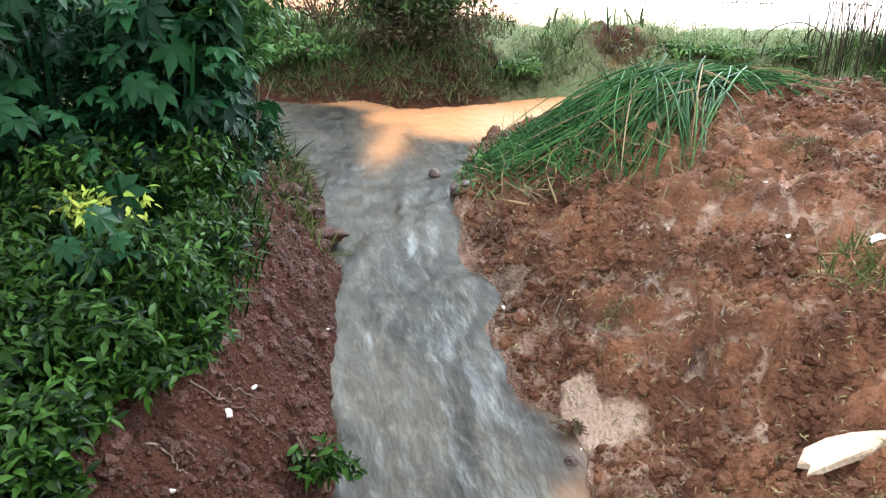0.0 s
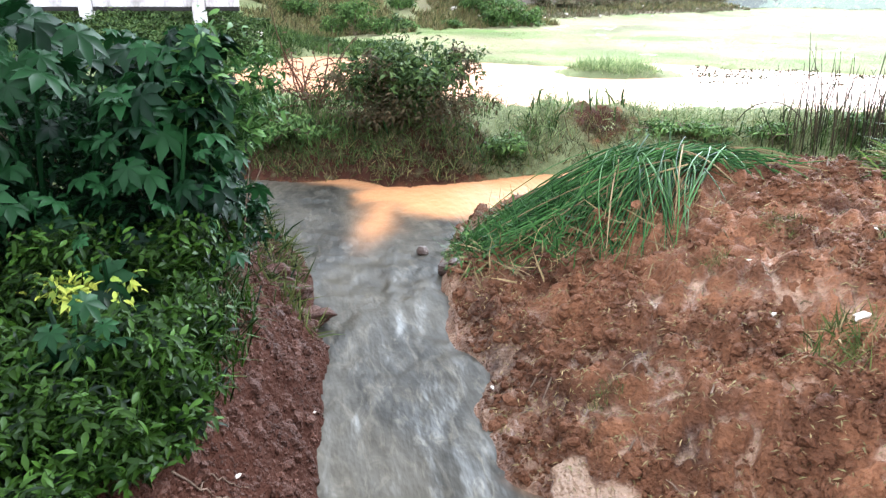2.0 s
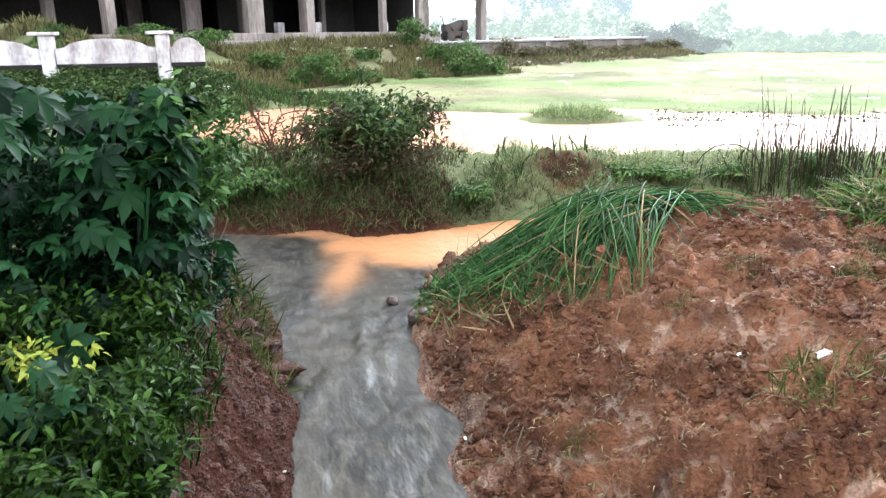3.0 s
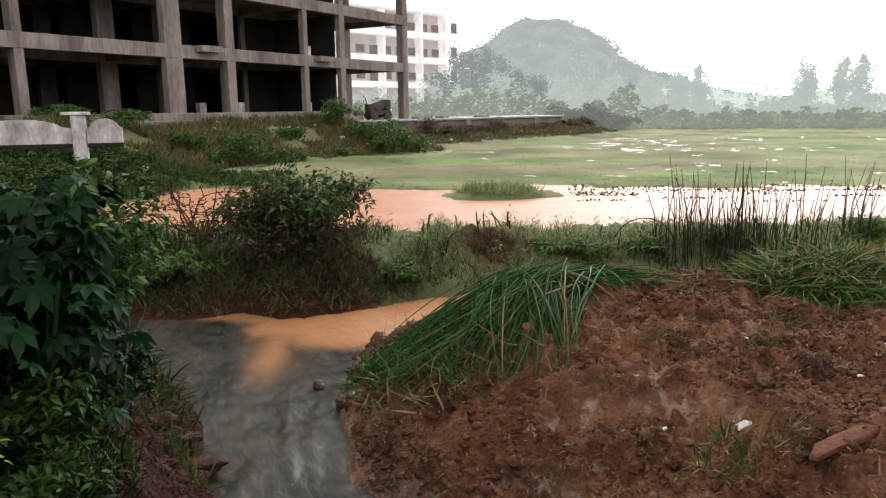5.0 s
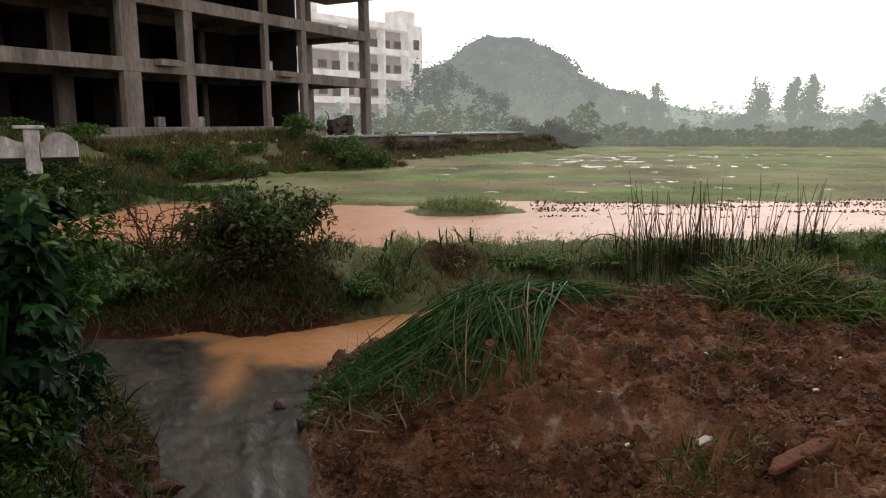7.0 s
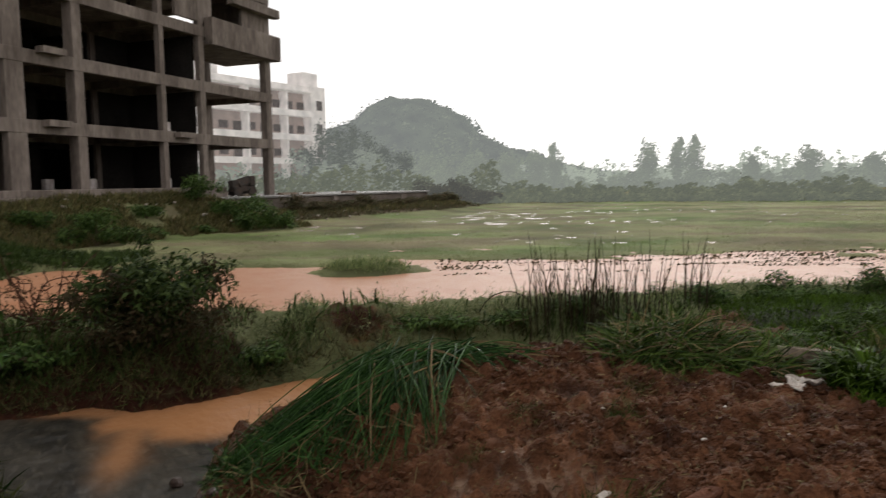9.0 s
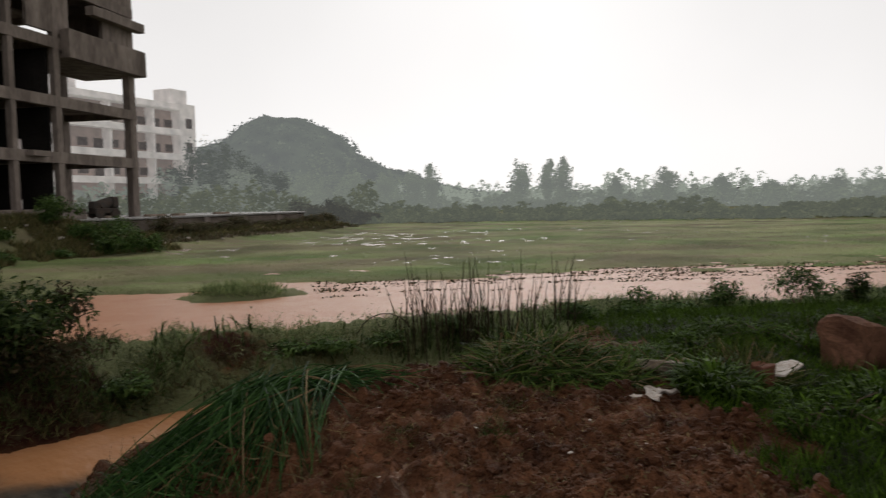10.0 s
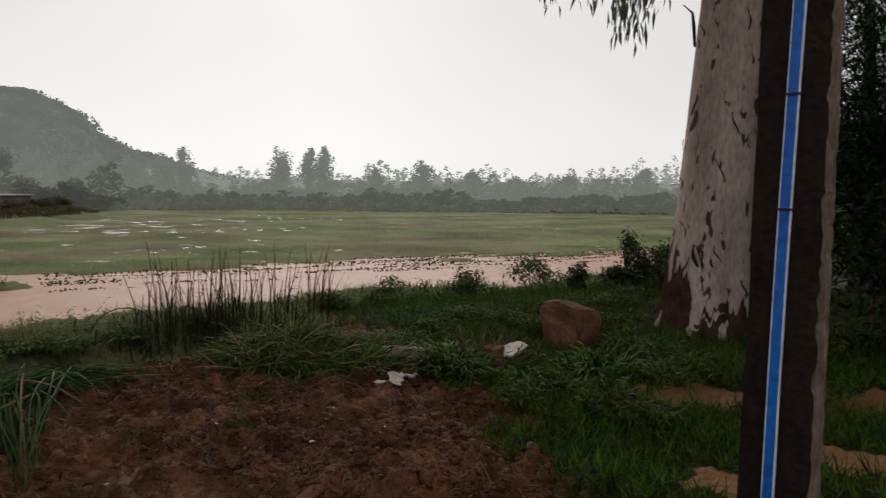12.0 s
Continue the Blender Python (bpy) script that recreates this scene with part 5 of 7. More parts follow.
def castor_leaf():
    """A hand-shaped leaf of eight lobes with folded ribs, on a stalk; about one across."""
    bm = bmesh.new()
    mid = bm.verts.new((0, 0, 0))
    lobes = [(-150, 0.34), (-108, 0.44), (-66, 0.54), (-22, 0.62), (22, 0.62), (66, 0.54), (108, 0.44), (150, 0.34)]
    tips, notch, ribs, flank = [], [], [], []
    for a, ln in lobes:
        d = Vector((math.sin(radians(a)), math.cos(radians(a)), 0))
        s = Vector((d.y, -d.x, 0))
        tips.append(bm.verts.new(d * ln + Vector((0, 0, -0.3 * ln))))
        ribs.append(bm.verts.new(d * ln * 0.55 + Vector((0, 0, -0.06))))
        flank.append((bm.verts.new(d * ln * 0.58 - s * 0.125 + Vector((0, 0, -0.02))), bm.verts.new(d * ln * 0.58 + s * 0.125 + Vector((0, 0, -0.02)))))
    for (a, la), (b, lb) in zip(lobes, lobes[1:]):
        c = radians((a + b) / 2)
        notch.append(bm.verts.new(Vector((math.sin(c), math.cos(c), 0)) * 0.27 + Vector((0, 0, 0.02))))
    first, last = bm.verts.new((-0.05, -0.12, 0.0)), bm.verts.new((0.05, -0.12, 0.0))
    left, right = [first, *notch], [*notch, last]
    for k in range(8):
        for q in ((mid, ribs[k], flank[k][0], left[k]), (mid, right[k], flank[k][1], ribs[k])):
            bm.faces.new(q)
        bm.faces.new((flank[k][0], ribs[k], tips[k]))
        bm.faces.new((ribs[k], flank[k][1], tips[k]))
    bmesh.ops.recalc_face_normals(bm, faces=bm.faces[:])
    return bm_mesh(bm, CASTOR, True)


def build_castor():
    rng = np.random.default_rng(23)
    leaf = castor_leaf()
    stalk = mesh_of(*tube([(0, 0, 0), (0, -0.12, -0.06), (0, -0.3, -0.3)], [0.012, 0.014, 0.016], 4), WEED)
    plants = ((-2.5, 4.45, 1.5, 0.34), (-2.46, 4.1, 1.25, 0.42), (-2.8, 4.5, 1.4, 0.5), (-3.1, 3.75, 1.55, 0.6), (-3.75, 4.2, 1.6, 0.65), (-4.4, 4.0, 1.5, 0.7), (-3.6, 4.9, 1.45, 0.6), (-2.7, 4.8, 1.0, 0.4), (-5.2, 4.6, 1.4, 0.7), (-4.0, 3.4, 1.45, 0.65), (-4.7, 3.3, 1.5, 0.7), (-3.3, 3.25, 1.15, 0.55), (-2.05, 2.75, 0.5, 0.22), (-2.45, 2.3, 0.48, 0.25), (-2.3, 3.3, 0.6, 0.25))
    for x, y, h, w in plants:
        z = zg(x, y)
        ob = thing("castor_plant", "tall castor plant with broad hand-shaped dark green leaves", "plant", (x, y, z), "castor plants on the bank")
        for k in range(3):
            a = rng.uniform(0, 6.3)
            e = np.array([math.cos(a) * w * 0.5, math.sin(a) * w * 0.5, h * rng.uniform(0.75, 0.98)])
            child("stem", mesh_of(*tube([(0, 0, -0.1), e * [0.3, 0.3, 0.5], e], [0.022, 0.016, 0.009], 6), CASTOR), ob)
        for k in range(86 if h > 0.8 else 9):
            a, t = rng.uniform(0, 6.3), rng.uniform(0, 1) ** 0.65
            rad = w * (0.3 + 0.8 * rng.random() ** 0.6) * (1.1 - 0.55 * t)
            p = Vector((math.cos(a) * rad, math.sin(a) * rad, h * (0.2 + 0.83 * t)))
            s = rng.uniform(0.11, 0.31) * (0.75 + 0.45 * t)
            m = Matrix.Translation(p) @ Matrix.Rotation(a - math.pi / 2 + rng.normal(0, 0.5), 4, "Z") @ Euler((rng.uniform(-1.15, 0.1), rng.uniform(-0.6, 0.6), 0)).to_matrix().to_4x4() @ Matrix.Scale(s, 4)
            child("leaf", leaf, ob, m=m)
            if k % 3 == 0:
                child("stalk", stalk, ob, m=m)


build_castor()


def leafy(name, label, category, place, radii, count, size, mat, rng, shape=LEAF, group="", clumps=12, stems=7, twig=TWIG, lift=0.5):
    """A shrub: stems from the ground and leaves in uneven tufts."""
    x, y = place
    z = zg(x, y)
    ob = thing(name, label, category, (x, y, z), group)
    st = []
    for k in range(stems):
        a, t = rng.uniform(0, 6.3), rng.uniform(0.3, 0.8)
        e = np.array([math.cos(a) * radii[0] * t, math.sin(a) * radii[1] * t, radii[2] * rng.uniform(1.0, 1.7)])
        st.append(tube([(0, 0, -0.05), e * [0.45, 0.45, 0.6] + rng.normal(0, 0.03, 3), e], [0.012, 0.009, 0.003], 4))
    child("stalk_tangle", mesh_of(*merge(st), twig), ob, kind="stuff")
    child("foliage", mesh_of(*crown(rng, (0, 0, radii[2] * lift * 2), radii, count, size, shape, clumps), mat, True), ob, kind="stuff")
    return ob


def build_near_weeds():
    rng = np.random.default_rng(29)
    spots = ((-2.35, 3.75, 0.42, 0.3), (-2.0, 3.25, 0.38, 0.24), (-2.55, 3.3, 0.5, 0.3), (-3.1, 3.1, 0.6, 0.32), (-1.8, 2.85, 0.34, 0.2), (-2.5, 2.75, 0.4, 0.24), (-2.9, 2.6, 0.55, 0.28),
             (-2.2, 2.3, 0.42, 0.22), (-2.75, 2.15, 0.5, 0.25), (-3.5, 2.5, 0.6, 0.3), (-3.7, 3.3, 0.6, 0.32), (-2.5, 4.3, 0.4, 0.25), (-2.05, 3.0, 0.36, 0.2), (-1.95, 2.45, 0.24, 0.14), (-2.1, 1.95, 0.16, 0.12), (-2.0, 2.3, 0.24, 0.16), (-2.9, 1.9, 0.4, 0.25), (-2.65, 2.4, 0.4, 0.22), (-3.0, 4.0, 0.6, 0.3), (-3.6, 4.2, 0.7, 0.4), (-4.4, 3.7, 0.7, 0.4), (-2.75, 4.6, 0.5, 0.3), (-1.95, 1.95, 0.12, 0.1), (-1.9, 3.3, 0.3, 0.2), (-1.66, 2.5, 0.22, 0.1), (-1.62, 2.78, 0.2, 0.09), (-1.68, 2.98, 0.2, 0.1), (-1.7, 2.25, 0.2, 0.11), (-1.6, 2.0, 0.16, 0.09), (-1.62, 1.85, 0.18, 0.1), (-1.52, 1.88, 0.12, 0.07), (-1.85, 2.45, 0.26, 0.17), (-2.05, 2.2, 0.3, 0.22), (-2.05, 2.0, 0.28, 0.2), (-1.95, 1.8, 0.22, 0.18), (-2.4, 1.9, 0.35, 0.22), (-1.8, 1.98, 0.2, 0.14), (-1.88, 1.75, 0.25, 0.18), (-1.66, 1.7, 0.2, 0.14))
    for x, y, w, h in spots:
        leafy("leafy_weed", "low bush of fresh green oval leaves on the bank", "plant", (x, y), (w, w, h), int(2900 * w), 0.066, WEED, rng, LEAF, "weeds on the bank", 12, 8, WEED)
    for x, y, w, h in ((-4.3, 7.0, 0.5, 0.36), (-4.95, 6.9, 0.6, 0.42), (-3.85, 6.75, 0.35, 0.22), (-5.6, 6.6, 0.6, 0.45), (-4.6, 6.3, 0.5, 0.36)):
        leafy("leafy_weed", "spreading weed of pale green leaves beside the canal", "plant", (x, y), (w, w, h), int(1500 * w), 0.13, SLOPE_LEAF, rng, LEAF, "weeds on the bank", 14, 10)
    leafy("yellow_weed", "weed with a spray of yellow-green leaves", "plant", (-2.36, 3.14), (0.26, 0.22, 0.17), 240, 0.075, YELLOW, rng, LEAF, clumps=9, lift=1.0)
    leafy("leafy_weed", "sprig of pale green leaves at the water's edge", "plant", (-1.12, 2.95), (0.2, 0.16, 0.15), 170, 0.075, WEED, rng, LEAF, "weeds on the bank", 6, 6)
    leafy("leafy_weed", "small wilted weed on red mud", "plant", (-2.05, 2.68), (0.2, 0.16, 0.1), 60, 0.07, SHRUB, rng, LEAF, "weeds on the bank", 5, 5)
    # filler shrubs whose dark leaves stand in for the shaded hollow below the castors
    for x, y, w, h in ((-2.7, 4.25, 0.45, 0.45), (-3.2, 4.2, 0.7, 0.62), (-4.0, 4.1, 0.8, 0.65), (-3.3, 3.7, 0.6, 0.45), (-2.75, 4.6, 0.35, 0.3), (-4.8, 4.0, 0.8, 0.6), (-2.5, 4.4, 0.36, 0.4), (-2.55, 4.75, 0.34, 0.36)):
        leafy("understorey_shrub", "leafy filler shrub darkening the hollow under the castor plants", "bush", (x, y), (w, w * 0.8, h), int(3600 * w), 0.08, CASTOR, rng, LEAF, "shrubs under the castor plants", 22, 9)
    leafy("elder_shrub", "slender shrub of light green leaves beside the castor plants", "bush", (-2.38, 4.62), (0.42, 0.4, 0.52), 2300, 0.078, ELDER, rng, LEAF, "", 30, 9, lift=1.2)
    p = pick_ground(rng, 2200, -3.6, -1.7, 4.9, 6.7, lambda x, y: (wet(x, y) < -0.05) & (x < np.interp(y, SY, SL)))
    v, f = blades(rng, p, 0.1, 0.3, 0.8)
    tagged(new("fringe_grass", mesh_of(v, f, MUDDY)), "light green grass fringing the cut bank", "grass", kind="stuff")
    # blades and small leaves growing through the weeds
    p = pick_ground(rng, 2600, -3.2, -1.7, 2.1, 4.4, lambda x, y: (wet(x, y) < -0.35) & (x < np.interp(y, SY, SL) - 0.45) & (y > 2.5))
    n = len(p)
    s = rng.uniform(0.12, 0.36, n)
    v, f = scatter(ARC, p, rots(rng.uniform(0, 6.3, n), rng.uniform(0.1, 0.9, n), rng.normal(0, 0.3, n)), np.stack([np.full(n, 0.2), s, s * 1.2], 1))
    tagged(new("weed_blades", mesh_of(v, f, WEED)), "thin green blades growing through the weeds", "grass", kind="stuff")
    # grass that hangs over the ditch
    p = pick_ground(rng, 1500, -4.2, -1.9, 4.2, 6.6, lambda x, y: (wet(x, y) < -0.12) & (wet(x, y) > -0.9) & (x < np.interp(y, SY, SL) - 0.15) & ((y > 5.6) | (x < -2.4)))
    v, f = blades(rng, p, 0.1, 0.32, 0.7)
    tagged(new("ditch_grass", mesh_of(v, f, VERGE_LEAF)), "soft green grass hanging over the ditch bank", "grass", kind="stuff")


build_near_weeds()


def build_bank_plants():
    rng = np.random.default_rng(31)
    bush = leafy("bank_bush", "dense round bush on the grassy bank, browning below", "bush", (-3.3, 10.75), (1.2, 0.88, 0.57), 5200, 0.115, SHRUB, rng, LEAF, "", 34, 16, lift=0.52)
    child("dry_foliage", mesh_of(*crown(rng, (0.15, -0.25, 0.35), (1.25, 0.85, 0.4), 3200, 0.085, LEAF, 30), BROWNED), bush, "brown withered leaves", "stuff")
    for k in range(16):
        a, e = rng.uniform(0, 6.3), rng.uniform(-0.1, 0.9)
        c = (1.2 * math.cos(a) * math.cos(e), 0.85 * math.sin(a) * math.cos(e), 0.58 + 0.5 * math.sin(e))
        s = rng.uniform(0.14, 0.34)
        child("sprig", mesh_of(*crown(rng, c, (s, s, s * 1.1), int(420 * s), 0.1, LEAF, 4), BROWNED if k % 3 == 0 else SHRUB), bush, kind="stuff")
    child("sprout", mesh_of(*crown(rng, (-0.1, 0, 1.36), (0.16, 0.16, 0.2), 110, 0.1, LEAF, 4), SHRUB), bush, "upright green sprout")
    # bare reddish shrub
    x, y = -4.95, 11.0
    ob = thing("bare_shrub", "nearly leafless shrub of reddish-brown twigs", "bush", (x, y, zg(x, y)))
    twigs, tips = [], []
    for k in range(16):
        # crooked stems that fork and droop at their ends
        a = rng.uniform(0, 6.3)
        q, d = np.array([rng.normal(0, 0.1), rng.normal(0, 0.08), -0.05]), np.array([math.cos(a) * 0.6, math.sin(a) * 0.4, 1.0])
        pts = [q]
        for step_no in range(6):
            d = d + rng.normal(0, 0.38, 3) + [0, 0, 0.12 - 0.09 * step_no]
            q = q + d / np.linalg.norm(d) * rng.uniform(0.13, 0.24)
            pts.append(q)
            if step_no > 1:
                e = q + rng.normal(0, 0.13, 3) + [0, 0, 0.06]
                g = e + rng.normal(0, 0.09, 3)
                twigs.append(tube([q, e, g], [0.008, 0.006, 0.003], 4))
                tips += [e, g]
        twigs.append(tube(pts, np.linspace(0.02, 0.007, 7), 5))
        tips.append(q)
    child("twig_tangle", mesh_of(*merge(twigs), DARK_TWIG), ob, kind="stuff")
    p = np.repeat(np.array(tips), 3, 0) + rng.normal(0, 0.05, (len(tips) * 3, 3))
    n = len(p)
    child("foliage", mesh_of(*scatter(LEAF, p, rots(rng.uniform(0, 6.3, n), rng.uniform(-1, 0.5, n), rng.uniform(-1, 1, n)), rng.uniform(0.05, 0.11, n)), BROWNED), ob, "few curled brown leaves", "stuff")

    def on_bank(x, y):
        far = np.interp(x, CX, CFAR)
        return (y > far + 0.28 + 0.22 * vnoise(x * 2, y * 0, 7)) & (y < np.interp(x, PX, PNEAR) + 0.1) & (wet(x, y) < -0.3)

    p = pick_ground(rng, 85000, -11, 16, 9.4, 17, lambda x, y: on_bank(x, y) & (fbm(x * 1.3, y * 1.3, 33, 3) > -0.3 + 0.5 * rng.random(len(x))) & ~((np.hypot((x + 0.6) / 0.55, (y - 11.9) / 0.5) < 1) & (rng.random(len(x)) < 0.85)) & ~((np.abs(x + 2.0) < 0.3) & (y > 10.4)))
    # blades left of this edge take the copy with shade in its colour
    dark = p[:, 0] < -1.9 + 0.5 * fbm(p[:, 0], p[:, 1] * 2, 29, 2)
    tagged(new("bank_sedge", mesh_of(*blades(rng, p[dark], 0.07, 0.25, 0.55), DARK_GRASS)), "bank grass in a darker copy for the shaded part of the bank", "grass", kind="stuff")
    v, f = blades(rng, p[~dark], 0.07, 0.25, 0.55)
    tagged(new("bank_grass", mesh_of(v, f, GRASS)), "rank green grass covering the bank before the pond", "grass", kind="stuff")
    # longer blades that stand out of it
    p = pick_ground(rng, 5000, -9, 14, 9.6, 15, lambda x, y: on_bank(x, y) & (fbm(x * 1.9, y * 1.9, 35, 3) > 0.1) & (x > -5.5) & (y < np.interp(x, PX, PNEAR) - 0.9))
    n = len(p)
    s = rng.uniform(0.2, 0.42, n)
    v, f = scatter(ARC, p, rots(rng.uniform(0, 6.3, n), rng.uniform(0.2, 1.1, n), rng.normal(0, 0.3, n)), np.stack([np.full(n, 0.45), s, s], 1))
    tagged(new("long_grass", mesh_of(v, f, DARK_GRASS)), "long arching blades standing out of the bank grass", "grass", kind="stuff")
    # thin-stemmed herbs that stand along the pond side
    n = 2000
    x = rng.uniform(-2.2, 13, n)
    y = np.interp(x, PX, PNEAR) - np.abs(rng.normal(0.3, 0.75, n)) - 0.55
    ok = on_bank(x, y) & (fbm(x * 1.1, y * 0.6, 37, 3) > -0.35)
    foot = np.stack([x, y, ground(x, y)], 1)[ok]
    n = len(foot)
    tall = rng.uniform(0.08, 0.34, n) + np.where(rng.random(n) < 0.06, 0.2, 0)
    tip = rng.normal(0, 0.16, (n, 2)) * tall[:, None]
    sticks = scatter(BLADE, foot, rots(rng.uniform(0, 6.3, n), rng.normal(0, 0.15, n), rng.normal(0, 0.15, n)), np.stack([np.full(n, 0.12), tall * 0.4, tall], 1))
    t = rng.uniform(0.15, 1.0, (n, 9))
    q = foot[:, None, :] + np.stack([tip[:, :1] * t, tip[:, 1:] * t, tall[:, None] * t * 0.95], 2) + rng.normal(0, 0.02, (n, 9, 3))
    q = q.reshape(-1, 3)
    m = len(q)
    leaves = scatter(NARROW, q, rots(rng.uniform(0, 6.3, m), rng.uniform(-0.6, 0.8, m), rng.normal(0, 0.4, m)), np.stack([rng.uniform(0.08, 0.16, m), rng.uniform(0.04, 0.11, m), rng.uniform(0.05, 0.1, m)], 1))
    tagged(new("bank_herbs", mesh_of(*merge([sticks, leaves]), HERB)), "thin grey-green herbs standing along the pond's edge", "weeds", kind="stuff")
    # dry trampled grass at its foot
    p = pick_ground(rng, 9000, -7, 0, 9.3, 13.2, lambda x, y: (y < np.interp(x, CX, CFAR) + 1.0) & (y > np.interp(x, CX, CFAR) + 0.02))
    v, f = blades(rng, p, 0.1, 0.28, 0.9)
    tagged(new("dry_grass", mesh_of(v, f, BROWNED)), "brown trampled grass at the foot of the bank", "grass", kind="stuff")
    p = pick_ground(rng, 16000, -8, -1.2, 8.9, 12.6, lambda x, y: (y < np.interp(x, CX, CFAR) + 1.3) & (y > np.interp(x, CX, CFAR) - 0.02 + 0.25 * rng.random(len(x))))
    tagged(new("foot_sedge", mesh_of(*blades(rng, p, 0.08, 0.26, 0.7), DARK_GRASS)), "dark green grass hanging down to the canal", "grass", kind="stuff")
    p = pick_ground(rng, 500, -6, 1, 9.3, 12.6, lambda x, y: (y < np.interp(x, CX, CFAR) + 0.8) & (y > np.interp(x, CX, CFAR) + 0.02))
    v, f = blades(rng, p, 0.1, 0.28, 1.3)
    tagged(new("straw_litter", mesh_of(v, f, STRAW)), "pale straw lying along the water's edge", "straw", kind="stuff")
    p = pick_ground(rng, 22000, -7, 2.5, 9.2, 13, lambda x, y: (y > np.interp(x, CX, CFAR) - 0.12 + 0.2 * rng.random(len(x))) & (y < np.interp(x, CX, CFAR) + 1.2))
    v, f = blades(rng, p, 0.07, 0.22, 0.7)
    tagged(new("edge_grass", mesh_of(v, f, EDGE)), "mixed green and yellowing grass at the canal edge", "grass", kind="stuff")
    # weeds and tall blades between bush and castor
    p = pick_ground(rng, 500, -6.0, -4.3, 9.8, 11.5, lambda x, y: on_bank(x, y))
    v, f = blades(rng, p, 0.2, 0.5, 0.25)
    tagged(new("tall_grass", mesh_of(v, f, DARK_GRASS)), "tall upright grass beside the bank bush", "grass", kind="stuff")
    for x, y, w, h in ((-5.6, 9.9, 0.6, 0.2), (-5.0, 9.7, 0.5, 0.2), (-4.5, 9.9, 0.5, 0.2), (-6.2, 10.0, 0.7, 0.22), (-7.2, 10.2, 0.7, 0.22), (-6.5, 11.3, 0.35, 0.2), (-1.75, 10.9, 0.45, 0.25),
                       (8.3, 12.4, 0.5, 0.3), (6.6, 12.7, 0.35, 0.3), (9.6, 12.2, 0.7, 0.4), (10.2, 8.6, 0.6, 0.35), (3.2, 12.7, 0.5, 0.15), (0.9, 12.0, 0.5, 0.12), (0.3, 11.9, 0.6, 0.1), (1.9, 12.2, 0.5, 0.1), (5.4, 12.6, 0.6, 0.13), (6.3, 12.4, 0.6, 0.12), (7.3, 12.7, 0.6, 0.12)):
        leafy("bank_weed", "straggling green weed on the grassy bank", "plant", (x, y), (w, w, h), int(1500 * w), 0.09, SLOPE_LEAF, rng, LEAF, "weeds along the bank", 12, 8)

    for x, y, w, h in ((10.9, 10.65, 0.34, 0.66), (11.25, 10.3, 0.6, 0.42), (12.5, 10.6, 0.9, 0.5), (11.2, 9.8, 0.6, 0.4), (10.0, 11.2, 0.24, 0.3), (11.9, 10.2, 0.8, 0.45), (10.5, 10.6, 0.45, 0.28)):
        leafy("pond_shrub", "dense dark shrub in the grass beside the pond", "bush", (x, y), (w, w, h), int(3000 * w), 0.09, SHRUB, rng, LEAF, "shrubs beside the pond", 20, 9)


build_bank_plants()


def build_reeds():
    rng = np.random.default_rng(37)
    x0, y0 = 3.6, 12.3
    z = zg(x0, y0)
    ob = thing("reed_clump", "clump of tall thin dark reeds beside the pond", "reeds", (x0, y0, z))
    for k in range(140):
        u = rng.normal(-0.35, 0.5) if k < 50 else rng.uniform(-1.5, 1.6)
        v = rng.uniform(-0.4, 0.4)
        h = rng.uniform(0.7, 1.45) * (1.0 - 0.08 * abs(u)) + (0.35 if rng.random() < 0.06 else 0)
        dx, dy = rng.normal(0.02, 0.09) + 0.05 * u, rng.normal(0, 0.08)
        s = np.array([u, v, zg(x0 + u, y0 + v) - z - 0.03])
        child("stem", mesh_of(*tube([s, s + [dx * 0.35, dy * 0.4, h * 0.5], s + [dx * 1.4, dy, h]], [0.0085, 0.0075, 0.003], 4), DARK_REED), ob)
    arch = [np.array([-1.2 - 0.5 * (1 - math.cos(t)), 0, 0.1 + 0.52 * math.sin(t)]) for t in np.linspace(0, 2.75, 9)]
    child("bent_stem", mesh_of(*tube(arch, 0.008, 4), DARK_REED), ob, "one reed bent over in an arch")
    n = 1100
    u, v = rng.normal(0, 0.8, n), rng.uniform(-0.45, 0.45, n)
    p = np.stack([u, v, ground(x0 + u, y0 + v) - z - 0.02], 1)
    child("base_grass", mesh_of(*blades(rng, p, 0.15, 0.45, 0.3), DARK_GRASS), ob, "green blades at the foot", "stuff")


build_reeds()


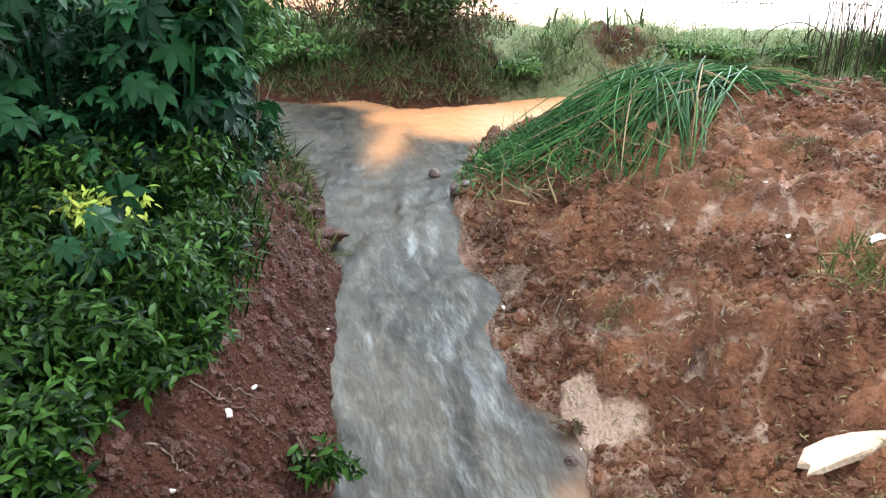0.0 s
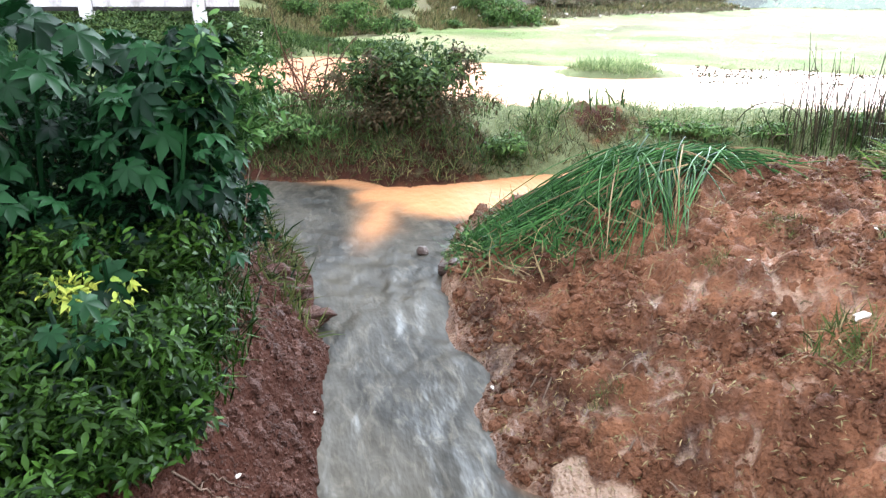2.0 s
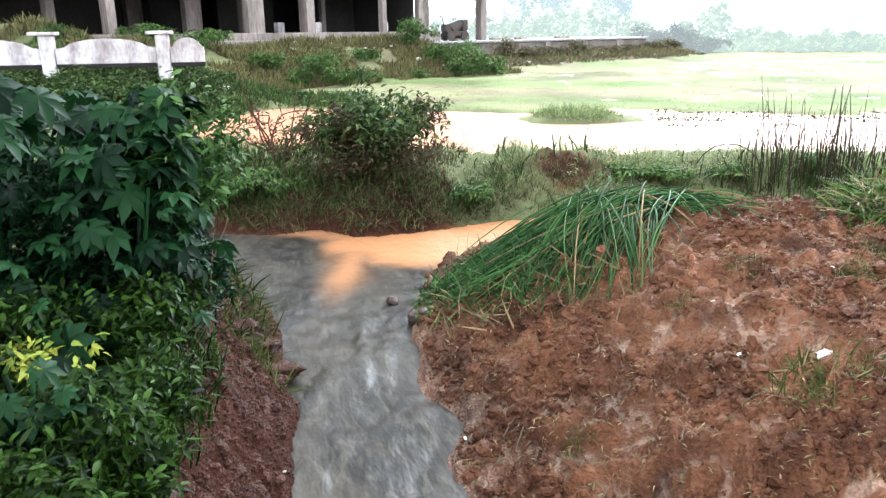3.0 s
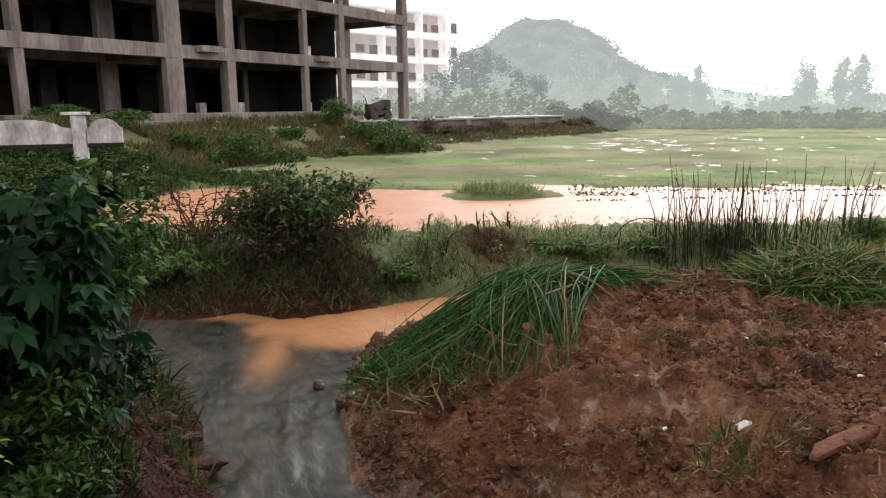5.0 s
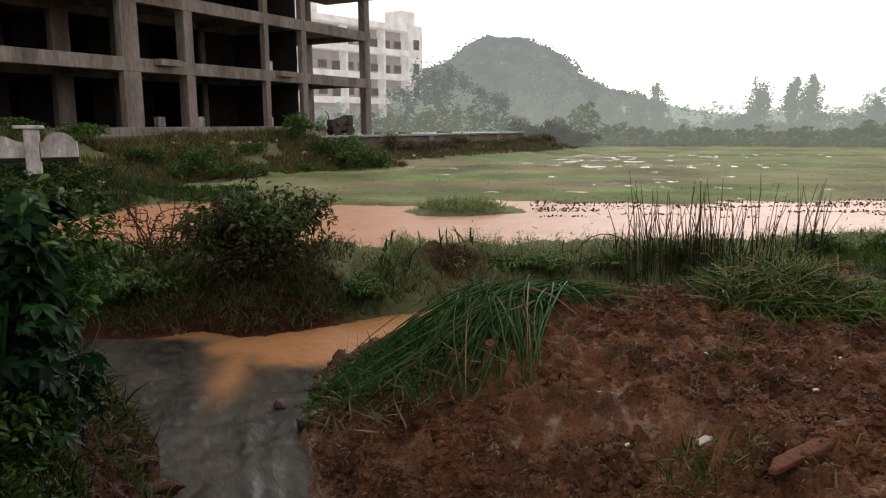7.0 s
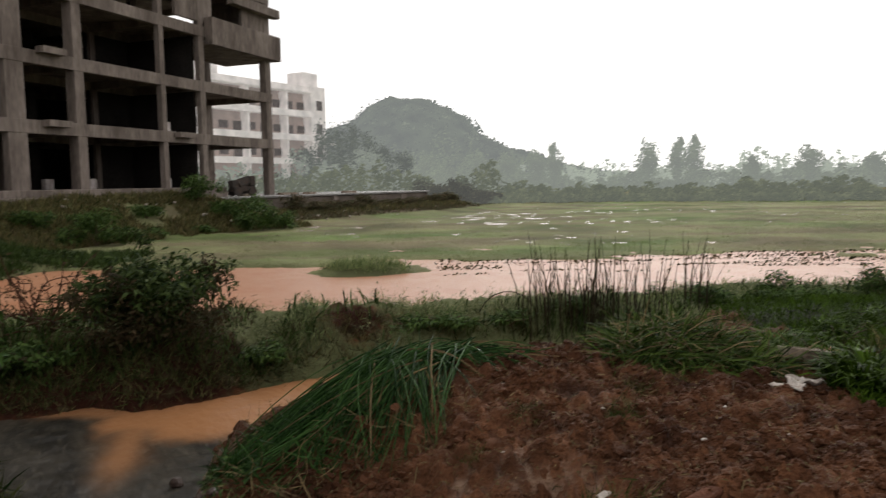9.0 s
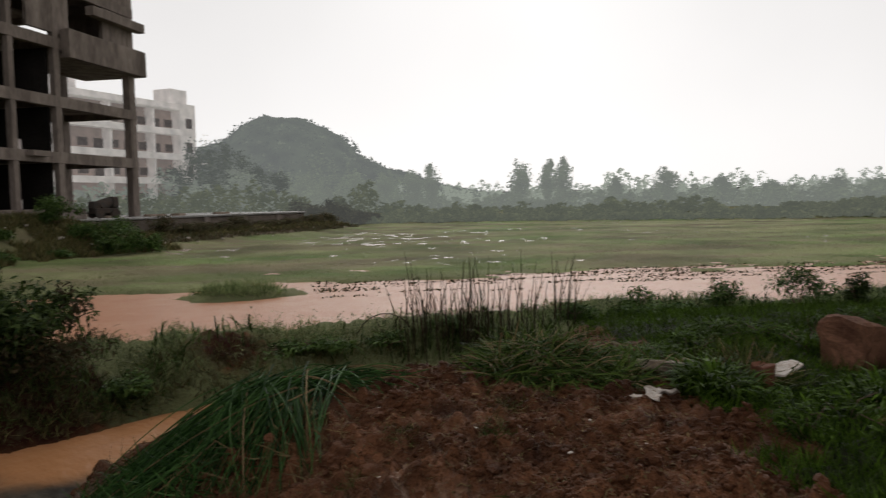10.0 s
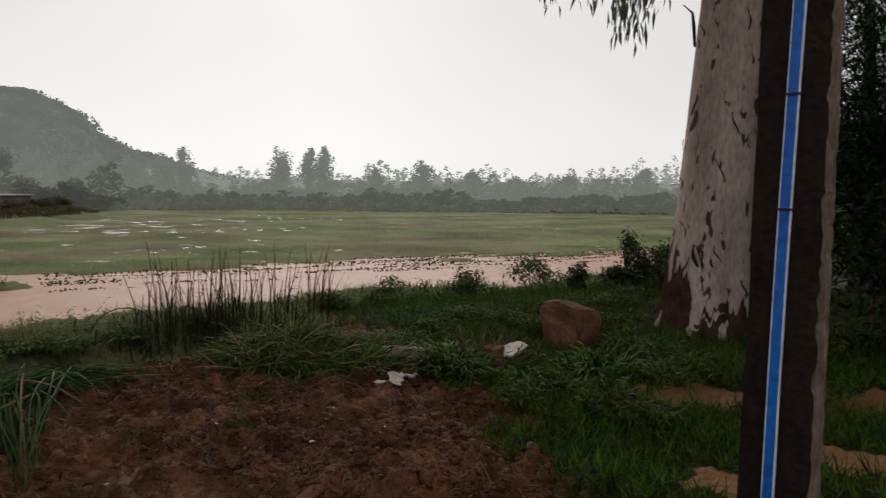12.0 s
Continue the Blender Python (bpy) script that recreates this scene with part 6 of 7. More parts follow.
def build_bundle():
    """Cut green reeds thrown over the flank of the mud heap."""
    rng = np.random.default_rng(41)
    ob = thing("reed_heap", "heap of cut green reeds draped over the red mud", "reeds", (0, 0, 0))

    def lay(s, e, lift, mat, thick):
        """One stalk from its butt s, held up on the heap, down to its tip e on the mud."""
        low = zg(e[0], e[1]) + 0.03
        side, bow = rng.normal(0, 0.05), rng.uniform(0.02, 0.09)
        pts = []
        for t in np.linspace(0, 1, 8):
            qx = s[0] * (1 - t) + e[0] * t - (e[1] - s[1]) * side * math.sin(math.pi * t)
            qy = s[1] * (1 - t) + e[1] * t + (e[0] - s[0]) * side * math.sin(math.pi * t)
            z = s[2] + (low - s[2]) * t**1.15 + bow * math.sin(math.pi * t)
            pts.append((qx, qy, max(z, zg(qx, qy) + 0.015 + lift * (1 - t))))
        return mesh_of(*tube(pts, [thick * k for k in (0.9, 1, 1, 1, 0.95, 0.85, 0.65, 0.35)], 5), mat)

    rim_x, rim_y = [-1.62, -1.5, -1.2, -0.75, -0.3, 0.1, 0.5], [7.3, 6.95, 6.55, 6.25, 6.0, 5.9, 6.0]
    for k in range(400):
        # most of the stalks lie down towards the stream, the rest hang over the front of the heap
        w = rng.beta(1.1, 2.6) * 3.6 if k < 285 else rng.uniform(3.2, 6.4)
        e = np.array([np.interp(w, range(7), rim_x), np.interp(w, range(7), rim_y)])
        s = np.array([0.5 + 0.22 * rng.normal() - 0.06 * w * 0.5, 7.25 + 0.13 * rng.normal(), 1.3 + 0.05 * rng.normal()])
        if k >= 285:
            s[0] += 0.12 * (w - 3.2) - 0.15
        reach = rng.uniform(0.55, 1.05)
        e = s[:2] + (e - s[:2]) * reach + rng.normal(0, 0.05, 2)
        child("stem", lay(s, e, 0.12 * rng.random(), STRAW if k % 27 == 0 else REED, rng.uniform(0.0048, 0.0088)), ob)
    for k in range(60):
        s = np.array([0.6 + 0.22 * rng.normal(), 7.3 + 0.1 * rng.normal(), 1.27 + 0.06 * rng.normal()])
        a = radians(rng.uniform(-60, 25))
        ln = rng.uniform(0.35, 0.95)
        child("stem", lay(s, (s[0] + ln * math.cos(a), s[1] + ln * math.sin(a)), 0.05, STRAW if k % 9 == 0 else REED, rng.uniform(0.005, 0.009)), ob)
    n = 1500
    t, w = rng.random(n) ** 0.6, rng.beta(1.1, 2.0, n) * 5
    ex, ey = np.interp(w, range(7), rim_x), np.interp(w, range(7), rim_y)
    x, y = 0.45 + (ex - 0.45) * t + rng.normal(0, 0.06, n), 7.25 + (ey - 7.25) * t + rng.normal(0, 0.06, n)
    p = np.stack([x, y, ground(x, y) + rng.uniform(0, 0.16, n) * (1 - t)], 1)
    child("matted_grass", mesh_of(*blades(rng, p, 0.14, 0.36, 1.0), REED), ob, "matted green blades", "stuff")
    p = pick_ground(rng, 420, -1.62, -0.9, 6.3, 7.3, lambda x, y: wet(x, y) < -0.02)
    child("wilted_leaves", mesh_of(*scatter(LEAF, p + [0, 0, 0.06], rots(rng.uniform(0, 6.3, len(p)), rng.uniform(-0.8, 0.4, len(p)), rng.uniform(-0.6, 0.6, len(p))), rng.uniform(0.05, 0.1, len(p))), SLOPE_LEAF), ob, "yellowing leaves at the tips", "stuff")
    p = pick_ground(rng, 600, -1.6, 0.9, 5.8, 7.2, lambda x, y: (((x + 0.3) / 1.2) ** 2 + ((y - 6.35) / 0.5) ** 2 < 1) & (wet(x, y) < -0.02))
    child("dry_straw", mesh_of(*blades(rng, p, 0.12, 0.34, 1.1), STRAW), ob, "yellowed dry stalks", "stuff")
    # second, looser heap on the crest
    ob = thing("grass_heap", "loose heap of pulled green grass on the mud crest", "grass", (0, 0, 0))
    n = 7000
    a, r = rng.uniform(0, 6.3, n), rng.random(n) ** 0.6
    tail = rng.random(n) < 0.22
    x = np.where(tail, 3.5 + 0.5 * r * np.cos(a), 2.85 + 0.66 * r * np.cos(a))
    y = np.where(tail, 7.0 + 0.25 * r * np.sin(a), 7.3 + 0.5 * r * np.sin(a))
    dome = np.where(tail, 0.07, 0.3) * (1 - r**2) * (0.75 + 0.35 * fbm(x * 3, y * 3, 69, 2))
    p = np.stack([x, y, ground(x, y) + dome * rng.uniform(0.55, 1.0, n) - 0.03], 1)
    s = rng.uniform(0.16, 0.6, n)
    v, f = scatter(ARC, p, rots(rng.uniform(0, 6.3, n), rng.normal(-0.15, 0.4, n), rng.normal(0, 0.7, n)), np.stack([np.full(n, 0.2), s, s * rng.uniform(0.3, 0.8, n)], 1))
    m = len(ARC[0])
    cut = n * 5 // 6
    child("grass_mass", mesh_of(v[: cut * m], f[: cut * len(ARC[1])], PULLED), ob, kind="stuff")
    q = p[rng.permutation(n)[:900]] + [0, 0, 0.05]
    child("wilted_leaves", mesh_of(*scatter(NARROW, q, rots(rng.uniform(0, 6.3, 900), rng.uniform(-0.6, 0.9, 900), rng.normal(0, 0.4, 900)), rng.uniform(0.06, 0.15, 900)), HERB), ob, "pale pulled leaves", "stuff")
    child("dry_straw", mesh_of(v[cut * m :], f[cut * len(ARC[1]) :] - cut * m, STRAW), ob, "yellowed dry stalks", "stuff")


build_bundle()


def build_grass():
    rng = np.random.default_rng(43)
    p = pick_ground(rng, 230000, 2.8, 14, 1.2, 12.5, lambda x, y: (lawn(x, y) > 0.1) & (puddle(x, y) < -0.25) & (bare(x, y) > -0.1 + 0.5 * rng.random(len(x))) & (wet(x, y) < -0.3) & (rng.random(len(x)) < np.clip(9 / (x * x + y * y) ** 0.5 * 0.7, 0.25, 1)))
    v, f = blades(rng, p, 0.05, 0.21, 0.7)
    tagged(new("verge_grass", mesh_of(v, f, LAWN)), "short bright green grass on the verge", "grass", kind="stuff")
    for k in range(64):
        x, y = rng.uniform(3.6, 10.5), rng.uniform(4.0, 9.6)
        if lawn(np.array([x]), np.array([y]))[0] < 0.3 or math.hypot(x - 7.7, y - 6.3) < 0.9 or math.hypot(x - 6.2, y - 6.9) < 0.6:
            continue
        w = rng.uniform(0.25, 0.5)
        leafy("verge_weed", "low leafy weed growing in the verge grass", "plant", (x, y), (w, w, 0.14), int(1100 * w), 0.1, LAWN, rng, NARROW, "weeds in the verge", 9, 5)
    for x, y, w, n in ((4.15, 6.35, 0.32, 700), (5.4, 5.7, 0.35, 450), (3.9, 7.5, 0.2, 160)):
        z = zg(x, y)
        ob = thing("grass_clump", "arching clump of long wet grass by the stones", "grass", (x, y, z), "clumps of long grass")
        a, r = rng.uniform(0, 6.3, n), w * rng.random(n) ** 0.6
        px, py = r * np.cos(a), r * np.sin(a)
        s = rng.uniform(0.14, 0.4, n)
        q = np.stack([px, py, ground(x + px, y + py) - z], 1)
        child("grass_mass", mesh_of(*scatter(ARC, q, rots(a - 1.57 + rng.normal(0, 0.7, n), rng.uniform(0.1, 0.9, n), rng.normal(0, 0.3, n)), np.stack([np.full(n, 0.35), s, s], 1)), LAWN), ob, kind="stuff")
    # weeds and tufts on the heap of mud
    for x, y, w, h in ((1.42, 4.5, 0.28, 0.1), (1.85, 5.6, 0.16, 0.08), (2.15, 6.2, 0.2, 0.06), (0.15, 4.5, 0.12, 0.05), (1.2, 5.95, 0.15, 0.05), (4.75, 6.75, 0.35, 0.3), (2.5, 6.5, 0.18, 0.06), (0.75, 5.55, 0.1, 0.05)):
        z = zg(x, y)
        ob = thing("grass_tuft", "sparse muddy tuft of grass on red clay", "grass", (x, y, z), "tufts on the mud heap")
        n = int(1300 * w)
        a, r = rng.uniform(0, 6.3, n), w * rng.random(n) ** 0.7
        px, py = r * np.cos(a), r * np.sin(a)
        q = np.stack([px, py, ground(x + px, y + py) - z], 1)
        child("grass_mass", mesh_of(*blades(rng, q, h * 0.5, h * 1.9, 0.9), MUDDY), ob, kind="stuff")
        child("dry_straw", mesh_of(*blades(rng, q[: n // 3], h * 0.6, h * 2.0, 1.0), STRAW), ob, kind="stuff")
    # flooded field and its islet
    n = 110000
    az, r = np.radians(rng.uniform(-34, 62, n)), np.exp(rng.uniform(np.log(18), np.log(60), n))
    x, y = EYE_X + r * np.sin(az), EYE_Y + r * np.cos(az)
    z = ground(x, y)
    ok = (z > POND_Z - 0.012) & (z < 1.9) & (y > 17) & (fbm(x * 0.3, y * 1.1, 49, 4) > -0.2 + 0.3 * rng.random(n))
    p = np.stack([x, y, z - 0.01], 1)[ok]
    s = rng.uniform(0.03, 0.1, len(p))
    v, f = scatter(BLADE, p, rots(rng.uniform(0, 6.3, len(p)), rng.normal(0, 0.8, len(p)), rng.normal(0, 0.8, len(p))), np.stack([s * 1.5, s, s], 1))
    tagged(new("field_grass", mesh_of(v, f, MEADOW)), "thin green grass standing in the flooded field", "grass", kind="stuff")
    n = 14000
    x, y = rng.uniform(1, 26, n), rng.uniform(18.4, 23.5, n)
    ok = (ponded(x, y) > -0.3) & (y > 17.6) & (fbm(x * 0.5, y * 3.2, 73, 3) > 0.3 - 0.12 * (y - 19) - 0.12 * (x > 8))
    x, y = x[ok], y[ok]
    s = rng.uniform(0.03, 0.1, len(x))
    v, f = scatter(BLADE, np.stack([x, y, np.full(len(x), POND_Z - 0.005)], 1), rots(rng.uniform(0, 6.3, len(x)), rng.normal(0, 0.7, len(x)), rng.normal(0, 0.7, len(x))), np.stack([s * 9, s * 0.8, s * 0.8], 1))
    tagged(new("drowned_weeds", mesh_of(v, f, FLOAT_WEED)), "dark drowned weeds breaking the pond surface", "weeds", kind="stuff")
    p = pick_ground(rng, 52000, -19, -8.2, 14, 25, lambda x, y: ground(x, y) > POND_Z + 0.03)
    s = rng.uniform(0.1, 0.34, len(p))
    v, f = scatter(BLADE, p, rots(rng.uniform(0, 6.3, len(p)), rng.normal(0, 0.5, len(p)), rng.normal(0, 0.5, len(p))), np.stack([s * 1.6, s, s], 1))
    tagged(new("hedge_grass", mesh_of(v, f, DARK_GRASS)), "rank dark grass between the hedge shrubs", "grass", kind="stuff")
    p = pick_ground(rng, 5000, -2.4, 0.8, 18.4, 20.4, lambda x, y: np.hypot((x + 0.87) / 1.3, (y - 19.4) / 0.8) < 0.98 - 0.3 * rng.random(len(x)))
    v, f = blades(rng, p, 0.12, 0.36, 0.6)
    tagged(new("islet_grass", mesh_of(v, f, GRASS)), "grassy islet in the muddy pond", "grass", kind="stuff")


build_grass()


def slab(rng, lx, ly, lz, mat, chips=0.05):
    """A flat broken stone with an uneven outline and bevelled edges."""
    bm = bmesh.new()
    n = 11
    pts = []
    for k in range(n):
        a = 2 * math.pi * k / n
        c, s = math.cos(a), math.sin(a)
        q = 1 / max(abs(c), abs(s))
        q = 0.75 * q + 0.25
        pts.append((c * q * lx / 2 * rng.uniform(1 - chips * 2, 1), s * q * ly / 2 * rng.uniform(1 - chips * 2, 1)))
    lo = [bm.verts.new((x * 1.04, y * 1.04, 0)) for x, y in pts]
    hi = [bm.verts.new((x, y, lz * rng.uniform(0.9, 1.05))) for x, y in pts]
    bm.faces.new(lo[::-1])
    bm.faces.new(hi)
    for k in range(n):
        bm.faces.new((lo[k], lo[(k + 1) % n], hi[(k + 1) % n], hi[k]))
    bmesh.ops.bevel(bm, geom=[e for e in bm.edges if all(v in hi for v in e.verts)], offset=min(lz, 0.03) * 0.3, segments=1, affect="EDGES")
    return bm_mesh(bm, mat)


def build_slope_plants():
    """Shrubs and rank grass on the raised ground before the building."""
    rng = np.random.default_rng(53)

    def at(u, v):
        return -17.3 + 0.4 * u - 0.916 * v, 33.1 + 0.916 * u + 0.4 * v

    for x, y, w, h in ((-11.9, 29.2, 1.0, 1.6), (-12.6, 28.6, 0.7, 0.9), (-11.1, 29.9, 0.6, 0.8), (-10.6, 39.0, 1.3, 1.7), (-9.2, 38.4, 1.0, 1.2), (-7.1, 37.2, 1.1, 1.5), (-6.2, 38.2, 0.9, 1.0), (-8.0, 37.6, 0.7, 0.9),
                       (-6.8, 46.4, 1.0, 1.2), (-4.9, 49.0, 1.2, 0.7), (-2.9, 52.4, 1.0, 1.0), (-1.0, 55.4, 1.2, 0.6), (0.6, 58.0, 1.0, 0.6), (2.2, 61.0, 1.2, 0.8), (-5.6, 47.4, 1.2, 0.6), (-3.8, 50.6, 1.1, 0.6), (-14.2, 29.0, 1.0, 0.8), (-16.5, 28.0, 1.1, 0.9), (-13.4, 31.6, 0.9, 0.7),
                       (-12.0, 35.0, 0.9, 0.7), (-11.0, 33.0, 0.6, 0.5), (-9.6, 35.4, 0.6, 0.5), (-18.5, 27.5, 1.2, 1.0), (-8.4, 41.0, 1.0, 1.0), (3.6, 63.5, 1.2, 0.9)):
        leafy("slope_shrub", "wet green shrub on the slope below the building", "bush", (x, y), (w, w, h * 0.5), int(1300 * w), 0.17, SPOIL_WEED if y > 44 else SLOPE_LEAF, rng, LEAF, "shrubs on the slope", 18, 8)
    for x, y, w, h in ((-13.6, 19.4, 0.7, 0.5), (-11.7, 20.4, 0.8, 0.9), (-15.2, 19.4, 1.3, 0.8), (-16.8, 20.0, 1.3, 0.8), (-12.3, 19.0, 0.7, 0.5), (-14.3, 18.3, 1.0, 0.5), (-11.2, 19.6, 0.6, 0.5), (-11.6, 17.4, 0.8, 0.4), (-12.6, 17.6, 0.8, 0.4), (-13.4, 17.2, 0.9, 0.45), (-14.6, 19.5, 0.9, 0.6), (-15.6, 18.0, 1.0, 0.6), (-10.8, 16.2, 0.8, 0.35), (-11.9, 16.2, 0.8, 0.4), (-13.0, 16.0, 0.9, 0.45), (-16.9, 18.4, 1.0, 0.6), (-14.4, 16.6, 0.9, 0.5), (-15.9, 16.4, 1.0, 0.55), (-10.4, 18.9, 0.5, 0.35), (-12.9, 21.4, 0.6, 0.3), (-14.5, 21.3, 0.8, 0.5), (-10.2, 22.6, 0.6, 0.3), (-16.2, 21.6, 0.9, 0.6), (-12.6, 20.4, 0.8, 0.5), (-13.4, 20.8, 0.8, 0.6), (-12.2, 18.2, 0.7, 0.45), (-11.4, 18.6, 0.6, 0.4), (-13.2, 18.6, 0.8, 0.5), (-14.0, 20.2, 0.9, 0.6), (-12.4, 22.0, 0.6, 0.35), (-13.6, 22.4, 0.7, 0.4)):
        h = h * 0.7
        leafy("hedge_shrub", "dense green shrub below the old balustrade", "bush", (x, y), (w, w, h * 0.6), int(1700 * w), 0.14, SHRUB, rng, LEAF, "shrubs below the balustrade", 18, 8)
    edge = pose(-11.0, 43.0, 2.27, 0, 0, math.degrees(math.atan2(19.3, 12.75)))
    for x, w in ((7.0, 1.5), (9.2, 1.1), (13.6, 1.4), (3.4, 0.8)):
        board = new("cement_slab", slab(rng, w, 0.7, 0.14, STONE, 0.06))
        board.matrix_basis = edge @ pose(x, 0.9, 0, 0, 0, rng.uniform(-12, 12))
        tagged(board, "loose pale cement slab lying on the terrace edge", "slab", "slabs on the terrace")
    for k in range(26):
        u = rng.uniform(-4, 30)
        x, y = at(u, np.interp(u, [6, 11.6, 34], [0, -1.6, -5.4]) + rng.uniform(-5.5, -2.2))
        s = rng.uniform(0.15, 0.4)
        ob = new("white_scrap", slab(rng, s, s * rng.uniform(0.4, 0.8), s * 0.25, SCRAP, 0.3))
        ob.matrix_basis = pose(x, y, zg(x, y) + 0.05, rng.uniform(-20, 20), rng.uniform(-20, 20), rng.uniform(0, 180))
        tagged(ob, "scrap of white rubbish thrown on the slope", "litter", "scraps on the slope")
    # weeds and dead grass on the spoil below the terrace
    n = 16000
    u, v = rng.uniform(9, 36, n), rng.uniform(-4.6, -0.9, n)
    x, y = at(u, v + np.interp(u, [6, 11.6, 34], [0, -1.6, -5.4]))
    k = rng.random(n) ** 1.0 < 0.35 + 0.5 * (fbm(x * 0.5, y * 0.5, 59, 3) > 0)
    p = np.stack([x, y, ground(x, y) - 0.02], 1)[k]
    s = rng.uniform(0.12, 0.36, len(p))
    tagged(new("spoil_weeds", mesh_of(*scatter(NARROW, p, rots(rng.uniform(0, 6.3, len(p)), rng.uniform(0.2, 1.4, len(p)), rng.normal(0, 0.5, len(p))), np.stack([s * 1.5, s, s], 1)), SPOIL_WEED)),
           "brown and green weeds on the spoil below the terrace", "weeds", kind="stuff")
    n = 60000
    u = np.where(rng.random(n) < 0.7, rng.uniform(-12, 12, n), rng.uniform(-14, 36, n))
    v = rng.uniform(-6.4, -1.7, n) * np.where(u > 12, 0.6, 1) + np.interp(u, [6, 11.6, 34], [0, -1.6, -5.4])
    x, y = at(u, v)
    p = np.stack([x, y, ground(x, y) - 0.02], 1)[fbm(x * 0.6, y * 0.6, 57, 3) > -0.5]
    a, b = p[: len(p) // 2], p[len(p) // 2 :]
    s = rng.uniform(0.15, 0.5, len(a))
    tagged(new("slope_grass", mesh_of(*scatter(BLADE, a, rots(rng.uniform(0, 6.3, len(a)), rng.normal(0, 0.5, len(a)), rng.normal(0, 0.5, len(a))), np.stack([s * 1.6, s, s], 1)), EDGE)),
           "rank green grass on the slope", "grass", kind="stuff")
    s = rng.uniform(0.12, 0.4, len(b))
    tagged(new("slope_dry_grass", mesh_of(*scatter(BLADE, b, rots(rng.uniform(0, 6.3, len(b)), rng.normal(0, 0.6, len(b)), rng.normal(0, 0.6, len(b))), np.stack([s * 1.6, s, s], 1)), SLOPE_DRY)),
           "brownish dead grass on the slope", "grass", kind="stuff")


build_slope_plants()


# ---- stones, clods and litter ----
def lump(rng, sx, sy, sz, rough, mat, cuts=2):
    bm = bmesh.new()
    bmesh.ops.create_icosphere(bm, subdivisions=cuts, radius=1)
    o = rng.uniform(0, 50, 3)
    for v in bm.verts:
        k = 1 + rough * noise.noise(v.co * 1.3 + Vector(o)) + rough * 0.4 * noise.noise(v.co * 3.7 + Vector(o))
        c = v.co * k
        v.co = Vector((c.x * sx, c.y * sy, max(c.z, -0.6) * sz))
    return bm_mesh(bm, mat, cuts > 3)


def block(rng, lx, ly, lz, mat):
    """A rough-hewn block with worn corners."""
    bm = bmesh.new()
    bmesh.ops.create_cube(bm, size=1, matrix=Matrix.Translation((0, 0, lz / 2)) @ Matrix.Diagonal((lx, ly, lz, 1)))
    bmesh.ops.subdivide_edges(bm, edges=bm.edges[:], cuts=7, use_grid_fill=True)
    mid = Vector((0, 0, lz / 2))
    for v in bm.verts:
        d = v.co - mid
        d *= 1 - 0.16 * max(0, d.length / (0.5 * max(lx, ly, lz)) - 0.95)
        v.co = mid + d + 0.07 * Vector((noise.noise(v.co * 3), noise.noise(v.co * 3 + Vector((9, 0, 0))), noise.noise(v.co * 3 + Vector((0, 9, 0))))) + d.normalized() * 0.03 * noise.noise(v.co * 9)
    return bm_mesh(bm, mat)


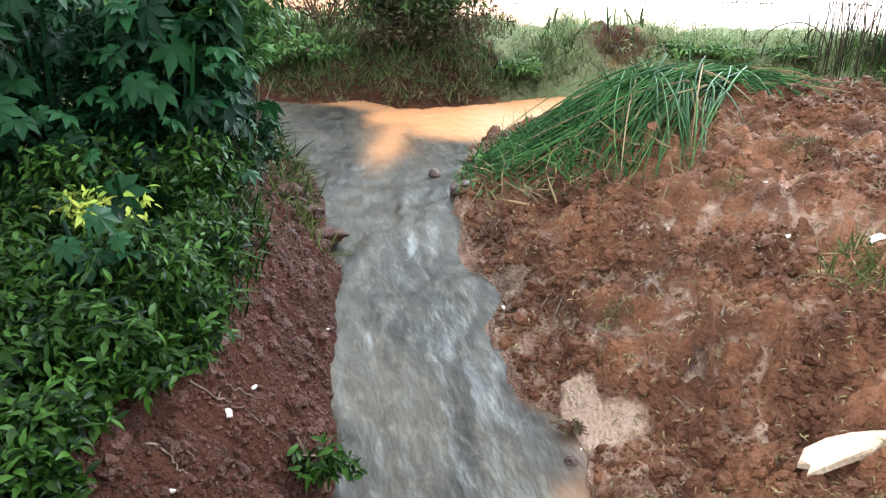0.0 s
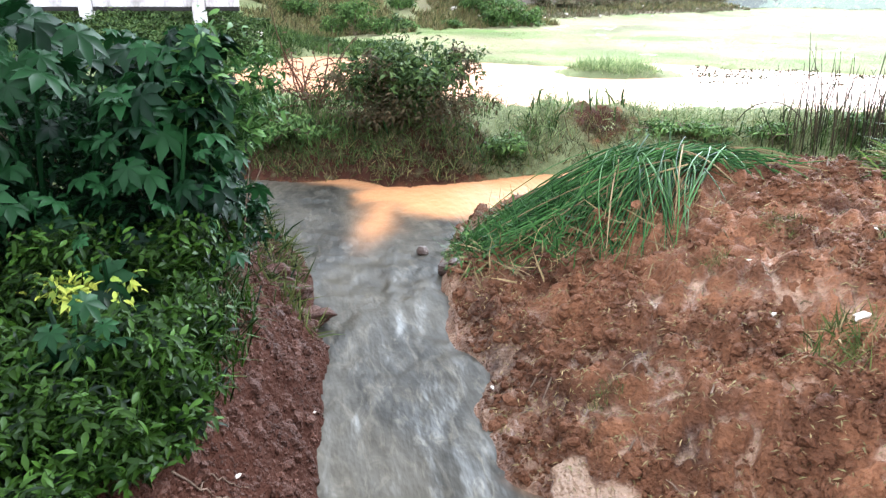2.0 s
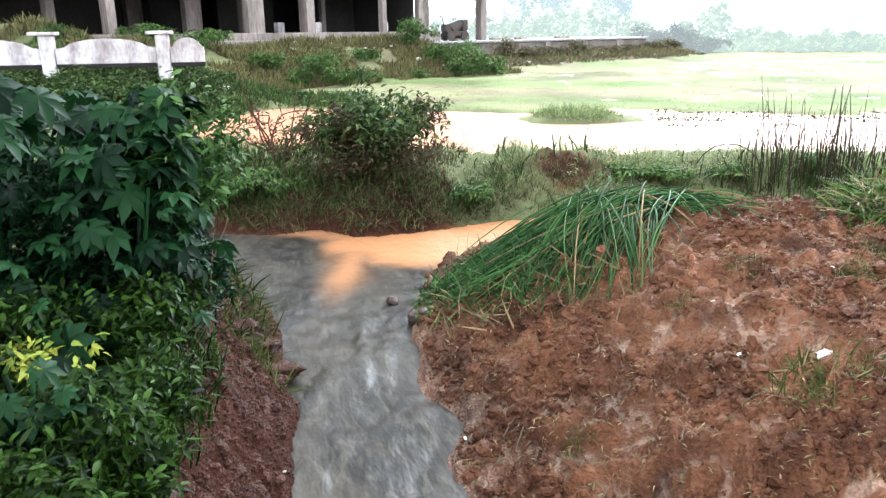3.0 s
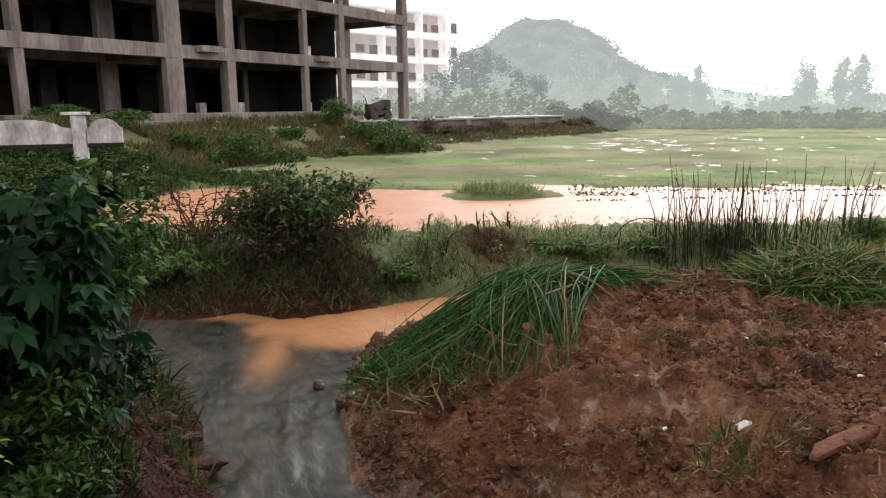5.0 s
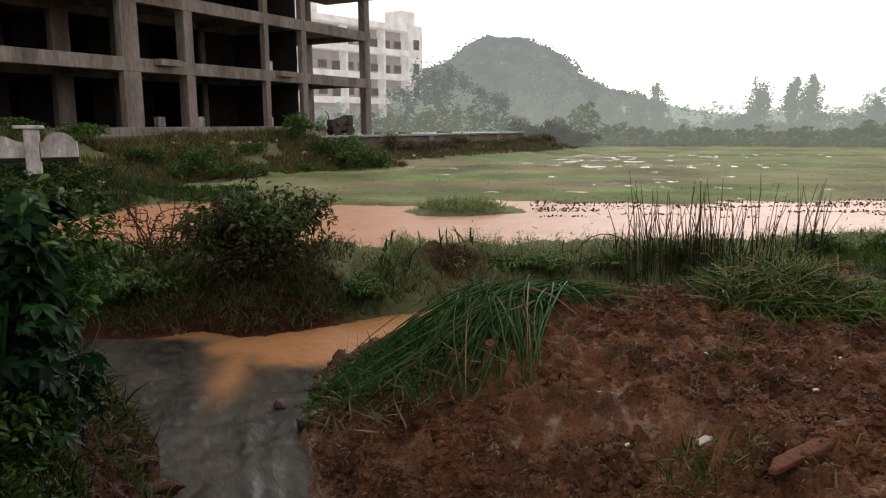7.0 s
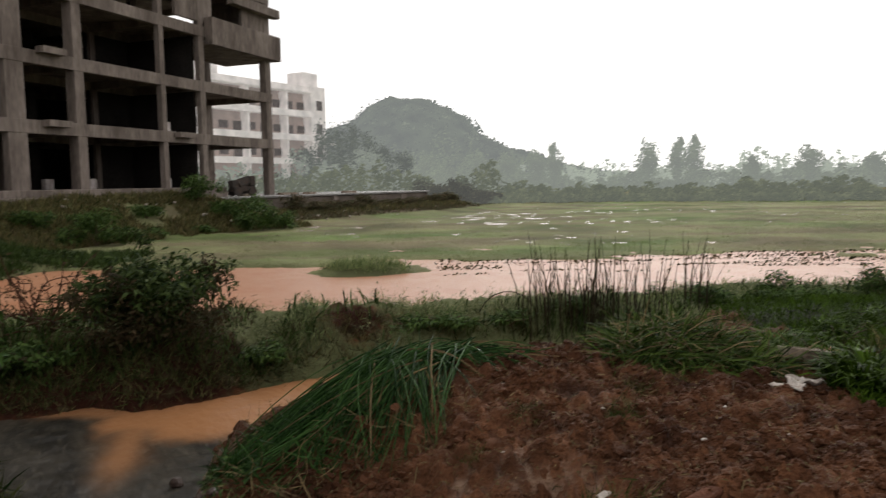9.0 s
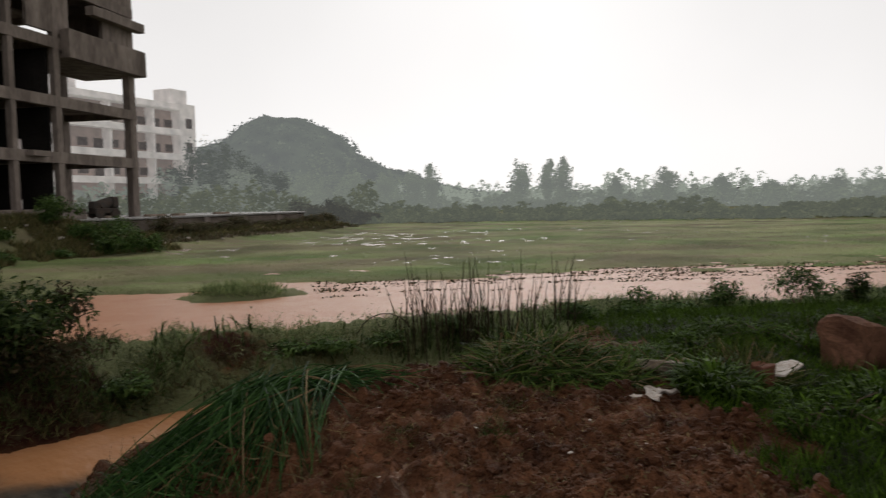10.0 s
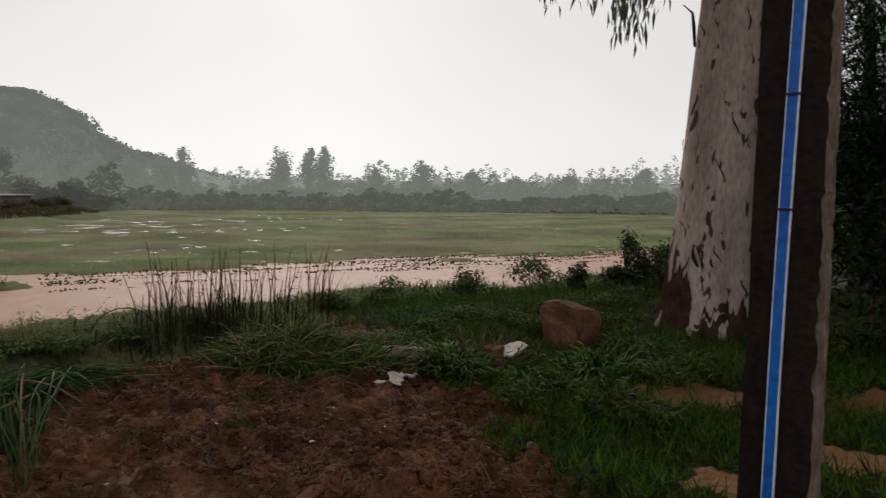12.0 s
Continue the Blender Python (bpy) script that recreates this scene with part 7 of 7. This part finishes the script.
def build_stones():
    rng = np.random.default_rng(59)

    def put(name, label, cat, me, x, y, rx=0, ry=0, rz=0, sink=0.0, group=""):
        ob = new(name, me)
        ob.matrix_basis = pose(x, y, zg(x, y) - sink, rx, ry, rz)
        return tagged(ob, label, cat, group)

    put("flat_stone", "large tan flat stone slab lying on the mud", "stone", slab(rng, 0.58, 0.19, 0.035, TAN_STONE, 0.25), 1.2, 3.38, -4, -16, 30, -0.02)
    put("stone_slab", "long reddish stone half sunk in the mud", "stone", slab(rng, 0.56, 0.12, 0.035, RED_STONE, 0.2), 1.88, 4.36, 10, -12, 24, 0.0)
    put("boulder", "squarish red-brown boulder on the grass", "boulder", block(rng, 0.58, 0.5, 0.56, BOULDER), 6.15, 6.95, 0, 8, 15, 0.05)
    put("white_slab", "thin broken white slab leaning on a stone", "stone", slab(rng, 0.5, 0.24, 0.018, SCRAP, 0.12), 4.98, 6.5, 4, -8, 20, -0.2)
    put("upright_stone", "upright red-brown stone block in the weeds", "stone", slab(rng, 0.2, 0.17, 0.36, RED_STONE), 4.66, 6.4, 4, 0, 10, 0.05)
    put("pale_slab", "long pale stone slab beside the canal", "stone", slab(rng, 0.52, 0.3, 0.1, STONE, 0.12), 3.96, 7.02, -8, 4, -25, 0.0)
    put("mud_stone", "rounded mud-coated stone on the heap", "stone", lump(rng, 0.13, 0.11, 0.09, 0.8, CLOD, 4), 0.72, 5.98, 0, 0, 20, 0.0)
    put("mud_stone", "broad mud-coated stone on the heap", "stone", lump(rng, 0.24, 0.18, 0.1, 0.8, CLOD, 4), 0.98, 5.75, 0, 0, 70, 0.05)
    for x, y, s in ((-1.9, 7.2, 0.075), (-1.52, 6.75, 0.1), (-1.36, 6.5, 0.07), (0.04, 3.52, 0.04)):
        ob = put("stream_stone", "dark wet stone in the rushing water", "stone", lump(rng, s, s * 0.8, s * 0.9, 0.3, WET_STONE), x, y, 0, 0, 360 * rng.random(), 0, "stones in the stream")
        ob.location.z = max(ob.location.z, water_level(x, y) + 0.01)
    for x, y, sx, sz, turn in ((-2.34, 5.4, 0.2, 0.08, 30), (-2.5, 5.62, 0.14, 0.07, 70), (-2.26, 5.18, 0.12, 0.06, 10), (-2.6, 5.35, 0.17, 0.09, 50)):
        put("mud_ledge", "lump of red earth jutting over the water", "earth", lump(rng, sx, sx * 0.7, sz, 0.8, BANK_CLOD, 4), x, y, 0, 0, turn, 0.0, "lumps on the cut bank")
    put("white_slab", "pale slab lying at the foot of the shrubs", "stone", slab(rng, 0.75, 0.4, 0.08, SCRAP), -11.84, 20.97, 10, 0, 10, -0.14)
    # crumpled white rag on the mud
    bm = bmesh.new()
    bmesh.ops.create_grid(bm, x_segments=14, y_segments=6, size=0.5)
    for v in bm.verts:
        v.co = Vector((v.co.x * 0.42, v.co.y * 0.16 + 0.06 * math.sin(v.co.x * 9), 0.05 + 0.06 * noise.noise(v.co * 5) + 0.04 * noise.noise(v.co * 11)))
    bmesh.ops.solidify(bm, geom=bm.faces[:], thickness=0.004)
    put("rag", "crumpled white plastic rag on the mud", "rag", bm_mesh(bm, SCRAP, True), 3.5, 6.3, 0, 0, 25, -0.02)
    # wad of dark leaves left by the water on the flat
    wad = thing("leaf_wad", "wad of dark wet leaves and twigs on pale mud", "litter", (0.02, 3.74, zg(0.02, 3.74)))
    n = 46
    q = np.stack([rng.normal(0, 0.055, n), rng.normal(0, 0.03, n), rng.uniform(0.005, 0.03, n)], 1)
    child("leaf_mass", mesh_of(*scatter(LEAF, q, rots(rng.uniform(0, 6.3, n), rng.normal(0, 0.3, n), rng.normal(0, 0.4, n)), rng.uniform(0.03, 0.06, n)), BROWNED), wad, kind="stuff")
    for k in range(7):
        a = rng.uniform(-0.6, 0.9)
        c = np.array([rng.normal(0, 0.03), rng.normal(0, 0.015), 0.02])
        d = np.array([math.cos(a), math.sin(a), 0.1]) * rng.uniform(0.05, 0.09)
        child("twig", mesh_of(*tube([c - d, c, c + d], [0.004, 0.005, 0.003], 4), DARK_TWIG), wad)
    put("white_scrap", "torn scrap of white plastic caught in a tuft", "litter", slab(rng, 0.11, 0.06, 0.012, SCRAP, 0.3), 1.45, 4.64, 30, -14, 20, -0.09)
    put("white_scrap", "small scrap of white plastic caught in a tuft", "litter", slab(rng, 0.08, 0.045, 0.01, SCRAP, 0.3), 1.54, 4.58, 24, 10, 80, -0.07)
    # pieces of white scrap: place, length, turn
    for x, y, s, a in ((0.96, 5.5, 0.035, 10), (1.06, 4.9, 0.07, 40), (2.08, 6.15, 0.04, 60), (-1.47, 3.02, 0.055, 80), (-1.44, 2.76, 0.08, 130),
                       (-1.63, 4.13, 0.04, 30), (-0.62, 4.8, 0.05, 120), (-1.36, 2.24, 0.06, 15), (0.06, 3.62, 0.07, 15), (0.42, 3.5, 0.05, 45), (2.6, 5.6, 0.04, 60), (2.2, 5.0, 0.04, 0),
                       (2.9, 6.9, 0.06, 110), (3.2, 6.6, 0.05, 30), (1.9, 7.1, 0.05, 70), (1.3, 7.3, 0.04, 20), (1.7, 5.6, 0.04, 150), (2.7, 4.9, 0.035, 20), (3.5, 6.9, 0.07, 95), (1.1, 6.6, 0.04, 10), (2.4, 7.4, 0.05, 50), (3.3, 5.9, 0.04, 10), (1.9, 6.5, 0.03, 70)):
        put("white_scrap", "small scrap of white rubbish on red mud", "litter", slab(rng, s * rng.uniform(0.7, 1.1), s * rng.uniform(0.35, 0.7), s * 0.16, SCRAP, 0.3), x, y, 8, -10, a, -0.008, "scraps on the mud")
    for k in range(90):
        x, y = rng.uniform(-0.4, 3.4), rng.uniform(3.2, 7.4)
        if wet(np.array([x]), np.array([y]))[0] > -0.1 or lawn(np.array([x]), np.array([y]))[0] > 0:
            continue
        a, ln = rng.uniform(0, 6.3), rng.uniform(0.06, 0.2)
        pts = [(x + math.cos(a) * ln * t, y + math.sin(a) * ln * t + 0.02 * math.sin(3 * t)) for t in (0, 0.35, 0.7, 1)]
        me = mesh_of(*tube([(px, py, zg(px, py) + 0.012) for px, py in pts], [0.006, 0.006, 0.005, 0.003], 4), STRAW if k % 2 else TWIG)
        tagged(new("twig", me), "short broken stalk lying on the mud", "twig", "stalks on the mud")
    # roots on the cut bank
    for way in (((-1.56, 2.68), (-1.5, 2.78), (-1.42, 2.85), (-1.36, 2.88), (-1.28, 2.93)), ((-1.5, 2.78), (-1.5, 2.86), (-1.46, 2.95), (-1.4, 2.99)), ((-1.5, 2.3), (-1.43, 2.35), (-1.4, 2.41), (-1.34, 2.43)), ((-1.43, 2.35), (-1.39, 2.33), (-1.34, 2.36))):
        fine = np.linspace(0, len(way) - 1, 14)
        px, py = np.interp(fine, range(len(way)), [q[0] for q in way]), np.interp(fine, range(len(way)), [q[1] for q in way])
        px, py = px + 0.006 * rng.normal(0, 1, 14), py + 0.006 * rng.normal(0, 1, 14)
        me = mesh_of(*tube([(a, b, zg(a, b) + 0.012) for a, b in zip(px, py)], list(np.linspace(0.0055, 0.0015, 14)), 5), TWIG)
        tagged(new("root", me), "thin bare root trailing down the bank", "root", "roots on the bank")


build_stones()


def build_clods():
    rng = np.random.default_rng(61)

    def shapes(cuts):
        bm = bmesh.new()
        bmesh.ops.create_icosphere(bm, subdivisions=cuts, radius=1)
        base = np.array([tuple(v.co) for v in bm.verts])
        faces = [[v.index for v in f.verts] for f in bm.faces]
        bm.free()
        made = []
        for k in range(5):
            o = rng.uniform(0, 40, 3)
            grow = [1 + 0.45 * noise.noise(Vector(c * 1.3 + o)) + 0.3 * noise.noise(Vector(c * 2.9 + o)) for c in base]
            made.append((base * np.array(grow)[:, None], faces))
        return made

    p = pick_ground(rng, 130000, -3.2, 4.2, 2.3, 9.2, lambda x, y: (wet(x, y) < -0.03) & (lawn(x, y) < 0.2) & (z_ok(x, y)) & (fbm(x * 2.2, y * 2.2, 63, 3) > -0.3) & (hollows(x, y) > -0.5) & (washed(x, y) < 0.4))
    p = p[rng.permutation(len(p))[:46000]]
    far_side = p[:, 0] < np.interp(p[:, 1], SY, SL) + 0.1

    def heap(name, label, parts, mat):
        pieces = []
        for cuts, part in parts:
            made = shapes(cuts)
            for k in range(5):
                q = part[k::5]
                n = len(q)
                t = rng.uniform(0.2, 1, n) ** 4 * 0.036 + 0.011 if cuts == 2 else rng.uniform(0.2, 1, n) ** 2 * 0.014 + 0.004
                q = q - np.stack([0 * t, 0 * t, 0.25 * t], 1)
                pieces.append(scatter(made[k], q, rots(rng.uniform(0, 6.3, n), rng.uniform(-0.6, 0.6, n), rng.uniform(-0.6, 0.6, n)), np.stack([t * rng.uniform(0.8, 1.5, n), t, t * rng.uniform(0.55, 1.0, n)], 1)))
        tagged(new(name, mesh_of(*merge(pieces), mat, False)), label, "earth", kind="stuff")

    near = p[~far_side]
    bank = pick_ground(rng, 34000, -3.0, -0.4, 1.9, 7.2, lambda x, y: (wet(x, y) < -0.02) & z_ok(x, y) & (x < np.interp(y, SY, SL) + 0.1))
    heap("mud_clods", "loose clods of wet red clay", ((2, near[:9000]), (1, near[9000:])), CLOD)
    heap("bank_crumbs", "crumbs of earth on the cut bank, its shade in their colour", ((2, bank[: len(bank) // 8]), (1, bank[len(bank) // 8 :])), BANK_CLOD)


def z_ok(x, y):
    return (x > np.interp(y, SY, SL) - 0.75) & (y < np.interp(x, CX, CNEAR) + 0.2)


build_clods()


def build_litter():
    """Bits of straw and leaf trodden into the mud."""
    rng = np.random.default_rng(67)
    p = pick_ground(rng, 24000, -1.8, 3.6, 2.5, 8.6, lambda x, y: (wet(x, y) < -0.05) & (x > np.interp(y, SY, SL) + 0.2) & (lawn(x, y) < 0.1) & z_ok(x, y))
    p[:, 2] += 0.012
    n = len(p)
    s = rng.uniform(0.012, 0.06, n)
    v, f = scatter(NARROW, p, rots(rng.uniform(0, 6.3, n), rng.normal(0, 0.25, n), rng.normal(0, 0.3, n)), np.stack([s * 1.2, s, s], 1))
    m, q = len(NARROW[0]), len(NARROW[1])
    cut = n * 2 // 3
    tagged(new("leaf_bits", mesh_of(v[: cut * m], f[: cut * q], OLIVE)), "olive bits of leaf and stalk trodden into the mud", "litter", kind="stuff")
    tagged(new("straw_bits", mesh_of(v[cut * m :], f[cut * q :] - cut * m, STRAW)), "bits of straw trodden into the red mud", "straw", kind="stuff")


build_litter()
